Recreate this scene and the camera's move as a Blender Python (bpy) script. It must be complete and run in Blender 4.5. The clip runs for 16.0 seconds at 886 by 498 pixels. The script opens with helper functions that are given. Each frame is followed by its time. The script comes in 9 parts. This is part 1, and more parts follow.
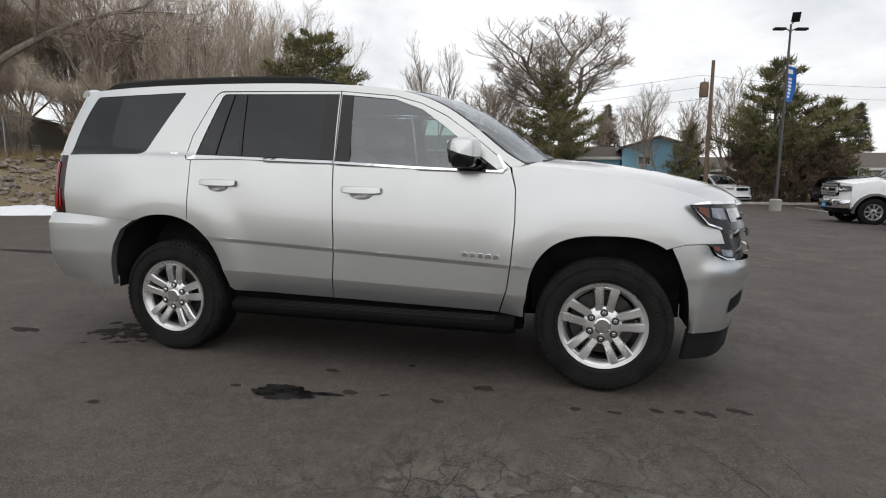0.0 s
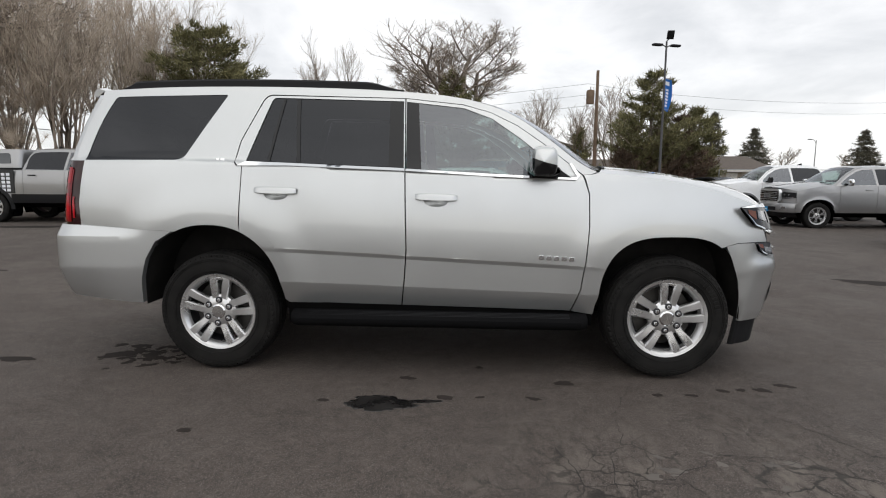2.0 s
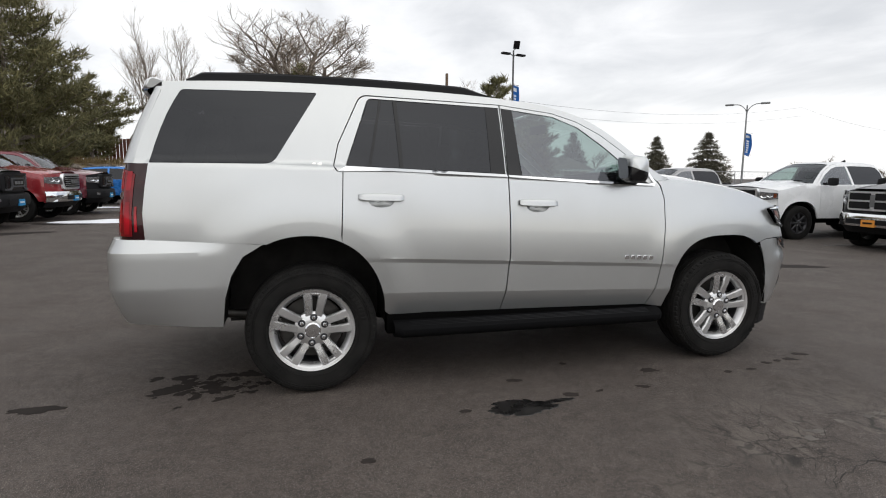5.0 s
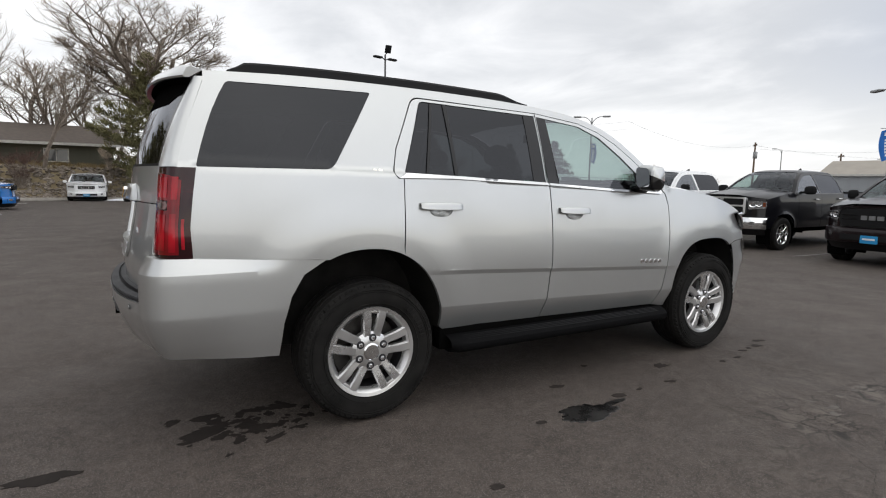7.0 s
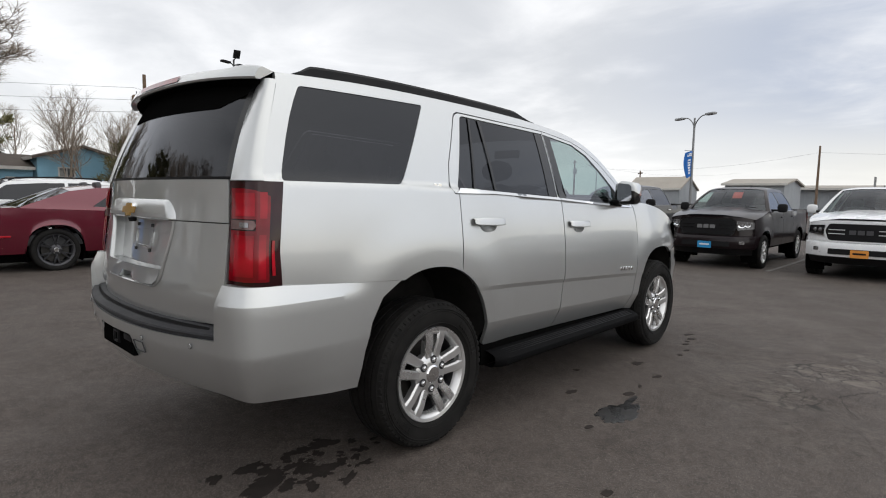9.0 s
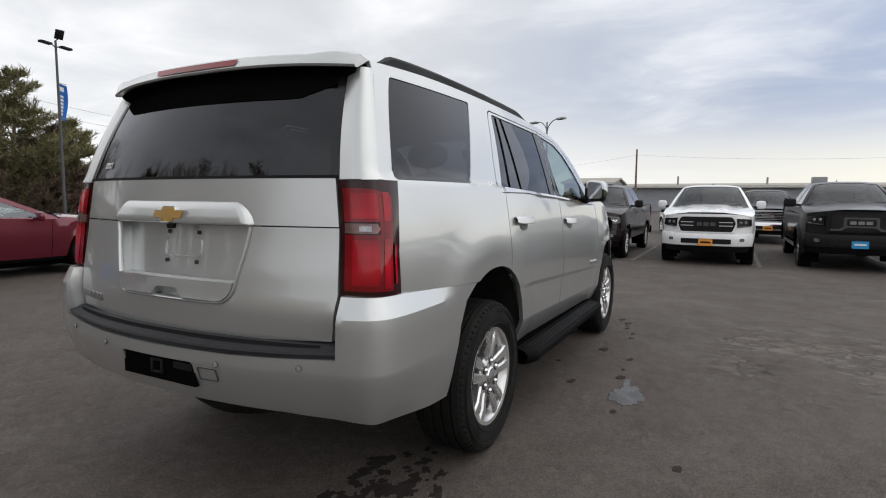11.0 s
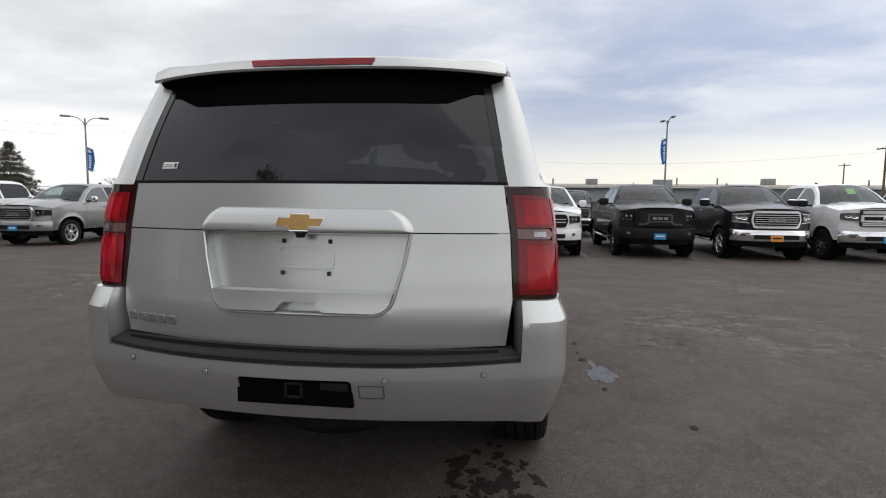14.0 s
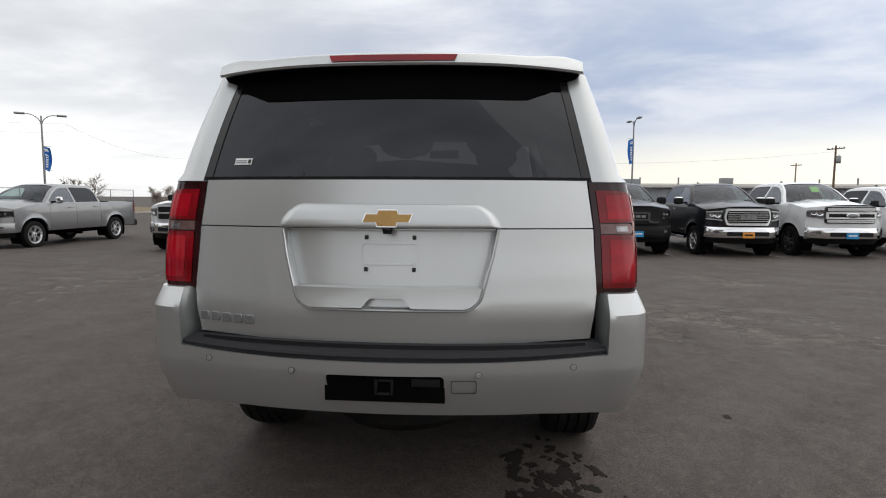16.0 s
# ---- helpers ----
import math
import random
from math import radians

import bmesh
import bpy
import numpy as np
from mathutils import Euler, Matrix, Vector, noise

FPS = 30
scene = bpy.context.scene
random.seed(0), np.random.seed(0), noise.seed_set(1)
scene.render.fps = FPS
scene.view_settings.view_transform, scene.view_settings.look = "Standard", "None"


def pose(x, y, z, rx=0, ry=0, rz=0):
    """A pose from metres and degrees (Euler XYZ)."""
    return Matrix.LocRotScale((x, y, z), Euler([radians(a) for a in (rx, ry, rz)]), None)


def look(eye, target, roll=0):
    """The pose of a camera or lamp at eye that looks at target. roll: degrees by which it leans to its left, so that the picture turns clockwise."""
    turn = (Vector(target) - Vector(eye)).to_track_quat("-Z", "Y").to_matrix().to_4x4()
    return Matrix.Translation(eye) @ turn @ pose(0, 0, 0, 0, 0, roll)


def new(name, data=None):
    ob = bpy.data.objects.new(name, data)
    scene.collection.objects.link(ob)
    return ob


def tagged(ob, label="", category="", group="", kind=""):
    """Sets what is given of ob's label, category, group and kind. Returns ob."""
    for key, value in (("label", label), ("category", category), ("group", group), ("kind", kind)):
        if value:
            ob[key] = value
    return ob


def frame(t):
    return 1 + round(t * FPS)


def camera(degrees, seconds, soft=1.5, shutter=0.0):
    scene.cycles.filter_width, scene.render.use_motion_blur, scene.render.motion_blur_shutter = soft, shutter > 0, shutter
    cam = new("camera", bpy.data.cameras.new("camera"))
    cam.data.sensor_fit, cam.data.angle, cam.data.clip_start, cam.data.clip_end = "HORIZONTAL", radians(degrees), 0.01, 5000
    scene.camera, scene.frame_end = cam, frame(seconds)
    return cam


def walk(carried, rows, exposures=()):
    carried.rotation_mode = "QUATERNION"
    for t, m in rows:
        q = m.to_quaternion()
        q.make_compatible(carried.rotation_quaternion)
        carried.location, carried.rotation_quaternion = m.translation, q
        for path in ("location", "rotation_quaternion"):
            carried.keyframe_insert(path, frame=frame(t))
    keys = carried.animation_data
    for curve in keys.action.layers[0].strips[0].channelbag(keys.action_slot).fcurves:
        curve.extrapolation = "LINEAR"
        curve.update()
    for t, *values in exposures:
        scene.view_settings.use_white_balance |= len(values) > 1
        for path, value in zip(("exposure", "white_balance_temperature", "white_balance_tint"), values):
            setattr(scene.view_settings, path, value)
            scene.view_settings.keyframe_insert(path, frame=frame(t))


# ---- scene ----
cam = camera(77.7, 16.0, soft=1.1)
PATH = [
    (0, (2.812, -4.205, 1.235), (2.323, -2.284, 0.971), 0.4),
    (0.5, (2.539, -4.298, 1.243), (2.177, -2.348, 0.982), 0.3),
    (1, (2.228, -4.341, 1.252), (1.974, -2.374, 0.988), 0.3),
    (1.5, (1.94, -4.391, 1.273), (1.781, -2.415, 1.007), 0.4),
    (2, (1.656, -4.468, 1.269), (1.568, -2.487, 1.01), 0.3),
    (2.5, (1.378, -4.486, 1.267), (1.375, -2.502, 1.01), 0.3),
    (3, (1.067, -4.461, 1.274), (1.165, -2.48, 1.015), 0.3),
    (3.5, (0.78, -4.435, 1.293), (0.982, -2.463, 1.032), 0.4),
    (4, (0.48, -4.427, 1.302), (0.781, -2.466, 1.045), 0.4),
    (4.2, (0.375, -4.414, 1.315), (0.715, -2.46, 1.057), 0.3),
    (6.3, (-0.82, -3.962, 1.304), (0.005, -2.158, 1.049), 1.1),
    (6.5, (-0.917, -3.898, 1.305), (-0.043, -2.117, 1.053), 1.0),
    (7, (-1.162, -3.715, 1.323), (-0.163, -2.0, 1.078), 1.0),
    (7.5, (-1.408, -3.564, 1.321), (-0.286, -1.924, 1.092), 0.9),
    (8, (-1.659, -3.396, 1.332), (-0.417, -1.842, 1.121), 0.9),
    (8.5, (-1.867, -3.193, 1.32), (-0.517, -1.73, 1.121), 1.0),
    (9, (-2.06, -2.942, 1.316), (-0.608, -1.58, 1.127), 1.0),
    (9.2, (-2.12, -2.851, 1.329), (-0.63, -1.531, 1.133), 1.1),
    (11.3, (-2.707, -1.908, 1.3), (-0.909, -1.052, 1.116), 0.3),
    (11.5, (-2.761, -1.825, 1.308), (-0.943, -1.013, 1.122), 0.3),
    (12, (-2.87, -1.607, 1.316), (-1.007, -0.906, 1.132), 0.3),
    (12.5, (-2.932, -1.388, 1.312), (-1.03, -0.798, 1.128), 0.4),
    (13, (-2.983, -1.164, 1.318), (-1.047, -0.698, 1.131), 0.4),
    (13.5, (-3.037, -0.963, 1.321), (-1.077, -0.614, 1.131), 0.6),
    (14, (-3.093, -0.796, 1.324), (-1.119, -0.532, 1.138), 0.5),
    (14.5, (-3.118, -0.639, 1.322), (-1.137, -0.438, 1.136), 0.5),
    (15, (-3.134, -0.515, 1.313), (-1.15, -0.346, 1.126), 0.4),
    (15.5, (-3.151, -0.423, 1.306), (-1.165, -0.272, 1.121), 0.2),
    (16, (-3.154, -0.35, 1.306), (-1.167, -0.209, 1.12), 0.3),
]
walk(cam, [(t, look(e, g, r)) for t, e, g, r in PATH])

# ---- light: bright overcast, high thin cloud, soft sun from the south side of the lot ----
SUN_ELEV, SUN_AZ = 32.0, -75.0          # degrees; azimuth from +x towards +y

world = bpy.data.worlds.new("overcast_sky")
scene.world = world
world.use_nodes = True
wn, wl = world.node_tree.nodes, world.node_tree.links
wn.clear()


def wnode(kind, **kw):
    n = wn.new(kind)
    for k, v in kw.items():
        n.inputs[k].default_value = v
    return n


def wmath(op, a, b=None, c=None):
    n = wn.new("ShaderNodeMath")
    n.operation = op
    for i, v in enumerate((a, b, c)):
        if v is None:
            continue
        if isinstance(v, (int, float)):
            n.inputs[i].default_value = v
        else:
            wl.new(v, n.inputs[i])
    return n.outputs[0]


def wmix(fac, a, b, blend="MIX"):
    n = wn.new("ShaderNodeMix")
    n.data_type, n.blend_type = "RGBA", blend
    for sock, v in ((n.inputs[0], fac), (n.inputs[6], a), (n.inputs[7], b)):
        if isinstance(v, (int, float)):
            sock.default_value = v
        elif isinstance(v, tuple):
            sock.default_value = (*v, 1)
        else:
            wl.new(v, sock)
    return n.outputs[2]


def wramp(fac, stops):
    n = wn.new("ShaderNodeMapRange")
    n.interpolation_type = "SMOOTHSTEP"
    wl.new(fac, n.inputs[0])
    n.inputs[1].default_value, n.inputs[2].default_value = stops[0], stops[1]
    return n.outputs[0]


sky = wn.new("ShaderNodeTexSky")
sky.sky_type, sky.sun_disc = "NISHITA", False
sky.sun_elevation, sky.sun_rotation = radians(SUN_ELEV), radians(90 - SUN_AZ)
sky_dim = wmix(1.0, sky.outputs[0], (0.09, 0.09, 0.09), "MULTIPLY")
coord = wn.new("ShaderNodeTexCoord")
xyz = wn.new("ShaderNodeSeparateXYZ")
wl.new(coord.outputs["Generated"], xyz.inputs[0])
dx, dy, dz = xyz.outputs
up = wmath("MAXIMUM", dz, 0.0)
lift = wmath("ADD", up, 0.16)
flat = wn.new("ShaderNodeCombineXYZ")
wl.new(wmath("DIVIDE", dx, lift), flat.inputs[0])
wl.new(wmath("DIVIDE", dy, lift), flat.inputs[1])


def cloud(scale, detail, rough, shift, squash=1.0):
    m = wn.new("ShaderNodeMapping")
    m.inputs[1].default_value = shift
    m.inputs[3].default_value = (scale, scale * squash, scale)
    wl.new(flat.outputs[0], m.inputs[0])
    n = wnode("ShaderNodeTexNoise", Scale=1.0, Detail=detail, Roughness=rough, Distortion=0.35)
    wl.new(m.outputs[0], n.inputs[0])
    return n.outputs[0]


big = cloud(0.42, 4.0, 0.52, (1.7, 4.3, 0.0), 0.8)
fine = cloud(1.5, 7.0, 0.58, (7.1, 2.2, 0.0), 0.7)
mass = wmath("ADD", wmath("MULTIPLY", big, 0.72), wmath("MULTIPLY", fine, 0.28))
thick = wramp(mass, (0.43, 0.60))
deck = wmix(thick, (0.98, 0.98, 0.995), (0.62, 0.635, 0.665))
# the deck is heavier over the east and south-east, thin and bright in the north
east = wramp(wmath("SUBTRACT", wmath("MULTIPLY", dx, 0.75), wmath("MULTIPLY", dy, 0.62)), (0.30, 1.0))
deck = wmix(wmath("MULTIPLY", east, 0.78), deck, (0.50, 0.54, 0.625))
# a long blue-grey bank of cloud low over the south-east
bank_up = wmath("MULTIPLY", wramp(up, (0.07, 0.17)), wmath("SUBTRACT", 1.0, wramp(up, (0.24, 0.46))))
bank_az = wramp(wmath("SUBTRACT", wmath("MULTIPLY", dx, 0.80), wmath("MULTIPLY", dy, 0.60)), (0.30, 0.95))
bank_cloud = wmath("MULTIPLY", wmath("MULTIPLY", bank_up, bank_az), wramp(wmath("ADD", wmath("MULTIPLY", big, 0.4), wmath("MULTIPLY", fine, 0.6)), (0.36, 0.58)))
deck = wmix(wmath("MULTIPLY", bank_cloud, 0.95), deck, (0.35, 0.415, 0.56))
# brighter deck over the north
deck = wmix(wramp(dy, (-0.35, 0.5)), deck, wmix(1.0, deck, (1.06, 1.06, 1.055), "MULTIPLY"))
# the unseen west is dimmed, so that the tail reflects less light
deck = wmix(wramp(wmath("MULTIPLY", dx, -1.0), (0.15, 0.85)), deck, wmix(1.0, deck, (0.90, 0.905, 0.915), "MULTIPLY"))
# clear warm strip under the edge of the deck, low in the east
strip = wmath("MULTIPLY", wmath("SUBTRACT", 1.0, wramp(up, (0.03, 0.13))), east)
deck = wmix(wmath("MULTIPLY", strip, 0.85), deck, (0.93, 0.89, 0.765))
low = wmath("SUBTRACT", 1.0, wramp(up, (0.0, 0.22)))
deck = wmix(wmath("MULTIPLY", wmath("MULTIPLY", low, wmath("SUBTRACT", 1.0, east)), 0.7), deck, (0.97, 0.97, 0.965))
# brighter cloud where the sun stands behind it
toward = wmath("ADD", wmath("ADD", wmath("MULTIPLY", dx, math.cos(radians(SUN_AZ)) * math.cos(radians(SUN_ELEV))), wmath("MULTIPLY", dy, math.sin(radians(SUN_AZ)) * math.cos(radians(SUN_ELEV)))), wmath("MULTIPLY", dz, math.sin(radians(SUN_ELEV))))
glow = wramp(toward, (0.15, 1.0))
deck = wmix(glow, deck, wmix(1.0, deck, (1.32, 1.31, 1.28), "MULTIPLY"))
blue = wmix(0.93, sky_dim, deck)
lift_zenith = wmix(wramp(up, (0.35, 1.0)), blue, wmix(1.0, blue, (1.12, 1.12, 1.10), "MULTIPLY"))
bg = wn.new("ShaderNodeBackground")
bg.inputs[1].default_value = 1.0
wl.new(lift_zenith, bg.inputs[0])
wout = wn.new("ShaderNodeOutputWorld")
wl.new(bg.outputs[0], wout.inputs[0])

sun_data = bpy.data.lights.new("sun", "SUN")
sun_data.energy, sun_data.angle, sun_data.color = 0.76, radians(120), (1.0, 0.96, 0.90)
sun = new("sun", sun_data)
sx, sy = math.cos(radians(SUN_AZ)), math.sin(radians(SUN_AZ))
sun.matrix_world = look((sx * 60, sy * 60, 60 * math.tan(radians(SUN_ELEV))), (0, 0, 0))
scene.view_settings.exposure = 0.18

# ---- materials ----
MATS = {}


def nodes_of(name):
    m = bpy.data.materials.new(name)
    m.use_nodes = True
    nt = m.node_tree
    bsdf = next(n for n in nt.nodes if n.type == "BSDF_PRINCIPLED")
    MATS[name] = m
    return m, nt.nodes, nt.links, bsdf


def noise_fac(nodes, links, scale, detail=4.0, rough=0.55, coord="Object", stretch=(1, 1, 1)):
    c = nodes.new("ShaderNodeTexCoord")
    mp = nodes.new("ShaderNodeMapping")
    mp.inputs[3].default_value = stretch
    links.new(c.outputs[coord], mp.inputs[0])
    n = nodes.new("ShaderNodeTexNoise")
    n.inputs["Scale"].default_value, n.inputs["Detail"].default_value, n.inputs["Roughness"].default_value = scale, detail, rough
    links.new(mp.outputs[0], n.inputs[0])
    return n.outputs[0]


def ramp(nodes, links, fac, stops):
    r = nodes.new("ShaderNodeValToRGB")
    els = r.color_ramp.elements
    while len(els) < len(stops):
        els.new(0.5)
    for e, (p, col) in zip(els, stops):
        e.position, e.color = p, (*col, 1)
    links.new(fac, r.inputs[0])
    return r.outputs[0]


def mixc(nodes, links, fac, a, b, blend="MIX"):
    n = nodes.new("ShaderNodeMix")
    n.data_type, n.blend_type = "RGBA", blend
    for sock, v in ((n.inputs[0], fac), (n.inputs[6], a), (n.inputs[7], b)):
        if isinstance(v, (int, float)):
            sock.default_value = v
        elif isinstance(v, tuple):
            sock.default_value = (*v, 1)
        else:
            links.new(v, sock)
    return n.outputs[2]


def mapr(nodes, links, fac, a, b, c=0.0, d=1.0):
    n = nodes.new("ShaderNodeMapRange")
    links.new(fac, n.inputs[0])
    for i, v in enumerate((a, b, c, d)):
        n.inputs[i + 1].default_value = v
    return n.outputs[0]


def bump(nodes, links, bsdf, height, strength, dist):
    b = nodes.new("ShaderNodeBump")
    b.inputs["Strength"].default_value, b.inputs["Distance"].default_value = strength, dist
    links.new(height, b.inputs["Height"])
    links.new(b.outputs[0], bsdf.inputs["Normal"])


def plain(name, color, rough, metal=0.0, vary=0.12, scale=6.0, grain=0.0, grain_scale=120.0, coat=0.0, spec=0.5):
    """A surface with a coarse and a fine variation of tone, and fine relief."""
    m, nodes, links, b = nodes_of(name)
    f1 = noise_fac(nodes, links, scale, 3.0)
    f2 = noise_fac(nodes, links, scale * 14, 3.0)
    lo = tuple(c * (1 - vary) for c in color)
    hi = tuple(min(1.0, c * (1 + vary)) for c in color)
    c1 = mixc(nodes, links, mapr(nodes, links, f1, 0.3, 0.7), lo, hi)
    c2 = mixc(nodes, links, mapr(nodes, links, f2, 0.35, 0.65, 0.0, 0.5), c1, color)
    links.new(c2, b.inputs["Base Color"])
    links.new(mapr(nodes, links, f1, 0.3, 0.7, max(0.02, rough - 0.06), rough + 0.06), b.inputs["Roughness"])
    b.inputs["Metallic"].default_value = metal
    b.inputs["Specular IOR Level"].default_value = spec
    if coat:
        b.inputs["Coat Weight"].default_value, b.inputs["Coat Roughness"].default_value = coat, 0.04
    if grain:
        bump(nodes, links, b, noise_fac(nodes, links, grain_scale, 3.0), grain, 0.002)
    return m


def paint(name, color, metal, rough, coat=1.0, flake=0.06, spec=0.5):
    """Car paint under a clear coat, with fine flake and a thin film of road dust."""
    m, nodes, links, b = nodes_of(name)
    f = noise_fac(nodes, links, 900.0, 2.0)
    d = noise_fac(nodes, links, 2.2, 5.0, 0.6)
    c1 = mixc(nodes, links, mapr(nodes, links, f, 0.3, 0.7), tuple(c * (1 - flake) for c in color), tuple(min(1, c * (1 + flake)) for c in color))
    c2 = mixc(nodes, links, mapr(nodes, links, d, 0.45, 0.75, 0.0, 0.05 if max(color) > 0.2 else 0.01), c1, (0.34, 0.32, 0.30))
    links.new(c2, b.inputs["Base Color"])
    links.new(mapr(nodes, links, d, 0.4, 0.75, rough, rough + 0.07), b.inputs["Roughness"])
    b.inputs["Metallic"].default_value = metal
    b.inputs["Coat Weight"].default_value, b.inputs["Coat Roughness"].default_value = coat, 0.02
    b.inputs["Specular IOR Level"].default_value = spec
    return m


def glass(name, tint, gloss_ior=1.5, rough=0.0):
    """Window glass: a tinted clear pane with a Fresnel gloss."""
    m, nodes, links, b = nodes_of(name)
    nodes.remove(b)
    out = next(n for n in nodes if n.type == "OUTPUT_MATERIAL")
    tr = nodes.new("ShaderNodeBsdfTransparent")
    tr.inputs[0].default_value = (*tint, 1)
    gl = nodes.new("ShaderNodeBsdfGlossy")
    gl.inputs["Color"].default_value = (0.80, 0.82, 0.87, 1)
    gl.inputs["Roughness"].default_value = rough
    # gloss rises towards the edges alike on both sides of the pane
    lw = nodes.new("ShaderNodeLayerWeight")
    lw.inputs[0].default_value = 0.5
    pw = nodes.new("ShaderNodeMath")
    pw.operation = "POWER"
    links.new(lw.outputs["Facing"], pw.inputs[0])
    pw.inputs[1].default_value = 5.0
    f0 = ((gloss_ior - 1) / (gloss_ior + 1)) ** 2
    fr = nodes.new("ShaderNodeMath")
    fr.operation = "MULTIPLY_ADD"
    links.new(pw.outputs[0], fr.inputs[0])
    fr.inputs[1].default_value, fr.inputs[2].default_value = 1 - f0, f0
    mx = nodes.new("ShaderNodeMixShader")
    links.new(fr.outputs[0], mx.inputs[0])
    links.new(tr.outputs[0], mx.inputs[1])
    links.new(gl.outputs[0], mx.inputs[2])
    links.new(mx.outputs[0], out.inputs[0])
    return m


def lens(name, color, rough=0.12):
    m, nodes, links, b = nodes_of(name)
    f = noise_fac(nodes, links, 3.0, 2.0, 0.5, stretch=(1, 1, 3))
    v = noise_fac(nodes, links, 220.0, 1.0, 0.5, stretch=(1, 1, 0.1))
    col = mixc(nodes, links, mapr(nodes, links, f, 0.35, 0.65), tuple(c * 0.55 for c in color), color)
    links.new(col, b.inputs["Base Color"])
    b.inputs["Roughness"].default_value = rough
    b.inputs["Coat Weight"].default_value, b.inputs["Coat Roughness"].default_value = 0.42, 0.03
    b.inputs["Specular IOR Level"].default_value = 0.25
    bump(nodes, links, b, v, 0.15, 0.002)
    return m


SILVER = paint("silver_metallic_paint", (0.555, 0.568, 0.568), 0.80, 0.32)
WHITE_PAINT = paint("white_paint", (0.78, 0.79, 0.80), 0.0, 0.25)
BLACK_PAINT = paint("black_paint", (0.004, 0.004, 0.006), 0.0, 0.30, coat=0.5, spec=0.1)
CHARCOAL_PAINT = paint("charcoal_paint", (0.010, 0.011, 0.014), 0.1, 0.30, coat=0.5, spec=0.1)
BROWN_BLACK_PAINT = paint("plum_black_paint", (0.009, 0.0045, 0.006), 0.1, 0.30, coat=0.5, spec=0.1)
GREY_SILVER_PAINT = paint("billet_silver_paint", (0.31, 0.31, 0.312), 0.75, 0.3)
MAROON_PAINT = paint("maroon_paint", (0.13, 0.008, 0.022), 0.35, 0.22)
RED_PAINT = paint("red_paint", (0.26, 0.012, 0.018), 0.3, 0.24)
BLUE_PAINT = paint("bright_blue_paint", (0.012, 0.16, 0.50), 0.3, 0.24)
MATT_BLACK = plain("black_plastic", (0.010, 0.010, 0.011), 0.55, spec=0.18, grain=0.25, grain_scale=400)
STEP_PLASTIC = plain("step_pad_plastic", (0.022, 0.022, 0.025), 0.60, grain=0.3, grain_scale=350, spec=0.3)
GREY_PLASTIC = plain("dark_grey_plastic", (0.06, 0.06, 0.064), 0.55, grain=0.3, grain_scale=350)
GLOSS_BLACK = plain("gloss_black_trim", (0.007, 0.007, 0.008), 0.22, coat=0.12, spec=0.35)
SATIN = plain("bright_trim", (0.80, 0.81, 0.82), 0.34, metal=1.0, vary=0.05)
CHROME = plain("chrome", (0.82, 0.83, 0.84), 0.08, metal=1.0, vary=0.03)
DARK_MIRROR = plain("mirror_silvering", (0.45, 0.46, 0.48), 0.05, metal=1.0, vary=0.03)
ALLOY = plain("machined_alloy", (0.66, 0.66, 0.66), 0.30, metal=0.85, vary=0.08)
DARK_ALLOY = plain("dark_alloy", (0.06, 0.06, 0.065), 0.35, metal=0.7)
ROTOR = plain("brake_rotor", (0.07, 0.066, 0.062), 0.5, metal=0.8, vary=0.3)
UNDERBODY = plain("underbody_black", (0.004, 0.004, 0.004), 0.95, spec=0.0)
BOARD_BLACK = plain("running_board_plastic", (0.0055, 0.0055, 0.006), 0.75, spec=0.06, grain=0.3, grain_scale=300)
LINER = plain("wheel_liner_felt", (0.020, 0.019, 0.018), 0.9, vary=0.45, scale=7, spec=0.1, grain=0.5, grain_scale=90)
HEADLINER = plain("pale_headliner_cloth", (0.42, 0.41, 0.39), 0.9, grain=0.3, grain_scale=400)
CLOTH = plain("grey_seat_cloth", (0.16, 0.155, 0.15), 0.85, grain=0.4, grain_scale=500)
CABIN = plain("cabin_trim", (0.20, 0.195, 0.185), 0.7)
PRIVACY = glass("privacy_glass", (0.036, 0.035, 0.041), 1.60)
CLEAR = glass("green_tinted_glass", (0.44, 0.56, 0.53), 2.4)
SCREEN = glass("windscreen_glass", (0.62, 0.70, 0.67), 1.75)
RED_LENS = lens("red_lens", (0.46, 0.004, 0.016), 0.10)
DEEP_RED = lens("deep_red_chamber", (0.27, 0.003, 0.010), 0.10)
DARK_RED = lens("smoked_red_lens", (0.035, 0.004, 0.006))
AMBER = lens("amber_lens", (0.18, 0.038, 0.010))
LAMP_GREY = plain("lamp_housing", (0.16, 0.16, 0.165), 0.25, metal=0.6, coat=1.0, vary=0.4, scale=18)
CLEAR_LENS = plain("clear_lens", (0.30, 0.30, 0.31), 0.18, metal=0.85, coat=0.6, vary=0.5, scale=25)
REVERSE_LENS = plain("smoky_clear_lens", (0.17, 0.10, 0.095), 0.20, metal=0.3, coat=0.4, vary=0.3, scale=30)
GOLD = plain("gold_enamel", (0.46, 0.27, 0.07), 0.30, metal=0.4, grain=0.5, grain_scale=700, coat=0.5)
STICKER = plain("white_sticker", (0.75, 0.75, 0.75), 0.5)
INK = plain("black_ink", (0.02, 0.02, 0.02), 0.6)
CYAN_PLATE = plain("blue_dealer_plate", (0.02, 0.26, 0.55), 0.4)
ORANGE_PLATE = plain("orange_dealer_plate", (0.75, 0.30, 0.05), 0.4)
GREEN_CARD = plain("green_card", (0.30, 0.72, 0.08), 0.6)
RED_CARD = plain("orange_red_card", (0.72, 0.09, 0.06), 0.6)


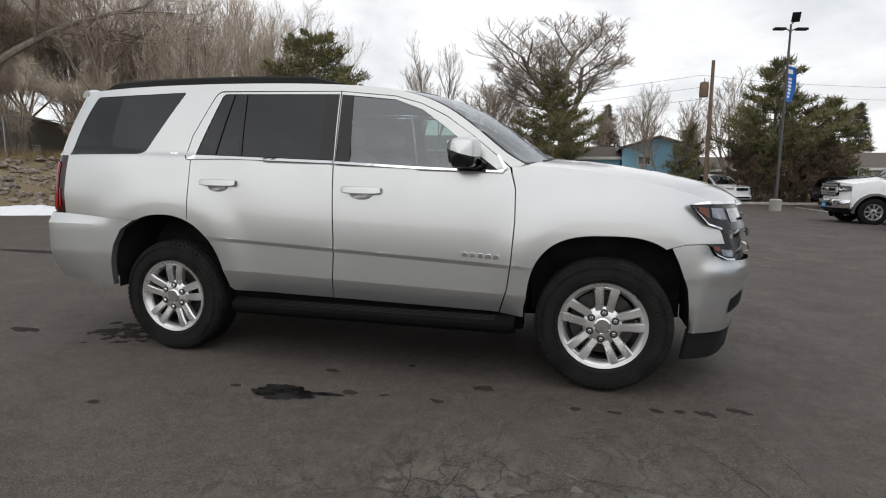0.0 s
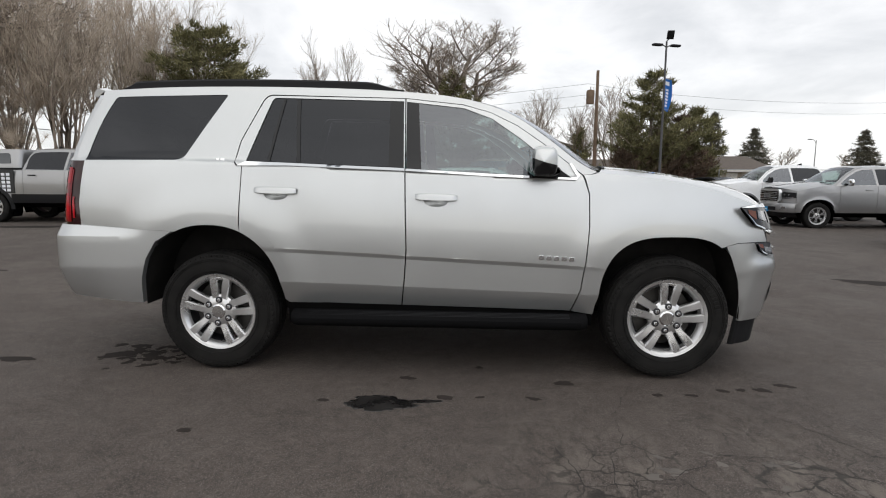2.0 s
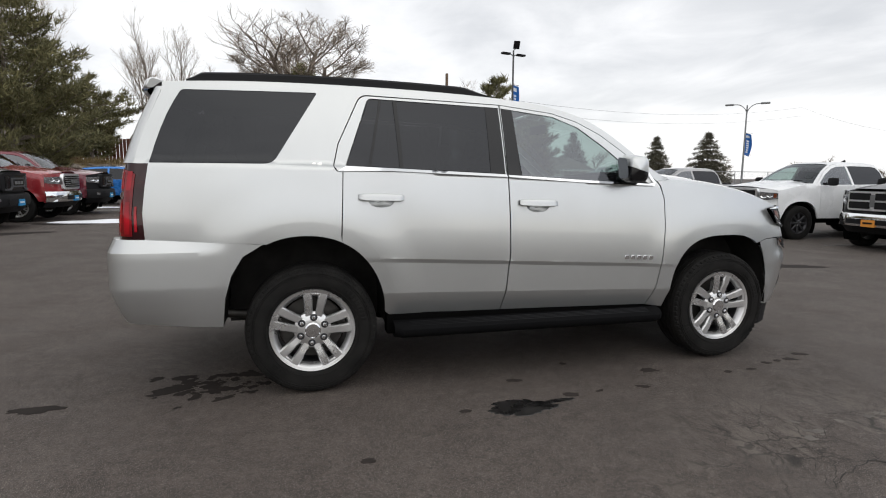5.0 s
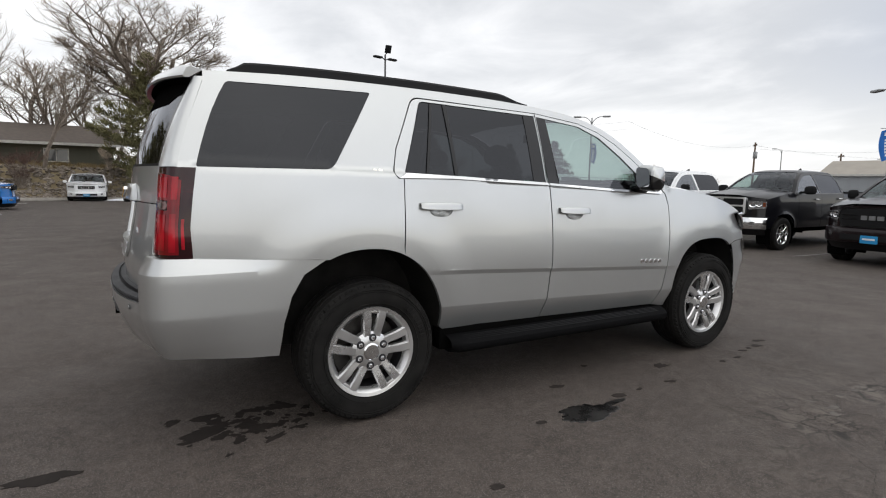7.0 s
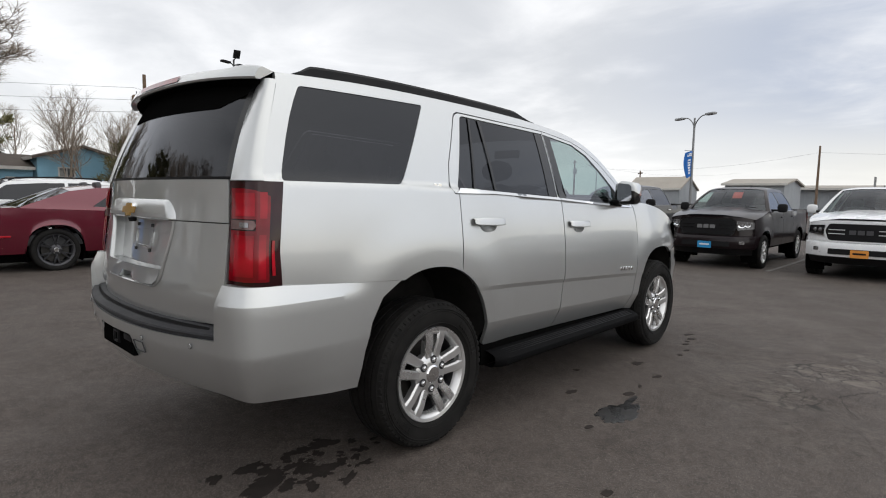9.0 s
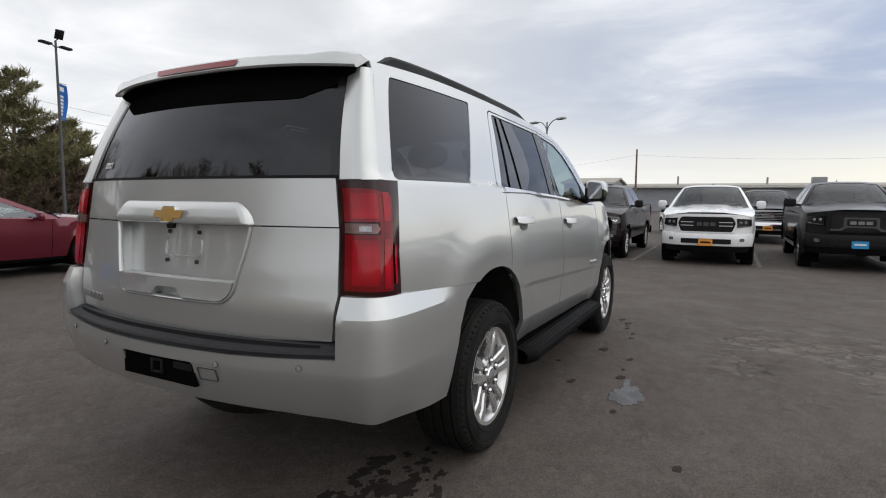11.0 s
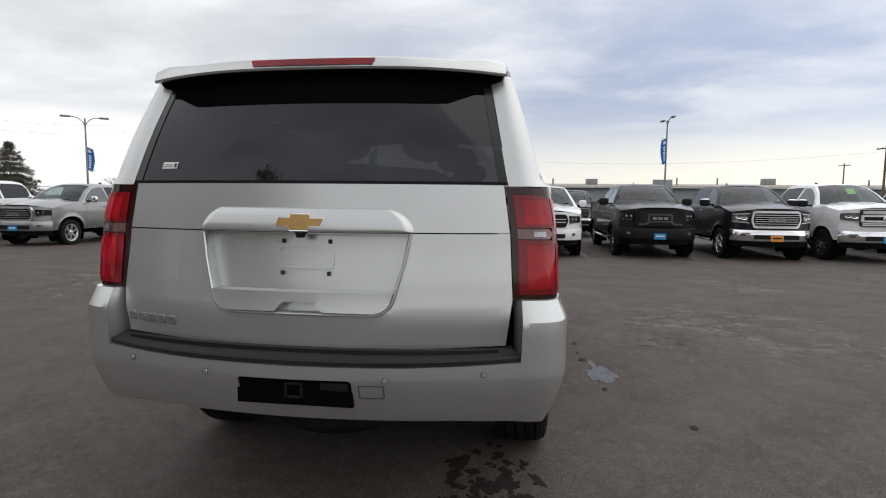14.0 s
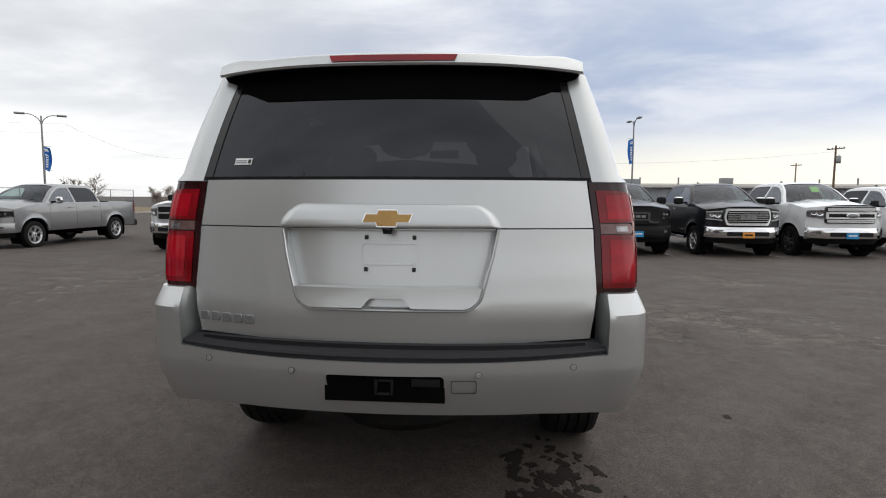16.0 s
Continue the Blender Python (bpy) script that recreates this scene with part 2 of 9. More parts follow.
def rubber():
    m, nodes, links, b = nodes_of("tyre_rubber")
    d = noise_fac(nodes, links, 7.0, 4.0)
    c = mixc(nodes, links, mapr(nodes, links, d, 0.35, 0.75), (0.007, 0.0067, 0.0065), (0.018, 0.017, 0.016))
    links.new(c, b.inputs["Base Color"])
    b.inputs["Roughness"].default_value = 0.72
    b.inputs["Specular IOR Level"].default_value = 0.16
    bump(nodes, links, b, noise_fac(nodes, links, 160.0, 2.0), 0.3, 0.002)
    return m


RUBBER = rubber()


def asphalt():
    m, nodes, links, b = nodes_of("worn_asphalt")
    big = noise_fac(nodes, links, 0.25, 4.0, 0.6)
    mid = noise_fac(nodes, links, 1.6, 5.0, 0.6)
    fine = noise_fac(nodes, links, 70.0, 3.0, 0.6)
    grit = noise_fac(nodes, links, 260.0, 2.0, 0.6)
    base = ramp(nodes, links, big, [(0.30, (0.045, 0.0345, 0.030)), (0.55, (0.067, 0.053, 0.0457)), (0.75, (0.094, 0.0755, 0.0653))])
    c = mixc(nodes, links, mapr(nodes, links, mid, 0.38, 0.66, 0.0, 0.75), base, (0.048, 0.037, 0.032))
    spot_ = noise_fac(nodes, links, 11.0, 5.0, 0.7)
    c = mixc(nodes, links, mapr(nodes, links, spot_, 0.44, 0.66, 0.0, 0.7), c, (0.112, 0.090, 0.077))
    c = mixc(nodes, links, mapr(nodes, links, fine, 0.40, 0.66, 0.0, 0.75), c, (0.030, 0.026, 0.024))
    c = mixc(nodes, links, mapr(nodes, links, grit, 0.56, 0.66, 0.0, 0.85), c, (0.27, 0.235, 0.21))
    # broken, crazed stretches of the old surface
    g = nodes.new("ShaderNodeTexCoord")
    wob = nodes.new("ShaderNodeTexNoise")
    wob.inputs["Scale"].default_value, wob.inputs["Detail"].default_value = 9.0, 3.0
    links.new(g.outputs["Object"], wob.inputs[0])
    bent = nodes.new("ShaderNodeVectorMath")
    bent.operation = "MULTIPLY_ADD"
    links.new(wob.outputs[1], bent.inputs[0])
    bent.inputs[1].default_value = (0.16, 0.16, 0.0)
    links.new(g.outputs["Object"], bent.inputs[2])
    vor = nodes.new("ShaderNodeTexVoronoi")
    vor.feature = "DISTANCE_TO_EDGE"
    vor.inputs["Scale"].default_value = 4.5
    links.new(bent.outputs[0], vor.inputs[0])
    line = mapr(nodes, links, vor.outputs[0], 0.010, 0.035, 1.0, 0.0)
    zone = None
    for cx, cy, rx, ry in ((2.9, -2.9, 2.0, 1.7), (5.4, 6.4, 1.7, 1.2), (6.4, -4.4, 1.6, 1.0)):
        mp = nodes.new("ShaderNodeMapping")
        mp.inputs[1].default_value, mp.inputs[3].default_value = (-cx / rx, -cy / ry, 0.0), (1 / rx, 1 / ry, 0.0)
        links.new(g.outputs["Object"], mp.inputs[0])
        d = nodes.new("ShaderNodeVectorMath")
        d.operation = "LENGTH"
        links.new(mp.outputs[0], d.inputs[0])
        z1 = mapr(nodes, links, d.outputs["Value"], 0.35, 1.0, 1.0, 0.0)
        if zone is None:
            zone = z1
        else:
            mx = nodes.new("ShaderNodeMath")
            mx.operation = "MAXIMUM"
            links.new(zone, mx.inputs[0])
            links.new(z1, mx.inputs[1])
            zone = mx.outputs[0]
    part_ = nodes.new("ShaderNodeMath")
    part_.operation = "MULTIPLY"
    links.new(zone, part_.inputs[0])
    links.new(mapr(nodes, links, noise_fac(nodes, links, 1.7, 4.0, 0.6), 0.42, 0.56), part_.inputs[1])
    dust = nodes.new("ShaderNodeMath")
    dust.operation = "MULTIPLY"
    links.new(part_.outputs[0], dust.inputs[0])
    links.new(mapr(nodes, links, noise_fac(nodes, links, 6.0, 6.0, 0.75, stretch=(1, 0.45, 1)), 0.47, 0.60), dust.inputs[1])
    c = mixc(nodes, links, dust.outputs[0], c, (0.150, 0.128, 0.110))
    dark = nodes.new("ShaderNodeMath")
    dark.operation = "MULTIPLY"
    links.new(part_.outputs[0], dark.inputs[0])
    links.new(line, dark.inputs[1])
    c = mixc(nodes, links, dark.outputs[0], c, (0.020, 0.018, 0.016))
    links.new(c, b.inputs["Base Color"])
    links.new(mapr(nodes, links, mid, 0.35, 0.7, 0.72, 0.88), b.inputs["Roughness"])
    b.inputs["Specular IOR Level"].default_value = 0.35
    bump(nodes, links, b, fine, 0.6, 0.008)
    return m


ASPHALT = asphalt()


def wet():
    m, nodes, links, b = nodes_of("oily_wet_patch")
    n = noise_fac(nodes, links, 9.0, 4.0)
    links.new(mixc(nodes, links, mapr(nodes, links, n, 0.3, 0.7), (0.008, 0.008, 0.008), (0.022, 0.020, 0.019)), b.inputs["Base Color"])
    links.new(mapr(nodes, links, n, 0.35, 0.7, 0.18, 0.40), b.inputs["Roughness"])
    b.inputs["Specular IOR Level"].default_value = 0.45
    return m


WET = wet()
STAIN = plain("dry_oil_stain", (0.026, 0.0215, 0.0195), 0.85, vary=0.3, scale=12, spec=0.12)
OIL_SPOT = plain("faint_oil_spot", (0.036, 0.030, 0.027), 0.85, vary=0.3, scale=20, spec=0.12)
CRACK = plain("crack_filler_dirt", (0.028, 0.025, 0.023), 0.95, vary=0.3, scale=15)
SCUFF = plain("scuffed_asphalt", (0.125, 0.110, 0.098), 0.9, vary=0.35, scale=5, grain=0.4, grain_scale=120)
FADED_LINE = plain("faded_line_paint", (0.17, 0.16, 0.15), 0.85, vary=0.45, scale=3)
LINE_PAINT = plain("worn_line_paint", (0.50, 0.50, 0.48), 0.8, vary=0.3, scale=6)
SNOW = plain("old_snow", (0.80, 0.82, 0.86), 0.7, vary=0.06, scale=3, grain=0.6, grain_scale=30)
CONCRETE = plain("kerb_concrete", (0.32, 0.30, 0.27), 0.85, vary=0.2, scale=3, grain=0.4, grain_scale=80)
GALV = plain("galvanised_steel", (0.25, 0.255, 0.26), 0.45, metal=0.7, vary=0.12)
BANNER = plain("blue_banner_cloth", (0.012, 0.13, 0.46), 0.75, vary=0.12, scale=2)
BANNER_WHITE = plain("white_banner_print", (0.75, 0.77, 0.80), 0.75)
POLE_WOOD = plain("weathered_pole_wood", (0.16, 0.11, 0.075), 0.9, vary=0.25, scale=3, grain=0.5, grain_scale=60)

def bark(name, dark, pale, scale=18.0):
    m, nodes, links, b = nodes_of(name)
    n = noise_fac(nodes, links, scale, 5.0, 0.65, stretch=(1, 1, 0.18))
    links.new(ramp(nodes, links, n, [(0.3, dark), (0.7, pale)]), b.inputs["Base Color"])
    b.inputs["Roughness"].default_value = 0.92
    bump(nodes, links, b, n, 0.6, 0.02)
    return m


def foliage(name, a, c):
    m, nodes, links, b = nodes_of(name)
    g = nodes.new("ShaderNodeNewGeometry")
    n = noise_fac(nodes, links, 0.9, 3.0)
    r = ramp(nodes, links, g.outputs["Random Per Island"], [(0.0, a), (0.6, tuple((p + q) / 2 for p, q in zip(a, c))), (1.0, c)])
    links.new(mixc(nodes, links, mapr(nodes, links, n, 0.35, 0.7, 0.0, 0.6), r, a), b.inputs["Base Color"])
    b.inputs["Roughness"].default_value = 0.75
    b.inputs["Specular IOR Level"].default_value = 0.25
    return m


BARK = bark("grey_brown_bark", (0.11, 0.088, 0.072), (0.32, 0.27, 0.225))
GREY_BARK = bark("tan_grey_bark", (0.17, 0.135, 0.108), (0.36, 0.30, 0.245))
TWIG = foliage("bare_twigs", (0.25, 0.205, 0.165), (0.46, 0.39, 0.32))
TAN_TWIG = foliage("tan_bare_twigs", (0.40, 0.33, 0.26), (0.64, 0.55, 0.45))
RED_TWIG = foliage("red_brown_twigs", (0.075, 0.040, 0.032), (0.16, 0.10, 0.08))
NEEDLES = foliage("pine_needles", (0.105, 0.100, 0.050), (0.29, 0.268, 0.130))
SPRUCE = foliage("spruce_needles", (0.068, 0.066, 0.048), (0.18, 0.168, 0.122))
JUNIPER = foliage("winter_juniper", (0.075, 0.055, 0.040), (0.24, 0.168, 0.120))
DRY_GRASS = foliage("dry_grass", (0.16, 0.115, 0.055), (0.36, 0.28, 0.15))


def soil():
    m, nodes, links, b = nodes_of("dry_grass_soil")
    n, f = noise_fac(nodes, links, 0.8, 5.0), noise_fac(nodes, links, 25.0, 4.0)
    c = ramp(nodes, links, n, [(0.3, (0.13, 0.10, 0.06)), (0.55, (0.21, 0.165, 0.095)), (0.75, (0.17, 0.14, 0.10))])
    links.new(mixc(nodes, links, mapr(nodes, links, f, 0.35, 0.7, 0.0, 0.6), c, (0.28, 0.225, 0.13)), b.inputs["Base Color"])
    b.inputs["Roughness"].default_value = 0.95
    bump(nodes, links, b, f, 0.8, 0.05)
    return m


SOIL = soil()


def rocks_mat():
    m, nodes, links, b = nodes_of("landscape_rock")
    g = nodes.new("ShaderNodeNewGeometry")
    n = noise_fac(nodes, links, 9.0, 5.0)
    c = ramp(nodes, links, g.outputs["Random Per Island"], [(0.0, (0.12, 0.10, 0.085)), (0.5, (0.22, 0.185, 0.15)), (1.0, (0.33, 0.285, 0.235))])
    links.new(mixc(nodes, links, mapr(nodes, links, n, 0.35, 0.7, 0.0, 0.5), c, (0.15, 0.125, 0.10)), b.inputs["Base Color"])
    b.inputs["Roughness"].default_value = 0.9
    return m


ROCK = rocks_mat()


def siding(name, color, pitch=0.18):
    m, nodes, links, b = nodes_of(name)
    c = nodes.new("ShaderNodeTexCoord")
    sep = nodes.new("ShaderNodeSeparateXYZ")
    links.new(c.outputs["Object"], sep.inputs[0])
    n = noise_fac(nodes, links, 0.7, 4.0)
    streak = noise_fac(nodes, links, 5.0, 3.0, stretch=(1, 1, 0.1))
    col = mixc(nodes, links, mapr(nodes, links, n, 0.3, 0.7), tuple(v * 0.86 for v in color), color)
    links.new(mixc(nodes, links, mapr(nodes, links, streak, 0.5, 0.8, 0.0, 0.3), col, tuple(v * 0.7 for v in color)), b.inputs["Base Color"])
    b.inputs["Roughness"].default_value = 0.75
    return m


BLUE_SIDING = siding("blue_siding", (0.24, 0.46, 0.60))
TAN_WALL = siding("tan_stucco", (0.33, 0.28, 0.22))
BROWN_WALL = siding("brown_board", (0.17, 0.145, 0.115))
GREEN_WALL = siding("grey_green_board", (0.115, 0.115, 0.09))
RED_FENCE = siding("red_brown_fence", (0.20, 0.075, 0.05))
SHINGLE = plain("roof_shingle", (0.105, 0.085, 0.072), 0.9, vary=0.25, scale=4, grain=0.6, grain_scale=30)
METAL_WALL = siding("pale_metal_cladding", (0.33, 0.35, 0.37))
METAL_ROOF = plain("dull_metal_roof", (0.34, 0.31, 0.27), 0.7, vary=0.12, scale=1)
WINDOW_DARK = plain("dark_window", (0.03, 0.035, 0.04), 0.08, coat=0.5)
TRIM_WHITE = plain("white_trim", (0.55, 0.54, 0.51), 0.7, vary=0.15)
WALL_CREAM = siding("cream_block_wall", (0.42, 0.40, 0.37))

# ---- mesh tools ----
from mathutils.geometry import delaunay_2d_cdt


LOT = -0.022          # level of the lot under the silver SUV


def lot_z(x, y):
    """Level of the lot: it falls gently towards the row of trucks and a little towards the north."""
    a = min(1.0, max(0.0, (x - 1.5) / 13.0))
    b = min(1.0, max(0.0, (y - 8.0) / 24.0))
    return LOT - 0.235 * a * a * (3 - 2 * a) - 0.08 * b * b * (3 - 2 * b)


def finish(mesh, mat, angle=38):
    mesh.materials.append(mat)
    mesh.polygons.foreach_set("use_smooth", [True] * len(mesh.polygons))
    mesh.set_sharp_from_angle(angle=radians(angle))
    mesh.update()
    return mesh


def part(name, bm, material, parent, label="", angle=38):
    """Links a bmesh, or a pair of vertices and faces, as one mesh object under a thing."""
    mesh = bpy.data.meshes.new(name)
    if isinstance(bm, tuple):
        mesh.from_pydata([tuple(v) for v in bm[0]], [], [tuple(f) for f in bm[1]])
        b2 = bmesh.new()
        b2.from_mesh(mesh)
        bmesh.ops.recalc_face_normals(b2, faces=b2.faces)
        b2.to_mesh(mesh)
        b2.free()
    else:
        bmesh.ops.recalc_face_normals(bm, faces=bm.faces)
        bm.to_mesh(mesh)
        bm.free()
    finish(mesh, material, angle)
    ob = new(name, mesh)
    if parent is not None:
        ob.parent = parent
    else:
        for v in mesh.vertices:
            v.co.z += lot_z(v.co.x, v.co.y)
    return tagged(ob, label)


def thing(name, label, category, group="", kind="", at=None):
    ob = new(name)
    ob.empty_display_size = 0.2
    if at is not None:
        ob.matrix_world = Matrix.Translation((0, 0, lot_z(at.translation.x, at.translation.y))) @ at
    return tagged(ob, label, category, group, kind)


def join(*meshes):
    V, F = [], []
    for v, f in meshes:
        n = len(V)
        V += [tuple(p) for p in v]
        F += [tuple(i + n for i in q) for q in f]
    return V, F


def moved(vf, m):
    return [m @ Vector(p) for p in vf[0]], vf[1]


def box(x0, x1, y0, y1, z0, z1, bevel=0.0, seg=2):
    bm = bmesh.new()
    bmesh.ops.create_cube(bm, size=1.0)
    for v in bm.verts:
        v.co = Vector(((x0 + x1) / 2 + v.co.x * (x1 - x0), (y0 + y1) / 2 + v.co.y * (y1 - y0), (z0 + z1) / 2 + v.co.z * (z1 - z0)))
    if bevel:
        bmesh.ops.bevel(bm, geom=list(bm.edges), offset=bevel, segments=seg, profile=0.6, affect="EDGES", clamp_overlap=True)
    return out(bm)


def out(bm):
    bm.verts.index_update()
    vf = ([v.co.copy() for v in bm.verts], [tuple(v.index for v in f.verts) for f in bm.faces])
    bm.free()
    return vf


def grid(f, nu, nv, close_u=False, thick=0.0):
    """A sheet f(u, v), u and v from 0 to 1."""
    V = [f(i / (nu if close_u else nu - 1), j / (nv - 1)) for i in range(nu) for j in range(nv)]
    F = []
    for i in range(nu if close_u else nu - 1):
        for j in range(nv - 1):
            a, b = i * nv + j, ((i + 1) % nu) * nv + j
            F.append((a, b, b + 1, a + 1))
    return V, F


def lathe(profile, n, axis="y"):
    """Turns (radius, offset) pairs about the axis."""
    def f(u, v):
        r, o = profile[round(v * (len(profile) - 1))]
        a = 2 * math.pi * u
        c, s = r * math.cos(a), r * math.sin(a)
        return {"y": (c, o, s), "z": (c, s, o), "x": (o, c, s)}[axis]
    return grid(f, n, len(profile), close_u=True)


def tube(points, radius, n=8, cap=True):
    """A round bar along points; radius may be one number or one for each point."""
    pts = [Vector(p) for p in points]
    rad = radius if isinstance(radius, (list, tuple)) else [radius] * len(pts)
    V, F = [], []
    side = None
    for i, p in enumerate(pts):
        d = (pts[min(i + 1, len(pts) - 1)] - pts[max(i - 1, 0)]).normalized()
        if side is None:
            side = d.orthogonal().normalized()
        side = (side - d * side.dot(d)).normalized()
        other = d.cross(side)
        for k in range(n):
            a = 2 * math.pi * k / n
            V.append(p + (side * math.cos(a) + other * math.sin(a)) * rad[i])
        if i:
            for k in range(n):
                a, b = (i - 1) * n + k, (i - 1) * n + (k + 1) % n
                F.append((a, b, b + n, a + n))
    if cap:
        F.append(tuple(range(n - 1, -1, -1)))
        F.append(tuple(range(len(V) - n, len(V))))
    return V, F


def fillet(pts, default=0.0, seg=6):
    """A closed outline of (x, z) or (x, z, radius), with its corners rounded."""
    res, n = [], len(pts)
    for i in range(n):
        p = Vector(pts[i][:2])
        r = pts[i][2] if len(pts[i]) > 2 else default
        if r <= 0:
            res.append(tuple(p))
            continue
        a, b = Vector(pts[i - 1][:2]) - p, Vector(pts[(i + 1) % n][:2]) - p
        d = min(r, a.length * 0.48, b.length * 0.48)
        s, e = p + a.normalized() * d, p + b.normalized() * d
        for k in range(seg + 1):
            t = k / seg
            q = s.lerp(p, t).lerp(p.lerp(e, t), t)
            res.append(tuple(q))
    return res


def spline(pts, n=6):
    """An open smooth curve through points of any dimension."""
    P = [Vector(p) for p in pts]
    res = []
    for i in range(len(P) - 1):
        p0, p1, p2, p3 = P[max(i - 1, 0)], P[i], P[i + 1], P[min(i + 2, len(P) - 1)]
        for k in range(n):
            t = k / n
            res.append(tuple(0.5 * (2 * p1 + (p2 - p0) * t + (2 * p0 - 5 * p1 + 4 * p2 - p3) * t * t + (3 * p1 - p0 - 3 * p2 + p3) * t ** 3)))
    res.append(tuple(P[-1]))
    return res


def resample(loop, step):
    res, n = [], len(loop)
    for i in range(n):
        a, b = np.array(loop[i]), np.array(loop[(i + 1) % n])
        k = max(1, int(np.ceil(np.linalg.norm(b - a) / step)))
        if np.linalg.norm(b - a) < 1e-5:
            continue
        for j in range(k):
            res.append(tuple(a + (b - a) * j / k))
    return res


def inside(P, loop):
    L = np.array(loop)
    x, z = P[:, 0][:, None], P[:, 1][:, None]
    x1, z1 = L[:, 0][None], L[:, 1][None]
    x2, z2 = np.roll(L[:, 0], -1)[None], np.roll(L[:, 1], -1)[None]
    cross = ((z1 > z) != (z2 > z)) & (x < (x2 - x1) * (z - z1) / (z2 - z1 + 1e-12) + x1)
    return cross.sum(1) % 2 == 1


def near(P, loop, d):
    L = np.array(loop)
    A, B = L, np.roll(L, -1, axis=0)
    AB = B - A
    t = np.clip(((P[:, None] - A[None]) * AB[None]).sum(2) / ((AB ** 2).sum(1)[None] + 1e-12), 0, 1)
    Q = A[None] + t[..., None] * AB[None]
    return np.sqrt(((P[:, None] - Q) ** 2).sum(2)).min(1) < d


def sheet(outline, place, step=0.05, holes=(), rim=None, lines=()):
    """Fills a flat outline with a fine net, lays it on a curved surface with place(a, b) -> point, and turns its rim inwards by rim(a, b) -> point."""
    loops = [resample(outline, step)] + [resample(h, step) for h in holes]
    pts, edges = [], []
    for lp in loops:
        n = len(pts)
        pts += lp
        edges += [(n + i, n + (i + 1) % len(lp)) for i in range(len(lp))]
    fine = []
    for ln in lines:
        Q = [np.array(ln[0])]
        for a, b in zip(ln[:-1], ln[1:]):
            a, b = np.array(a), np.array(b)
            k = max(1, int(np.ceil(np.linalg.norm(b - a) / (step * 0.7))))
            Q += [a + (b - a) * (j + 1) / k for j in range(k)]
        fine.append(np.array(Q))
        n = len(pts)
        pts += [tuple(q) for q in Q]
        edges += [(n + i, n + i + 1) for i in range(len(Q) - 1)]
    A = np.array(outline)
    gx, gz = np.arange(A[:, 0].min(), A[:, 0].max(), step), np.arange(A[:, 1].min(), A[:, 1].max(), step)
    if len(gx) and len(gz):
        G = np.array([(x, z) for x in gx + step * 0.5 for z in gz + step * 0.5])
        ok = inside(G, loops[0]) & ~near(G, loops[0], step * 0.45)
        for h in loops[1:]:
            ok &= ~inside(G, h) & ~near(G, h, step * 0.45)
        for ln in fine:
            ok &= np.sqrt(((G[:, None, :] - ln[None]) ** 2).sum(2)).min(1) > step * 0.5
        pts += [tuple(p) for p in G[ok]]
    r = delaunay_2d_cdt([Vector(p) for p in pts], edges, [], 0, 1e-6)
    P = np.array([tuple(v) for v in r[0]])
    T = [tuple(f) for f in r[2]]
    C = np.array([P[list(f)].mean(0) for f in T])
    keep = inside(C, loops[0])
    for h in loops[1:]:
        keep &= ~inside(C, h)
    F = [f for f, k in zip(T, keep) if k]
    used = sorted({i for f in F for i in f})
    back = {i: k for k, i in enumerate(used)}
    P = P[used]
    F = [tuple(back[i] for i in f) for f in F]
    V = [tuple(place(a, b)) for a, b in P]
    if rim is not None:
        count = {}
        for f in F:
            for i in range(len(f)):
                a, b = f[i], f[(i + 1) % len(f)]
                if (b, a) in count:
                    del count[(b, a)]
                else:
                    count[(a, b)] = 1
        ring = {}
        for a, b in count:
            for k in (a, b):
                if k not in ring:
                    ring[k] = len(V)
                    V.append(tuple(rim(*P[k])))
        for a, b in count:
            F.append((b, a, ring[a], ring[b]))
    return V, F


def superarch(cx, cz, rx, rz, n, a0, a1, k=22):
    """Part of a squarish arch, angles in degrees from +x."""
    res = []
    for i in range(k + 1):
        a = radians(a0 + (a1 - a0) * i / k)
        c, s = math.cos(a), math.sin(a)
        res.append((cx + rx * math.copysign(abs(c) ** (2 / n), c), cz + rz * math.copysign(abs(s) ** (2 / n), s)))
    return res


def sstep(t):
    t = min(1.0, max(0.0, t))
    return t * t * (3 - 2 * t)


# ---- wheels, shared by all vehicles ----
WHEEL_MESHES = {}


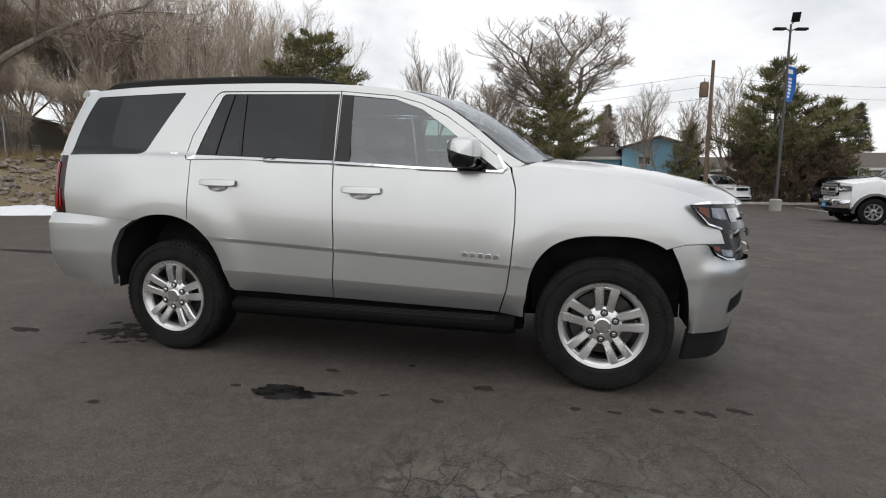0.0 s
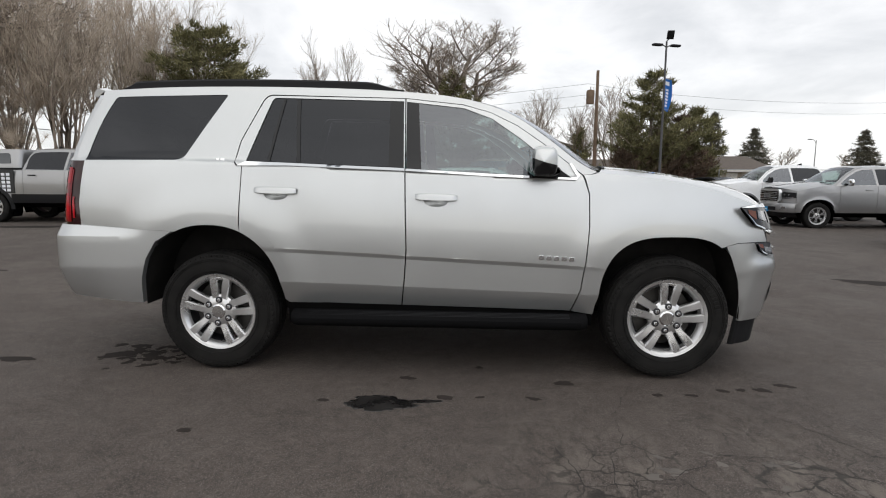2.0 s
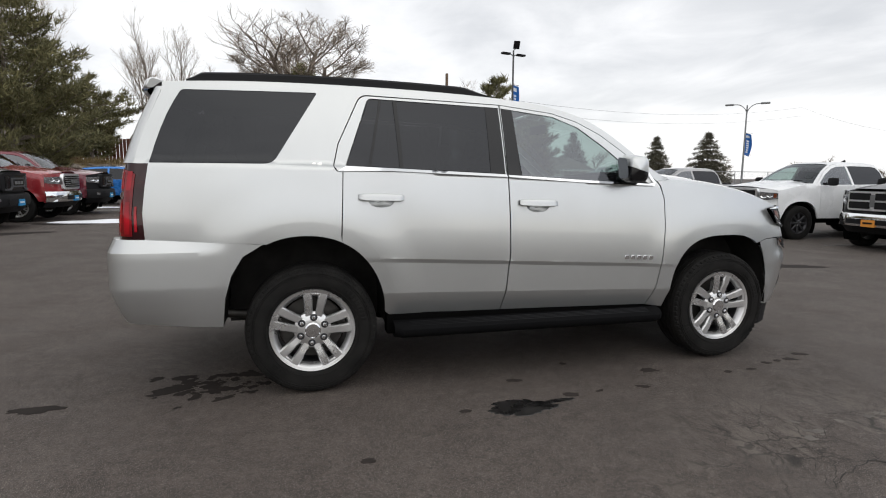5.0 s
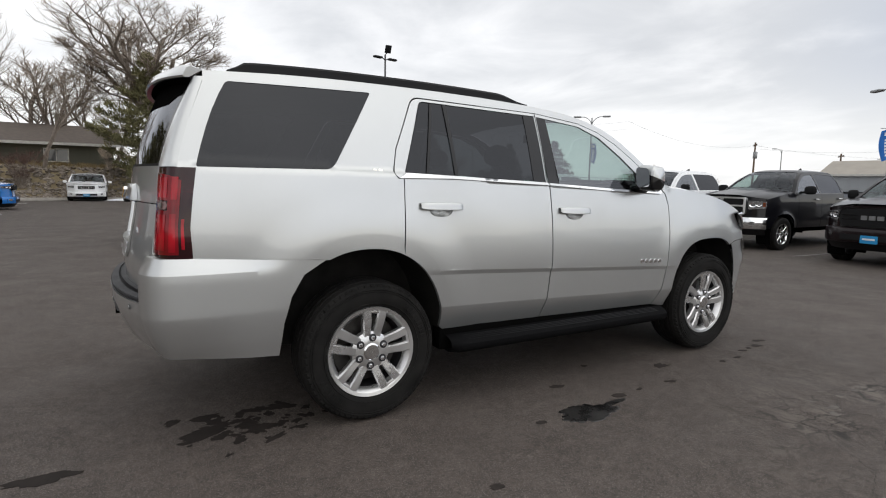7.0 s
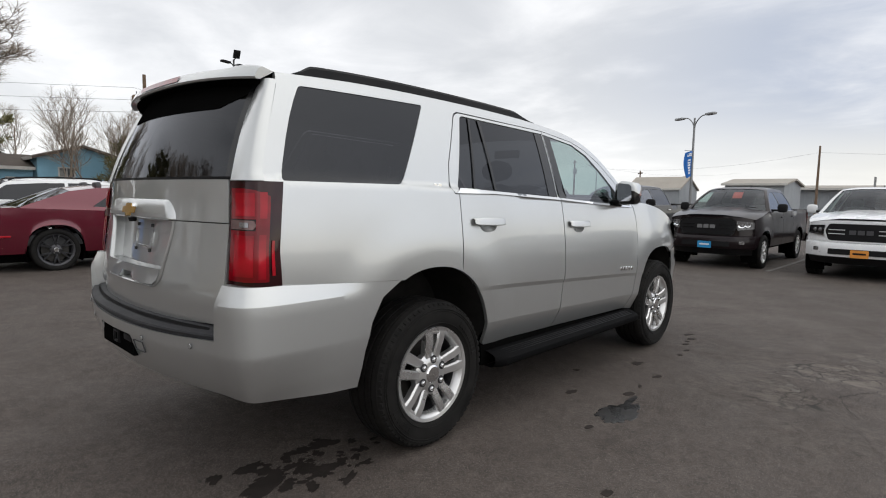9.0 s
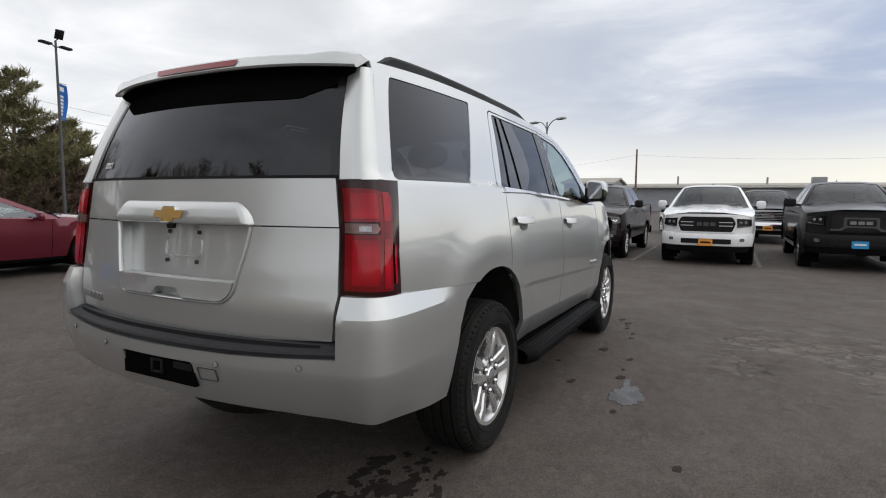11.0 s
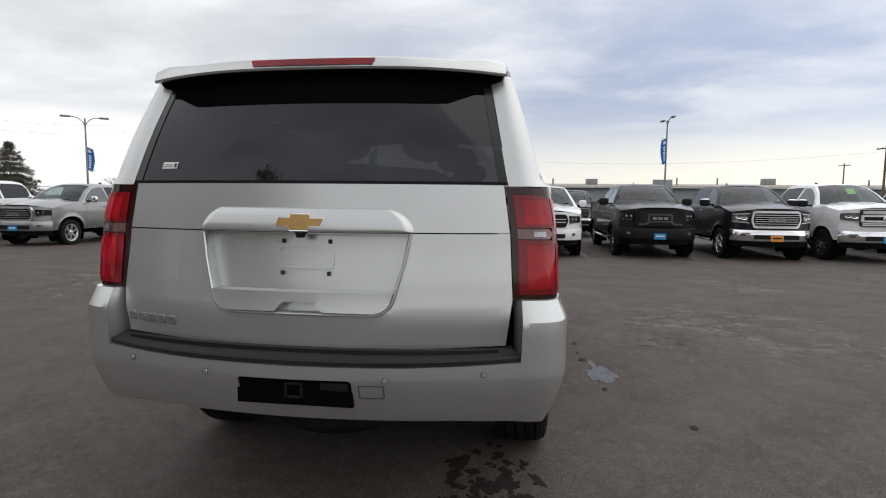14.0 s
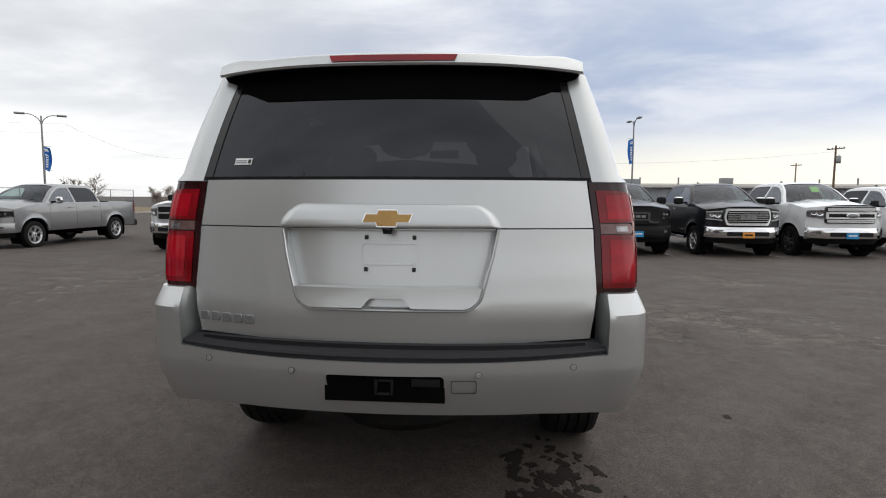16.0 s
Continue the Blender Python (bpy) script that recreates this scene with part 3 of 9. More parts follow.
def wheel_meshes(key, R, rim, width, style, rim_mat, fine):
    """Tyre, barrel, spokes, cap and nut of a wheel whose outer side faces -y, about its own centre."""
    if key in WHEEL_MESHES:
        return WHEEL_MESHES[key]
    n = 96 if fine else 40
    w, sh = width / 2, R - rim
    prof = [(rim, w * 0.80), (rim + 0.012, w * 0.93), (rim + sh * 0.25, w * 1.0), (rim + sh * 0.55, w * 1.02), (rim + sh * 0.80, w * 0.97), (R - 0.022, w * 0.90), (R - 0.008, w * 0.82)]
    cuts = [-0.56, -0.19, 0.19, 0.56] if fine else [-0.35, 0.35]
    tread = []
    for c in reversed(cuts):
        tread += [(R, w * (c + 0.055)), (R - 0.011, w * (c + 0.045)), (R - 0.011, w * (c - 0.045)), (R, w * (c - 0.055))]
    full = prof + tread + [(r, -o) for r, o in reversed(prof)]
    tyre = lathe(full, n)
    if fine:
        # shoulder lugs, centre blocks and raised rings on the sidewall
        lugs = []
        for i in range(64):
            for s in (-1, 1):
                b = box(-0.0125, 0.0125, min(s * w * 0.60, s * w * 0.97), max(s * w * 0.60, s * w * 0.97), R - 0.046, R + 0.0005, 0.003, 1)
                b = ([Vector((v[0] + 0.006 * abs(v[1]) / w, v[1], v[2] - 0.018 * (abs(v[1]) > w * 0.85))) for v in b[0]], b[1])
                lugs.append(moved(b, Matrix.Rotation(2 * math.pi * (i + (0.25 if s > 0 else 0)) / 64, 4, "Y")))
            for c in (-0.375, 0.0, 0.375):
                b = box(-0.0185, 0.0185, w * (c - 0.145), w * (c + 0.145), R - 0.012, R + 0.001, 0.002, 1)
                b = ([Vector((v[0] + 0.05 * (v[1] - w * c), v[1], v[2])) for v in b[0]], b[1])
                lugs.append(moved(b, Matrix.Rotation(2 * math.pi * (i + 0.4 * abs(c)) / 64, 4, "Y")))
        ribs = [lathe([(rim + sh * k, w * -1.016), (rim + sh * (k + 0.018), w * -1.036), (rim + sh * (k + 0.036), w * -1.012)], n) for k in (0.18, 0.62, 0.70)]
        for a0, count in ((0.6, 9), (3.7, 7)):
            for k in range(count):
                b = box(-0.009, 0.009, -w * 1.042, -w * 1.01, rim + sh * 0.32, rim + sh * 0.54, 0.002, 1)
                ribs.append(moved(b, Matrix.Rotation(a0 + 0.085 * k, 4, "Y")))
        tyre = join(tyre, *lugs, *ribs)
    barrel = lathe([(rim - 0.005, w * 0.82), (rim - 0.03, w * 0.78), (rim - 0.045, 0.0), (rim - 0.040, -w * 0.55), (rim - 0.030, -w * 0.70)], n)
    lip = lathe([(rim - 0.040, -w * 0.58), (rim - 0.030, -w * 0.78), (rim - 0.014, -w * 0.90), (rim + 0.004, -w * 0.93), (rim + 0.008, -w * 0.86)], n)
    y0 = -w * 0.80
    hub_r = rim * (0.45 if style == "split" else 0.34)
    spokes = []

    def spoke(a, half_in, half_out, skew=0.0, face=0.0, shift=0.0):
        sec = []
        for k, (r, hw, o) in enumerate([(hub_r * 0.55, half_in, y0 + 0.014), (hub_r * 1.2, half_in, y0 + 0.004), (rim * 0.7, (half_in + half_out) / 2, y0 - 0.004), (rim * 0.93, half_out, y0 - 0.002), (rim - 0.012, half_out * 1.15, y0 + 0.004)]):
            t = (r - hub_r) / (rim - hub_r)
            off = shift + skew * t
            sec.append([(r, off - hw, o + face), (r, off - hw * 0.72, o - 0.010 + face), (r, off + hw * 0.72, o - 0.010 + face), (r, off + hw, o + face), (r, off + hw * 0.9, o + 0.035), (r, off - hw * 0.9, o + 0.035)])
        V = [p for s in sec for p in s]
        F = []
        for i in range(len(sec) - 1):
            for j in range(6):
                a0, b0 = i * 6 + j, i * 6 + (j + 1) % 6
                F.append((a0, b0, b0 + 6, a0 + 6))
        F += [tuple(range(6)), tuple(range(len(V) - 6, len(V)))]
        ca, sa = math.cos(a), math.sin(a)
        return [(r * ca - t * sa, o, r * sa + t * ca) for r, t, o in V], F

    if style == "split":
        for k in range(5):
            a = radians(90 + 72 * k)
            for s in (-1, 1):
                spokes.append(spoke(a, 0.0245, 0.0285, s * 0.017, 0.0, s * 0.032))
            b = box(rim * 0.86, rim - 0.010, y0 - 0.010, y0 + 0.03, -0.050, 0.050, 0.010, 2)
            spokes.append(([(v[0] * math.cos(a) - v[2] * math.sin(a), v[1], v[0] * math.sin(a) + v[2] * math.cos(a)) for v in b[0]], b[1]))
    elif style == "five":
        for k in range(5):
            spokes.append(spoke(radians(90 + 72 * k), 0.05, 0.04))
    elif style == "mesh":
        for k in range(6):
            a = radians(90 + 60 * k)
            for s in (-1, 1):
                spokes.append(spoke(a, 0.013, 0.012, s * 0.05))
    else:
        for k in range(8):
            spokes.append(spoke(radians(22.5 + 45 * k), 0.030, 0.034))
    hub = lathe([(0.001, y0 - 0.006), (hub_r * 0.45, y0 - 0.006), (hub_r * 0.75, y0 - 0.004), (hub_r, y0 + 0.012), (hub_r, y0 + 0.05)], 40 if fine else 20)
    spokes = join(hub, lip, *spokes)
    cap = lathe([(0.001, y0 - 0.016), (hub_r * 0.36, y0 - 0.015), (hub_r * 0.43, y0 - 0.009), (hub_r * 0.44, y0)], 32 if fine else 14)
    nut = lathe([(0.001, y0 - 0.020), (0.008, y0 - 0.020), (0.0125, y0 - 0.013), (0.0145, y0 - 0.004), (0.0145, y0 + 0.002)], 6 if not fine else 12)
    rotor = lathe([(0.02, -w * 0.1), (rim * 0.76, -w * 0.1), (rim * 0.76, w * 0.05), (0.02, w * 0.05)], 40 if fine else 20)
    res = {}
    for nm, vf, mat in (("tyre", tyre, RUBBER), ("wheel", barrel, DARK_ALLOY), ("rim", spokes, rim_mat), ("centre_cap", cap, CHROME if style != "eight" else DARK_ALLOY), ("lug_nut", nut, CHROME), ("brake_disc", rotor, ROTOR), ("nut_seat", lathe([(0.001, y0 - 0.0085), (0.0215, y0 - 0.0085), (0.023, y0 - 0.004)], 16), DARK_ALLOY)):
        me = bpy.data.meshes.new(nm)
        me.from_pydata([tuple(v) for v in vf[0]], [], vf[1])
        b = bmesh.new()
        b.from_mesh(me)
        bmesh.ops.recalc_face_normals(b, faces=b.faces)
        b.to_mesh(me)
        b.free()
        res[nm] = finish(me, mat, 32)
    res["nut_r"] = hub_r * 0.70
    WHEEL_MESHES[key] = res
    return res


def add_wheels(root, spots, z, key, R, rim, width, style, rim_mat, fine=False, nuts=6, turn=0.0):
    """Four wheels under a vehicle; spots are (x, y), the outer side of the wheel faces away from the middle."""
    ms = wheel_meshes(key, R, rim, width, style, rim_mat, fine)
    for i, (x, y) in enumerate(spots):
        m = pose(x, y, z, 0, turn + 23 * i * (not fine), 180 if y > 0 else 0)
        w = new("wheel", ms["wheel"])
        w.parent = root
        w.matrix_local = m
        for nm in ("tyre", "rim", "centre_cap", "brake_disc"):
            o = new(nm, ms[nm])
            o.parent = w
        for k in range(nuts):
            a = radians(90 + 360 / nuts * k)
            if fine:
                o = new("nut_seat", ms["nut_seat"])
                o.parent = w
                o.location = (ms["nut_r"] * math.cos(a), 0, ms["nut_r"] * math.sin(a))
            o = new("lug_nut", ms["lug_nut"])
            o.parent = w
            o.location = (ms["nut_r"] * math.cos(a), 0, ms["nut_r"] * math.sin(a))

# ---- the silver SUV in the middle of the lot: rear axle at x = 0, nose towards +x ----
suv = thing("sport_utility_vehicle", "silver metallic full-size SUV with dark glass and alloy wheels", "car")
WB = 2.946


def belt(x):
    return min(1.365, 1.355 - 0.040 * x)


REAR_ARCH = (-0.030, 0.410, 0.480, 0.545, 2.2)
FRONT_ARCH = (2.955, 0.380, 0.460, 0.522, 2.9)


def flare(x, z):
    best = 0.0
    for cx, cz, rx, rz, n in (REAR_ARCH, FRONT_ARCH):
        if abs(x - cx) > 0.8:
            continue
        q = (abs((x - cx) / rx) ** n + abs(max(0.0, z - cz) / rz) ** n) ** (1 / n)
        if q < 1.15:
            h = 0.010 - 0.0012 * ((1.15 - max(q, 0.98)) / 0.15)
        else:
            h = 0.010 * (1 - sstep((q - 1.15) / 0.45))
        best = best if abs(h) < abs(best) else h * sstep((z - cz + 0.20) / 0.20)
    return best


def side_y(x, z):
    """Half-width of the body at x along the car and height z."""
    zb, zc, zl = belt(x), 0.829 - 0.049 * x, 0.600 - 0.030 * x
    w = sstep((x - 0.42) / 0.18) * (1 - sstep((x - 2.22) / 0.2))
    if z < zl:
        y = 0.966 - 0.075 * min(1.5, ((zl - z) / 0.17)) ** 1.15
    elif z < zc - 0.026:
        y = 0.966 + 0.008 * (z - zl) / (zc - 0.026 - zl) + (1 - w) * 0.004 * (z - zl) / (zc - 0.026 - zl)
    elif z < zc:
        y = 0.974 + (1 - w) * 0.004 + (0.010 - (1 - w) * 0.004) * (z - zc + 0.026) / 0.026
    else:
        y = 0.985 - 0.225 * (z - zc - 0.08) ** 2
    if z > zb:
        t = z - zb
        y -= 0.022 * sstep(t / 0.03) if x < 2.45 else 0.0
        if x < 2.6:
            y = y + 0.225 * (z - zc - 0.08) ** 2 - 0.225 * (zb - zc - 0.08) ** 2 - 0.255 * t - 0.14 * t * t
    if x > 2.5:
        y -= 0.112 * ((x - 2.5) / 1.0) ** 2.2
    if x < -0.3:
        y -= 0.030 * ((-0.3 - x) / 0.6) ** 2
    return y + flare(x, z)


def on_side(side, off=0.0):
    return lambda x, z: (x, side * (side_y(x, z) + off), z)


def side_panel(name, outline, mat, parent, off=0.0, depth=0.022, step=0.045, holes=(), label=""):
    objs = []
    for s in (-1, 1):
        vf = sheet(outline, on_side(s, off), step if mat is not SILVER else 0.034, holes, lambda x, z: (x, s * (side_y(x, z) + off - depth), z), CREASES if mat is SILVER else ())
        ob = part(name, vf, mat, parent, label)
        if mat is SILVER:
            pressed(ob.data, s)
        objs.append(ob)
    return objs


def pressed(mesh, s):
    """Lays the true normals of the pressed steel on the outer faces of a side panel."""
    e, res = 0.0015, []
    for poly in mesh.polygons:
        c = poly.center
        for vi in poly.vertices:
            if abs(poly.normal.y) < 0.35:
                res.append(tuple(poly.normal))
                continue
            v = mesh.vertices[vi].co
            k = min(0.3, 0.004 / max(1e-5, (c - v).length))
            x, z = v.x + (c.x - v.x) * k, v.z + (c.z - v.z) * k
            gx, gz = (side_y(x + e, z) - side_y(x - e, z)) / (2 * e), (side_y(x, z + e) - side_y(x, z - e)) / (2 * e)
            res.append(tuple(Vector((-gx, s, -gz)).normalized()))
    mesh.normals_split_custom_set(res)


# outlines along the side, (x, z)
xs_ = [0.42, 2.40]
CREASES = [[(x, 0.829 - 0.049 * x) for x in xs_], [(x, 0.803 - 0.049 * x) for x in xs_], [(x, 0.600 - 0.030 * x) for x in xs_]]
for arch_ in (REAR_ARCH, FRONT_ARCH):
    ring_ = superarch(arch_[0], arch_[1], arch_[2] * 1.15, arch_[3] * 1.15, arch_[4], 0.5, 179.5, 60)
    CREASES.append([(ring_[0][0], arch_[1] - 0.16)] + ring_ + [(ring_[-1][0], arch_[1] - 0.16)])
ra, fa = REAR_ARCH, FRONT_ARCH
EDGE = [(-0.80, 1.836), (-0.40, 1.854), (0.0, 1.861), (0.5, 1.857), (1.0, 1.841), (1.4, 1.813), (1.62, 1.780), (1.81, 1.730), (1.99, 1.645), (2.17, 1.518), (2.35, 1.376), (2.47, 1.306)]
edge_curve = spline(EDGE, 5)
ex, ez = [p[0] for p in edge_curve], [p[1] for p in edge_curve]


def roof_edge(x):
    return float(np.interp(x, ex, ez))


arch_back = superarch(*ra, 66, 115, 14)                # from the door round to the bumper
qwin = fillet([(-0.862, 1.370, 0.012), (-0.205, 1.372, 0.05), (0.062, 1.806, 0.02), (-0.700, 1.792, 0.02), (-0.737, 1.725), (-0.774, 1.645), (-0.806, 1.560), (-0.836, 1.465)], 0.0)
door_top = [(0.30, 1.802), (1.242, 1.784), (1.62, 1.742), (1.80, 1.690), (1.97, 1.606), (2.14, 1.487), (2.30, 1.360), (2.386, 1.289)]
quarter = ([(-0.892, 0.946), (-0.899, 1.09), (-0.882, 1.234), (-0.862, 1.366), (-0.942, 1.366), (-0.921, 1.454), (-0.881, 1.584), (-0.806, 1.780)]
           + [(x, z) for x, z in edge_curve] + [(2.440, 1.292)] + list(reversed(door_top[1:]))
           + fillet([(1.242, 1.784), (0.318, 1.808, 0.05), (0.170, 1.496), (0.139, 1.362, 0.02), (0.160, 1.332), (0.193, 1.331), (0.188, 1.204), (0.176, 0.955)])[1:]
           + arch_back + [(-0.31, 0.914), (-0.40, 0.918)])
side_panel("quarter_panel", quarter, SILVER, suv, holes=[qwin])
side_panel("quarter_window", qwin, PRIVACY, suv, off=-0.004, depth=0.004, label="dark tinted fixed rear side window")

rear_frame = fillet([(0.199, 1.329), (0.166, 1.337), (0.146, 1.364), (0.177, 1.496), (0.322, 1.800, 0.05), (1.238, 1.779), (1.249, 1.318), (1.260, 0.814), (1.244, 0.589), (1.222, 0.428), (0.474, 0.436)])
rear_door = rear_frame + superarch(*ra, 4, 66, 14) + [(0.184, 0.960), (0.194, 1.204)]
rear_glass = fillet([(0.213, 1.366, 0.01), (0.366, 1.786, 0.03), (1.232, 1.762), (1.243, 1.326)])
front_door = fillet([(1.246, 1.779), (1.62, 1.737), (1.80, 1.685), (1.97, 1.600), (2.14, 1.481), (2.30, 1.354), (2.381, 1.284), (2.418, 1.164), (2.421, 0.967), (2.405, 0.749), (2.380, 0.56), (2.330, 0.409), (1.230, 0.428), (1.252, 0.589), (1.268, 0.814), (1.257, 1.318)])
front_glass = fillet([(1.250, 1.760), (1.624, 1.717), (1.808, 1.648), (1.989, 1.521), (2.167, 1.377), (2.315, 1.268, 0.02), (1.257, 1.316)])
for nm, outline, hole in (("rear_door", rear_door, rear_glass), ("front_door", front_door, front_glass)):
    hx0, hx1, hz = (0.285, 0.560, 1.180) if nm == "rear_door" else (1.322, 1.588, 1.143)
    xm = (hx0 + hx1) / 2
    cup_rim = [(xm + 0.078 * math.copysign(abs(math.cos(a)) ** 0.8, math.cos(a)), hz - 0.022 + 0.040 * math.sin(a)) for a in [2 * math.pi * k / 24 for k in range(24)]]
    doors = side_panel(nm, outline, SILVER, suv, holes=[hole, cup_rim])
    for d, s in zip(doors, (-1, 1)):
        if nm == "rear_door":
            panes = [("vent_glass", [(0.352, 1.366), (0.218, 1.366), (0.372, 1.780), (0.440, 1.778)], PRIVACY), ("window_glass", [(0.556, 1.356), (0.534, 1.776), (1.142, 1.760), (1.146, 1.334)], PRIVACY),
                     ("pillar_cover", [(1.144, 1.334), (1.141, 1.760), (1.230, 1.757), (1.241, 1.330)], GLOSS_BLACK), ("glass_divider", [(0.350, 1.366), (0.440, 1.779), (0.536, 1.777), (0.558, 1.357)], PRIVACY),
                     ("divider_bar", [(0.352, 1.366), (0.436, 1.779), (0.452, 1.779), (0.370, 1.366)], GLOSS_BLACK),
                     ("divider_bar", [(0.546, 1.359), (0.524, 1.776), (0.548, 1.776), (0.570, 1.358)], GLOSS_BLACK)]
        else:
            panes = [("window_glass", [(1.355, 1.314), (1.330, 1.750), (1.624, 1.714), (1.808, 1.645), (1.989, 1.518), (2.11, 1.420), (2.10, 1.280)], CLEAR),
                     ("pillar_cover", [(1.260, 1.318), (1.253, 1.757), (1.330, 1.750), (1.356, 1.316)], GLOSS_BLACK), ("mirror_sail", [(2.10, 1.280), (2.11, 1.420), (2.167, 1.374), (2.305, 1.272)], MATT_BLACK)]
        for pn, lp, mt in panes:
            off = {"divider_bar": 0.001, "pillar_cover": -0.002, "mirror_sail": -0.002}.get(pn, -0.006)
            part(pn, sheet(lp, on_side(s, off), 0.06, (), lambda x, z: (x, s * (side_y(x, z) + off - 0.004), z)), mt, d, "black gloss pillar cover" if pn == "pillar_cover" else "")
        # bright strip along the foot of the windows
        lo = [(0.160, 1.334), (0.213, 1.366)] if nm == "rear_door" else [(1.257, 1.300), (1.257, 1.313)]
        if nm == "rear_door":
            strip = [(0.166, 1.337), (0.216, 1.366), (0.50, 1.3555), (1.247, 1.3245), (1.247, 1.308), (0.50, 1.338)]
        else:
            strip = [(1.257, 1.308), (1.257, 1.322), (1.80, 1.292), (2.30, 1.270), (2.345, 1.278), (2.30, 1.358), (2.312, 1.366), (2.366, 1.285), (2.34, 1.256), (1.80, 1.276)]
        part("belt_moulding", sheet(strip, on_side(s, 0.011), 0.03, (), lambda x, z: (x, s * (side_y(x, z) - 0.01), z)), CHROME, d, "bright chrome belt moulding")
        # handle
        yb = side_y((hx0 + hx1) / 2, hz)

        def bar(u, v):
            x = hx0 + (hx1 - hx0) * u
            e = math.sin(math.pi * min(max(u, 0.0), 1.0)) ** 0.35
            a = 2 * math.pi * v
            return (x, s * (yb + 0.022 * e + 0.006 - 0.007 * math.sin(a) + 0.013 * math.copysign(abs(math.cos(a)) ** 0.4, math.cos(a))), hz + 0.006 * (0.5 - u) + 0.023 * math.copysign(abs(math.sin(a)) ** 0.55, math.sin(a)) * (0.65 + 0.35 * e))
        part("door_handle", grid(bar, 19, 25), SILVER, d, "silver pull handle")
        cup = grid(lambda u, v: (lambda q, r: (xm + (q[0] - xm) * r, s * (side_y(q[0], q[1]) - 0.004 - 0.030 * (1 - r * r)), hz - 0.022 + (q[1] - hz + 0.022) * r))(cup_rim[round(u * 24) % 24], 1.02 - 0.92 * v), 25, 6)
        part("handle_cup", cup, SILVER, d)
    if nm == "front_door":
        for d, s in zip(doors, (-1, 1)):
            bars = [moved(box(0, 0.034, -0.004, 0.004, 0, 0.028, 0.002, 1), pose(2.110 + 0.048 * k, s * (side_y(2.2, 0.765) + 0.002), 0.752 - 0.0024 * k)) for k in range(5)]
            part("badge", join(*bars), CHROME, d, "small chrome door badge")
part("badge", moved(join(box(0, 0.022, -0.003, 0.003, 0, 0.024, 0.002, 1), box(0.030, 0.058, -0.003, 0.003, 0, 0.024, 0.002, 1)), pose(0.018, -side_y(0.05, 1.373) - 0.001, 1.361)), CHROME, suv)
part("badge", moved(join(box(0, 0.022, -0.003, 0.003, 0, 0.024, 0.002, 1), box(0.030, 0.058, -0.003, 0.003, 0, 0.024, 0.002, 1)), pose(0.018, side_y(0.05, 1.373) + 0.001, 1.361)), CHROME, suv)

fender = ([(2.338, 0.406), (2.387, 0.56), (2.412, 0.749), (2.428, 0.967), (2.425, 1.164), (2.393, 1.288), (2.445, 1.290), (2.475, 1.300)]
          + [(2.68, 1.286), (2.875, 1.262), (3.05, 1.232), (3.195, 1.200), (3.30, 1.172), (3.40, 1.140), (3.48, 1.112), (3.515, 1.096), (3.40, 1.090), (3.391, 1.082), (3.405, 1.060), (3.481, 0.978), (3.554, 0.957), (3.588, 0.868), (3.50, 0.866), (3.38, 0.862), (3.305, 0.842)]
          + superarch(*fa, 54, 172, 26) + [(2.483, 0.45), (2.478, 0.384)])
side_panel("front_fender", fender, SILVER, suv)


# roof, windscreen and bonnet are spans between the two side edges
def span(x, s, crown, bulge):
    ze = roof_edge(x)
    ye = side_y(min(x, 2.46), ze) - 0.004
    return (x + bulge * (1 - s * s), ye * s, ze + crown * (1 - abs(s) ** 2.2))


part("roof", grid(lambda u, v: span(-0.80 + 2.47 * u, 2 * v - 1, 0.028 + 0.017 * sstep(u / 0.3), 0.10 * sstep((u - 0.75) / 0.25)), 40, 29), SILVER, suv)
part("windscreen", grid(lambda u, v: span(1.675 + 0.78 * u, (2 * v - 1) * 0.965, 0.040 - 0.02 * u, 0.10 + 0.10 * u), 16, 21), SCREEN, suv, "clear green-tinted windscreen")
part("cowl", grid(lambda u, v: ((lambda p: (p[0] + 0.12 * u, p[1], p[2] - 0.012 - 0.02 * u))(span(2.455, (2 * v - 1) * 0.97, 0.02, 0.20))), 4, 21), MATT_BLACK, suv)


def hood(u, v):
    s = 2 * v - 1
    xe = 2.478 + 1.030 * u
    ze = float(np.interp(xe, [2.475, 2.68, 2.875, 3.05, 3.195, 3.30, 3.40, 3.48, 3.52], [1.298, 1.284, 1.260, 1.230, 1.198, 1.170, 1.138, 1.111, 1.095]))
    ye = side_y(xe, ze) - 0.003
    k = 1 - s * s
    return (xe + k * (0.17 + 0.17 * u), ye * s, ze + (0.050 - 0.02 * u) * (1 - abs(s) ** 3.4) + 0.008 * sstep((0.62 - abs(s)) / 0.1) * (1 - u) - 0.055 * max(0.0, (u - 0.80) / 0.20) ** 2 * (1 - s ** 6))


part("bonnet", grid(hood, 24, 33), SILVER, suv)
part("wiper", tube([(2.56, -0.70, 1.325), (2.62, -0.45, 1.345), (2.66, -0.10, 1.352)], 0.010, 6), MATT_BLACK, suv)
part("wiper", tube([(2.63, -0.05, 1.345), (2.67, 0.25, 1.352), (2.64, 0.55, 1.340)], 0.010, 6), MATT_BLACK, suv)
part("washer_nozzle", box(2.52, 2.60, -0.76, -0.68, 1.298, 1.318, 0.008), MATT_BLACK, suv)

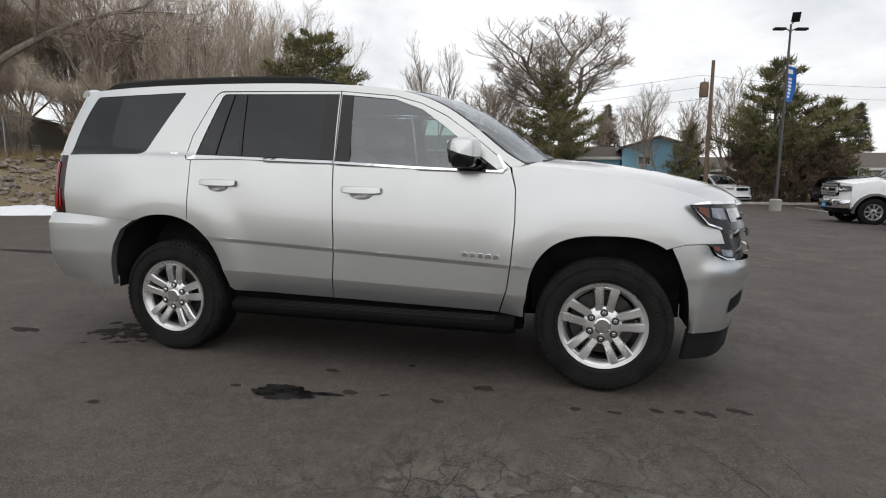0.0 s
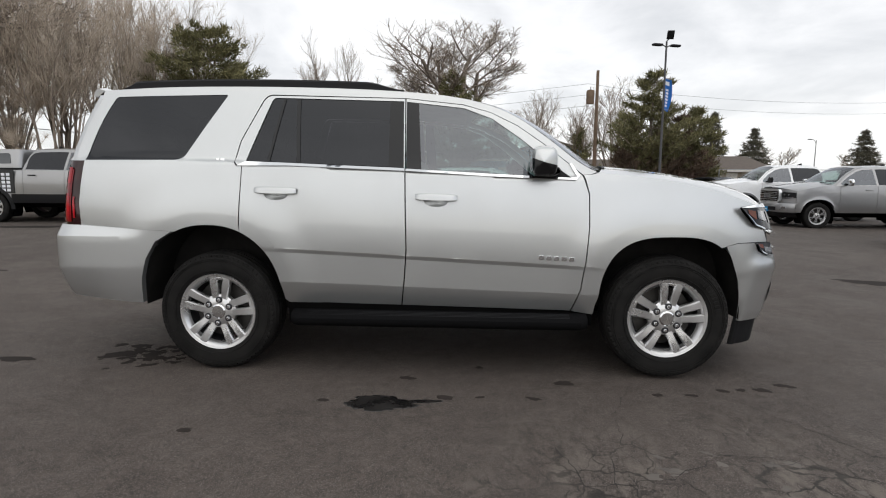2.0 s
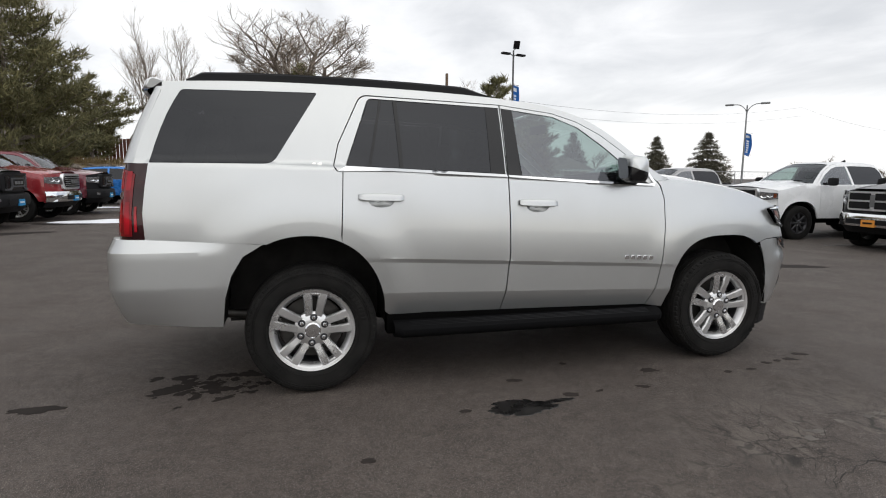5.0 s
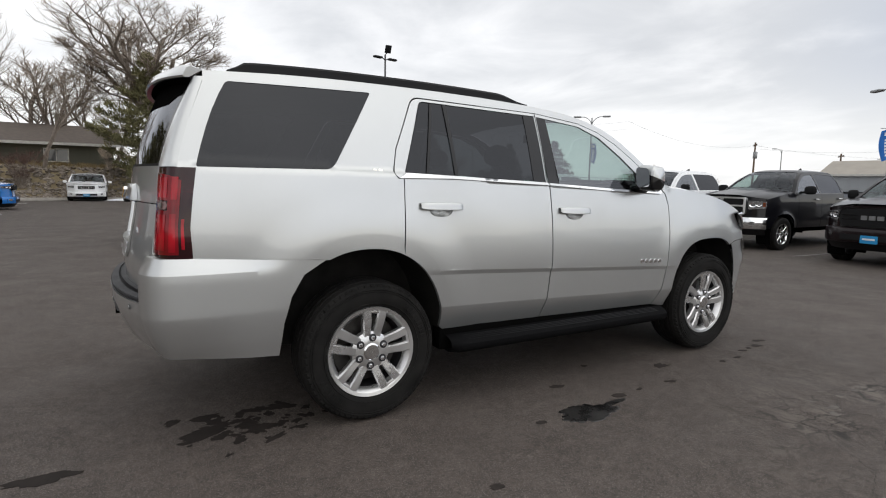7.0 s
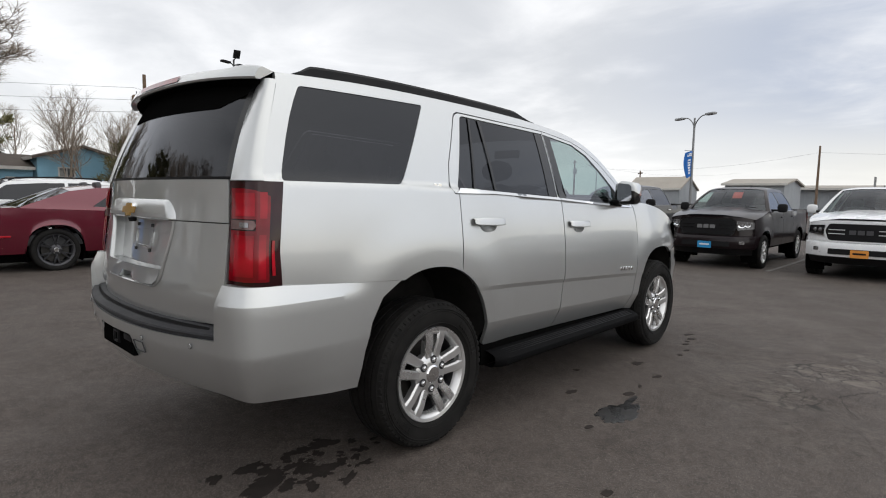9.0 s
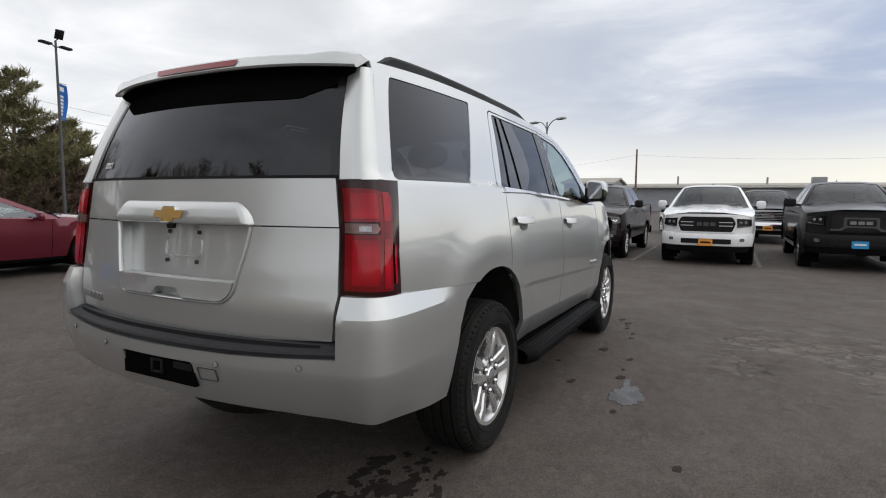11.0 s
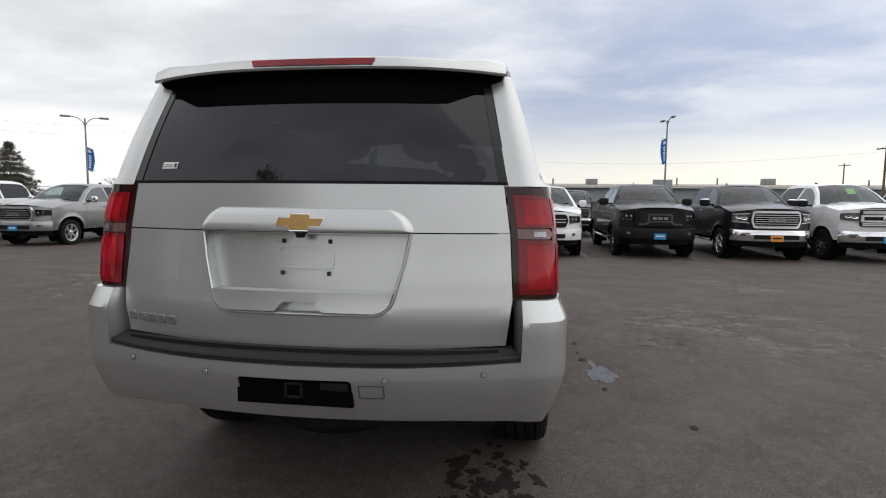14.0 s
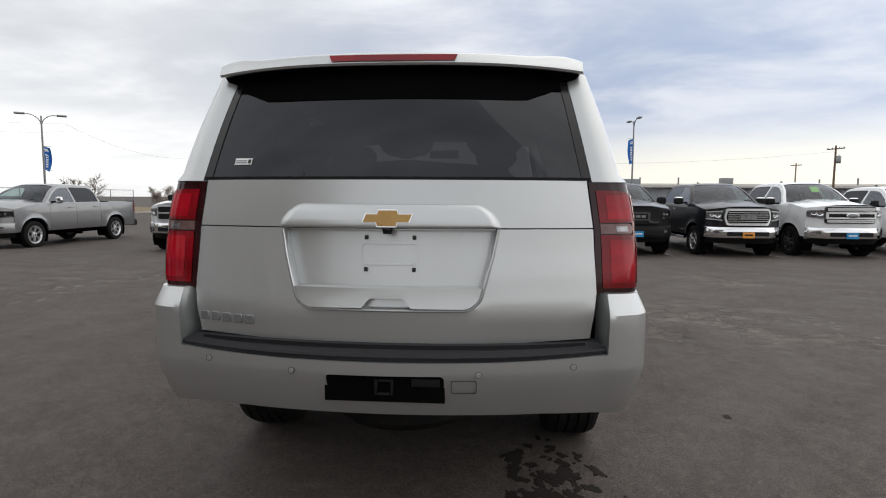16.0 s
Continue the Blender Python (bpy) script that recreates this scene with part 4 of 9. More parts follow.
# roof rails
for s in (-1, 1):
    def rail(u, v):
        x = -0.68 + 1.90 * u
        z0 = roof_edge(x) + 0.008
        h = 0.040 * sstep(u / 0.05) * sstep((1 - u) / 0.13) + 0.008
        prof = [(-0.030, -0.01), (-0.026, h * 0.75), (-0.014, h), (0.012, h), (0.024, h * 0.7), (0.028, -0.01)][round(v * 5)]
        return (x, s * (side_y(x, roof_edge(x)) - 0.058 - prof[0]), z0 + prof[1])
    part("roof_rail", grid(rail, 48, 6), MATT_BLACK, suv, "black raised roof rail")


# ---- tail ----
def gate_x(y, z):
    s = y / 0.78
    base = float(np.interp(z, [0.76, 0.87, 0.94, 1.20, 1.37], [-1.062, -1.062, -1.048, -1.022, -1.000]))
    return base - 0.105 * (1 - s * s) - 0.010 * sstep((z - 0.80) / 0.08) * (1 - sstep((z - 0.95) / 0.2))


def gate(name, outline, mat, off=0.0, depth=0.03, holes=(), step=0.05, parent=None, label=""):
    return part(name, sheet(outline, lambda y, z: (gate_x(y, z) - off, y, z), step, holes, lambda y, z: (gate_x(y, z) - off + depth, y, z)), mat, parent or suv, label)


recess = fillet([(-0.402, 1.186), (0.402, 1.186), (0.384, 1.09), (0.352, 0.975), (0.338, 0.925), (0.300, 0.897, 0.03), (-0.300, 0.897, 0.03), (-0.338, 0.925), (-0.352, 0.975), (-0.384, 1.09)])
tailgate = gate("tailgate", fillet([(-0.772, 1.189), (0.772, 1.189), (0.786, 0.945), (0.764, 0.776), (0.4, 0.764), (0.0, 0.760), (-0.4, 0.764), (-0.764, 0.776), (-0.786, 0.945)]), SILVER, holes=[recess], depth=0.058, label="silver tailgate with a recessed plate panel")
gate("upper_panel", [(-0.771, 1.194), (-0.745, 1.372), (0.745, 1.372), (0.771, 1.194)], SILVER, parent=tailgate)
gate("plate_recess", [(-0.41, 1.20), (0.41, 1.20), (0.36, 0.97), (0.30, 0.89), (-0.30, 0.89), (-0.36, 0.97)], SILVER, off=-0.052, depth=0.004, parent=tailgate)


def garnish(u, v):
    k = round(v * 8)
    z = [1.282, 1.278, 1.270, 1.250, 1.225, 1.205, 1.198, 1.193, 1.191][k]
    off = [0.001, 0.012, 0.017, 0.021, 0.025, 0.028, 0.026, 0.018, -0.052][k]
    r = abs(2 * u - 1)
    half = float(np.interp(z, [1.19, 1.22, 1.26, 1.276, 1.282], [0.424, 0.416, 0.382, 0.352, 0.335]))
    y = half * (2 * u - 1)
    e = 1 - sstep((r - 0.95) / 0.05)
    return (gate_x(y, z) - (off * e + 0.001 if off > 0 else off), y, z)


part("garnish", grid(garnish, 61, 9), SILVER, tailgate, angle=28)
rim_out = fillet([(0.416, 1.186), (0.398, 1.09), (0.366, 0.970), (0.352, 0.918, 0.03), (0.305, 0.884, 0.04), (-0.305, 0.884, 0.04), (-0.352, 0.918, 0.03), (-0.366, 0.970), (-0.398, 1.09), (-0.416, 1.186)])
rim_in = fillet([(0.400, 1.192), (0.382, 1.09), (0.350, 0.975), (0.336, 0.927, 0.02), (0.299, 0.899, 0.03), (-0.299, 0.899, 0.03), (-0.336, 0.927, 0.02), (-0.350, 0.975), (-0.382, 1.09), (-0.400, 1.192)])
n_ = 60


def along_open(P, t):
    L = [0.0]
    for a, b in zip(P[:-1], P[1:]):
        L.append(L[-1] + math.dist(a, b))
    return float(np.interp(t * L[-1], L, [q[0] for q in P])), float(np.interp(t * L[-1], L, [q[1] for q in P]))


def rim_band(u, v):
    (y0, z0), (y1, z1) = along_open(rim_out, u), along_open(rim_in, u)
    y, z = y0 + (y1 - y0) * v, z0 + (z1 - z0) * v
    return (gate_x(y, z) - 0.0015 - 0.0075 * math.sin(math.pi * min(1.0, v * 1.15)) + (0.012 if v == 1.0 else 0.0), y, z)


part("recess_rim", grid(rim_band, n_, 7), SILVER, tailgate)
lip = fillet([(-0.353, 0.972), (0.353, 0.972), (0.338, 0.925, 0.02), (0.300, 0.897, 0.03), (0.092, 0.899), (0.063, 0.934, 0.01), (-0.063, 0.934, 0.01), (-0.092, 0.899), (-0.300, 0.897, 0.03), (-0.338, 0.925, 0.02)])
gate("handle_lip", lip, SILVER, off=0.012, depth=0.058, step=0.03, parent=tailgate)
gate("pull_recess", [(-0.10, 0.893), (-0.07, 0.945), (0.07, 0.945), (0.10, 0.893)], SILVER, off=-0.036, depth=0.004, parent=tailgate)
plate_frame = fillet([(-0.112, 1.050, 0.02), (0.112, 1.050, 0.02), (0.112, 1.134, 0.02), (-0.112, 1.134, 0.02)])
inner_frame = fillet([(-0.107, 1.055, 0.018), (0.107, 1.055, 0.018), (0.107, 1.129, 0.018), (-0.107, 1.129, 0.018)])
gate("plate_frame", plate_frame, SILVER, off=-0.046, depth=0.006, holes=[inner_frame], step=0.03, parent=tailgate)
for yy in (-0.094, 0.090):
    for zz in (1.033, 1.154):
        part("screw_boss", box(gate_x(yy, zz) + 0.042, gate_x(yy, zz) + 0.054, yy - 0.007, yy + 0.007, zz - 0.008, zz + 0.008, 0.002, 1), INK, tailgate)
part("camera_pod", moved(lathe([(0.001, -0.02), (0.016, -0.018), (0.020, 0.0)], 16, "z"), pose(gate_x(0, 1.19) - 0.012, 0, 1.190)), MATT_BLACK, tailgate)
# two-tone cross-shaped emblem: a plain shape
em = [(0.092, 1.214), (0.060, 1.214), (0.040, 1.214), (0.036, 1.197), (-0.036, 1.197), (-0.040, 1.214), (-0.085, 1.214), (-0.098, 1.246), (-0.044, 1.246), (-0.040, 1.262), (0.032, 1.262), (0.036, 1.246), (0.080, 1.246)]
ob = gate("emblem", em, CHROME, off=0.034, depth=0.02, step=0.03, parent=tailgate)
cy, cz = -0.003, 1.230
gate("emblem_field", [(cy + (y - cy) * 0.955, cz + (z - cz) * 0.89) for y, z in em], GOLD, off=0.038, depth=0.005, step=0.03, parent=ob)
bars = [moved(box(-0.004, 0.004, 0, 0.036, 0, 0.034, 0.002, 1), pose(gate_x(0.742 - 0.050 * k, 0.838) - 0.005, 0.724 - 0.050 * k, 0.822 - 0.001 * k, 0, 0, -14 + 2 * k)) for k in range(5)]
part("badge", join(*bars), GALV, tailgate, "small chrome tailgate badge")


def backlight(u, v):
    s, t = 2 * u - 1, v
    return (-1.004 - 0.090 * (1 - s * s) + (0.175 - 0.03 * (1 - s * s)) * t - 0.015 * math.sin(math.pi * t), (0.760 - 0.085 * t) * s, 1.378 + 0.425 * t)


part("rear_window", grid(backlight, 25, 13), PRIVACY, tailgate, "dark tinted rear window")
for s in (-1, 1):
    a, b = (0.0, 0.022) if s < 0 else (0.978, 1.0)
    part("window_edge", grid(lambda u, v: (lambda p: (p[0] - 0.003, p[1], p[2]))(backlight(a + (b - a) * u, v)), 3, 13), GLOSS_BLACK, tailgate)
# flat black band on the glass stands in for the dark space beneath the spoiler
part("under_spoiler_band", grid(lambda u, v: (lambda p: (p[0] - 0.003, p[1], p[2]))(backlight(u, (0.725 + 0.16 * max(0.0, (abs(2 * u - 1) - 0.74) / 0.26)) * (1 - v) + v)), 25, 5), UNDERBODY, tailgate, "black band along the top of the rear window")
part("window_seal", grid(lambda u, v: (lambda p: (p[0] - 0.004, p[1], p[2] - 0.006 + 0.012 * v))(backlight(u, 0.0)), 25, 2), MATT_BLACK, tailgate)
stk = grid(lambda u, v: (lambda p: (p[0] - 0.003, p[1], p[2]))(backlight(0.5 + (0.564 + 0.076 * (1 - u)) / 1.52, 0.125 + 0.060 * v)), 4, 3)
ob = part("window_sticker", stk, STICKER, tailgate, "small white inventory sticker")
for a, b, v0, v1 in ((0.30, 0.95, 0.25, 0.40), (0.30, 0.95, 0.55, 0.70), (0.06, 0.22, 0.2, 0.8)):
    part("print_bar", grid(lambda u, v: (lambda p: (p[0] - 0.005, p[1], p[2]))(backlight(0.5 + (0.564 + 0.076 * (a + (b - a) * u)) / 1.52, 0.125 + 0.060 * (v0 + (v1 - v0) * v))), 2, 2), INK if a < 0.1 else GALV, ob)

for s in (-1, 1):
    # rear pillar between side glass and rear window
    def pillar(u, v):
        z = 1.368 + 0.437 * v
        xa = float(np.interp(z, [1.364, 1.454, 1.584, 1.800], [-0.942, -0.921, -0.881, -0.800]))
        A = Vector((xa, side_y(xa, z), z))
        p = backlight(1.0, (z - 1.378) / 0.425)
        B = Vector((p[0] - 0.004, p[1] + 0.003, z))
        M = (A + B) / 2 + Vector((-0.046, 0.048, 0))
        q = A.lerp(M, u).lerp(M.lerp(B, u), u)
        return (q.x, s * q.y, q.z)
    part("rear_pillar", grid(pillar, 9, 15), SILVER, suv)

    # tail lamp wrapped round the corner
    def corner(u, z, off=0.0):
        xa = float(np.interp(z, [0.94, 1.09, 1.234, 1.366], [-0.892, -0.899, -0.882, -0.862]))
        A = Vector((xa, side_y(xa, z) + off))
        B = Vector((float(np.interp(z, [0.94, 1.37], [-1.048, -1.006])) - off, float(np.interp(z, [0.94, 1.19, 1.37], [0.789, 0.777, 0.752]))))
        M = Vector((B.x + 0.004 - off, A.y + 0.006 + 0.012 * sstep((1.37 - z) / 0.14)))
        H, K = A.lerp(M, 0.72), B.lerp(M, 0.78)
        q = A * (1 - u) ** 3 + H * (3 * u * (1 - u) ** 2) + K * (3 * u * u * (1 - u)) + B * u ** 3
        return (q.x, s * q.y, z)
    lamp = part("tail_lamp", grid(lambda u, v: corner(u, 0.942 + 0.424 * v), 15, 13), DARK_RED, suv, "red and smoked wrap-around tail lamp")
    part("upper_lens", grid(lambda u, v: corner(0.20 + 0.745 * u, 1.214 + (0.122 - 0.030 * (1 - u) ** 3) * v, 0.004), 19, 9), DEEP_RED, lamp)
    part("lower_lens", grid(lambda u, v: corner(0.20 + 0.745 * u, 0.966 + 0.202 * v, 0.004), 19, 11), DEEP_RED, lamp)
    part("middle_lens", grid(lambda u, v: corner(0.20 + 0.26 * u, 1.168 + 0.046 * v, 0.004), 9, 3), DEEP_RED, lamp)
    # lit-looking reflector cells behind the outer lens
    for z0, z1 in ((1.226, 1.318), (0.986, 1.150)):
        part("lamp_chamber", grid(lambda u, v: corner(0.48 + 0.38 * u, z0 + (z1 - z0) * v, 0.0055), 9, 6), RED_LENS, lamp)
        part("lamp_chamber", grid(lambda u, v: corner(0.25 + 0.13 * u, z0 - 0.008 + (z1 - z0 + 0.012) * v, 0.0055), 5, 6), RED_LENS, lamp)
    arrow = fillet([(0.45, 1.191), (0.51, 1.173, 0.01), (0.945, 1.173), (0.945, 1.209), (0.51, 1.209, 0.01)])
    rv = part("reversing_lens", sheet(arrow, lambda u, z: corner(u, z, 0.0045), 0.02, (), lambda u, z: corner(u, z, 0.0)), REVERSE_LENS, lamp, "small clear arrow-shaped reversing lamp")
    part("reflector_cell", grid(lambda u, v: corner(0.60 + 0.18 * u, 1.181 + 0.020 * v, 0.006), 6, 3), CLEAR_LENS, rv)
    part("side_light_bar", grid(lambda u, v: corner(0.10 + 0.05 * u, 0.99 + 0.14 * v, 0.005), 3, 5), RED_LENS, lamp)

# spoiler over the rear window
def spoiler(u, v):
    s = 2 * u - 1
    q = abs(s)
    xt = -0.998 + 0.128 * q ** 2.6
    zt = 1.866 - 0.016 * q * q + 0.012 * sstep((q - 0.70) / 0.20) - 0.010 * max(0.0, (q - 0.88) / 0.12) ** 2
    zb = 1.812 - 0.014 * q ** 3
    root = span(-0.795, s, 0.028, 0.0)
    k = round(v * 6)
    y1 = 0.742 * s
    P = [(-0.800, root[1], root[2] + 0.001), (0.5 * (xt - 0.78), y1 + (root[1] - y1) * 0.5, max(zt + 0.004, root[2] - 0.02) - 0.012 * max(0.0, (q - 0.86) / 0.14) ** 2), (xt + 0.02, y1, zt), (xt, y1, zt - 0.010), (xt - 0.016, y1, zb + 0.008), (xt - 0.010, y1, zb), (xt + 0.012, y1 * 0.99, zb + 0.002)]
    return P[k]


spo = part("rear_spoiler", grid(spoiler, 41, 7), SILVER, suv, angle=50)
part("spoiler_underside", grid(lambda u, v: ((lambda p, s: (p[0] + 0.002 + (-0.845 - p[0]) * v, p[1] * (1 - 0.05 * v), p[2] + 0.004 - (0.045 - 0.01 * abs(s)) * math.sin(v * 1.57)))(spoiler(u, 1.0), 2 * u - 1)), 31, 6), UNDERBODY, spo, "black underside")
for u in (0.0, 1.0):
    part("spoiler_end", ([spoiler(u, k / 6) for k in range(7)], [tuple(range(7))]), SILVER, spo)
part("high_brake_lamp", grid(lambda u, v: (-1.002 - 0.014 * (1 - v) + 0.008 * (2 * u - 1) ** 2, (0.250 - 0.012 * (1 - v)) * (2 * u - 1), 1.827 + 0.026 * v), 13, 3), DEEP_RED, spo, "long red high brake lamp")


# rear bumper
def bump_in(z):
    return float(np.interp(z, [0.40, 0.46, 0.52, 0.60, 0.664, 0.70, 0.872, 0.885, 0.955], [-0.100, -0.068, -0.044, -0.018, 0.0, 0.001, 0.0, -0.006, -0.038]))


def rear_x(y):
    return -1.245 + 0.118 * (abs(y) / 0.785) ** 2.4


# half plan of the shell from the middle of the tail round to the wheel arch
SHELL = [Vector(p) for p in spline([(-1.245, 0.0), (-1.238, 0.20), (-1.214, 0.42), (-1.170, 0.64), (-1.128, 0.785), (-1.110, 0.870), (-1.073, 0.948), (-1.000, 0.990), (-0.85, 1.003), (-0.60, 0.998), (-0.40, 0.990), (-0.24, 0.990)], 9)]
SHELL_S = [0.0]
for p_, q_ in zip(SHELL[:-1], SHELL[1:]):
    SHELL_S.append(SHELL_S[-1] + (q_ - p_).length)


def shell_at(a):
    """Point and outward normal of the shell's plan at the distance a from the middle."""
    x = float(np.interp(abs(a), SHELL_S, [p.x for p in SHELL]))
    y = float(np.interp(abs(a), SHELL_S, [p.y for p in SHELL]))
    e = 0.02
    x0, y0 = float(np.interp(abs(a) - e, SHELL_S, [p.x for p in SHELL])), float(np.interp(abs(a) - e, SHELL_S, [p.y for p in SHELL]))
    x1, y1 = float(np.interp(abs(a) + e, SHELL_S, [p.x for p in SHELL])), float(np.interp(abs(a) + e, SHELL_S, [p.y for p in SHELL]))
    d = Vector((x1 - x0, y1 - y0)).normalized()
    n = Vector((-d.y, d.x))
    if abs(a) < e:
        n = Vector((-1.0, 0.0))
    return Vector((x, y)), n


def shell_in(x, z):
    tuck = float(np.interp(z, [0.40, 0.46, 0.52, 0.60, 0.660, 0.668], [0.115, 0.080, 0.047, 0.017, 0.001, 0.0])) * (0.42 + 0.58 * sstep((-0.62 - x) / 0.36))
    bevel = float(np.interp(z, [0.868, 0.880, 0.955], [0.0, 0.004, 0.040])) * sstep((-0.40 - x) / 0.36)
    return tuck + bevel


def shell_pt(a, z, off=0.0):
    p, n = shell_at(a)
    k = off - shell_in(p.x, z)
    return (p.x + n.x * k, (p.y + n.y * k) * (1 if a >= 0 else -1), z)


def shell_a(x):
    """Distance along the plan at which the flank reaches x."""
    k = len(SHELL) - 45
    return float(np.interp(x, [p.x for p in SHELL[k:]], SHELL_S[k:]))


def a_of_y(y):
    return float(np.interp(y, [p.y for p in SHELL[:45]], SHELL_S[:45]))


hitch = fillet([(-0.220, 0.570, 0.02), (0.205, 0.566, 0.02), (0.217, 0.663, 0.02), (-0.220, 0.665, 0.02)])
half_top = [(0.0, 0.712), (a_of_y(0.40), 0.715), (a_of_y(0.60), 0.720), (a_of_y(0.822), 0.727), (a_of_y(0.828), 0.950), (shell_a(-0.90), 0.946), (shell_a(-0.40), 0.917), (shell_a(-0.270), 0.909)]
half_low = [(shell_a(-0.285), 0.90), (shell_a(-0.384), 0.84), (shell_a(-0.450), 0.73), (shell_a(-0.487), 0.60), (shell_a(-0.506), 0.426), (shell_a(-0.75), 0.446), (a_of_y(0.90), 0.478), (a_of_y(0.60), 0.496), (a_of_y(0.30), 0.500), (0.0, 0.500)]
half_ = half_top + half_low
mid = half_ + [(-a, z) for a, z in reversed(half_[1:-1])]
A_ = shell_a(-0.50)
creases_ = [[(-A_ + 0.05, 0.664), (A_ - 0.05, 0.664)]] + [[(sg * (a_of_y(0.828) + 0.012), 0.874), (sg * shell_a(-0.42), 0.874)] for sg in (-1, 1)]
bumper = part("rear_bumper", sheet(mid, lambda a, z: shell_pt(a, z), 0.024, [hitch], lambda a, z: shell_pt(a, z, -0.05), creases_), SILVER, suv, "silver rear bumper with a black step pad", angle=13)
for s in (-1, 1):
    part("corner_top", grid(lambda u, v: (lambda p: (p[0] + 0.07 * v * (1 - 0.7 * u), p[1] - s * 0.07 * v, p[2] - 0.002))(shell_pt(s * (a_of_y(0.831) + u * (shell_a(-0.30) - a_of_y(0.831))), 0.949 - 0.040 * u)), 24, 3), SILVER, bumper)
    part("corner_wall", grid(lambda u, v: (lambda p: (p[0] + (-1.015 - p[0]) * u, p[1] - s * 0.036 * u, p[2] - 0.004 * u))(shell_pt(s * a_of_y(0.828), 0.715 + 0.234 * v)), 5, 9), SILVER, bumper)
    part("corner_lid", grid(lambda u, v: (lambda p: (p[0] + (-0.99 - p[0]) * v, p[1] - s * 0.036 * v, p[2] - 0.003))(shell_pt(s * (a_of_y(0.828) + 0.16 * u), 0.949)), 6, 3), SILVER, bumper)
    for yy, zz in ((0.343, 0.672), (0.690, 0.690)):
        c = (rear_x(yy) - bump_in(zz) - 0.002, s * yy, zz)
        part("parking_sensor", moved(lathe([(0.001, -0.002), (0.009, -0.002), (0.0105, 0.0)], 16, "x"), pose(*c, 0, 0, -s * 8)), SILVER, bumper)
        part("sensor_ring", moved(lathe([(0.0105, -0.0012), (0.0120, -0.0012), (0.0120, 0.002)], 16, "x"), pose(*c, 0, 0, -s * 8)), GREY_PLASTIC, bumper)
def pad_pt(u, v):
    k = round(v * 5)
    y = (0.786, 0.792, 0.812, 0.818, 0.820, 0.806)[k] * (2 * u - 1)
    sag = 1 - (y / 0.82) ** 2
    x = (gate_x(min(0.78, abs(y)), 0.77) + 0.02, gate_x(min(0.78, abs(y)), 0.77) - 0.02, rear_x(y) + 0.034, rear_x(y) + 0.008, rear_x(y) + 0.004, rear_x(y) + 0.022)[k]
    return (x, y, (0.770, 0.764, 0.754 - 0.010 * sag, 0.750 - 0.010 * sag, 0.743 - 0.011 * sag, 0.706 - 0.012 * sag)[k])


pad = grid(pad_pt, 41, 6)
part("step_pad", pad, STEP_PLASTIC, bumper, "dark grey ribbed step pad")
def pad_rib(k):
    def f(u, v):
        y = 0.74 * (2 * u - 1)
        q = 1 - (y / 0.785) ** 2
        a, b = gate_x(y, 0.77) - 0.026, rear_x(y) + 0.040
        t = (k + 0.25 + 0.5 * v) / 5
        return (a + (b - a) * t, y, 0.7645 - 0.010 * t - 0.010 * q * t + 0.0035 * math.sin(math.pi * v))
    return grid(f, 25, 5)


for k in range(5):
    part("pad_rib", pad_rib(k), MATT_BLACK, bumper)
part("hitch_pocket", box(-1.225, -1.08, -0.222, 0.22, 0.562, 0.668), UNDERBODY, bumper)
part("hitch_receiver", join(*[box(-1.235, -1.15, a, b, c, d, 0.003, 1) for a, b, c, d in ((-0.035, -0.024, 0.588, 0.648), (0.024, 0.035, 0.588, 0.648), (-0.024, 0.024, 0.588, 0.598), (-0.024, 0.024, 0.638, 0.648))]), MATT_BLACK, bumper)
part("wiring_socket", box(-1.230, -1.20, -0.205, -0.10, 0.622, 0.652, 0.004), MATT_BLACK, bumper)
hook = fillet([(-0.337, 0.598, 0.008), (-0.244, 0.598, 0.008), (-0.244, 0.650, 0.008), (-0.337, 0.650, 0.008)])
inner = fillet([(-0.3345, 0.6005, 0.007), (-0.2465, 0.6005, 0.007), (-0.2465, 0.6475, 0.007), (-0.3345, 0.6475, 0.007)])
part("tow_eye_cover", sheet(hook, lambda y, z: (rear_x(y) - bump_in(z) - 0.002, y, z), 0.03, [inner], lambda y, z: (rear_x(y) - bump_in(z) + 0.003, y, z)), GREY_PLASTIC, bumper)

# ---- nose ----
NOSE = spline([(3.30, 0.938), (3.42, 0.915), (3.52, 0.885), (3.61, 0.835), (3.68, 0.770), (3.76, 0.62), (3.83, 0.40), (3.87, 0.18), (3.88, 0.0)], 6)


def nose_t(x):
    """Place along the plan of the nose that lies at x."""
    return float(np.interp(x, [q[0] for q in NOSE], np.linspace(0, 1, len(NOSE))))


def along(path, t):
    f = min(max(t, 0.0), 1.0) * (len(path) - 1)
    i = min(int(f), len(path) - 2)
    return Vector(path[i]).lerp(Vector(path[i + 1]), f - i)


def nose_in(z):
    return float(np.interp(z, [0.33, 0.40, 0.52, 0.62, 0.686, 0.72, 0.76, 0.80, 0.95], [-0.058, -0.036, -0.014, -0.002, 0.012, 0.008, -0.004, -0.010, -0.012]))


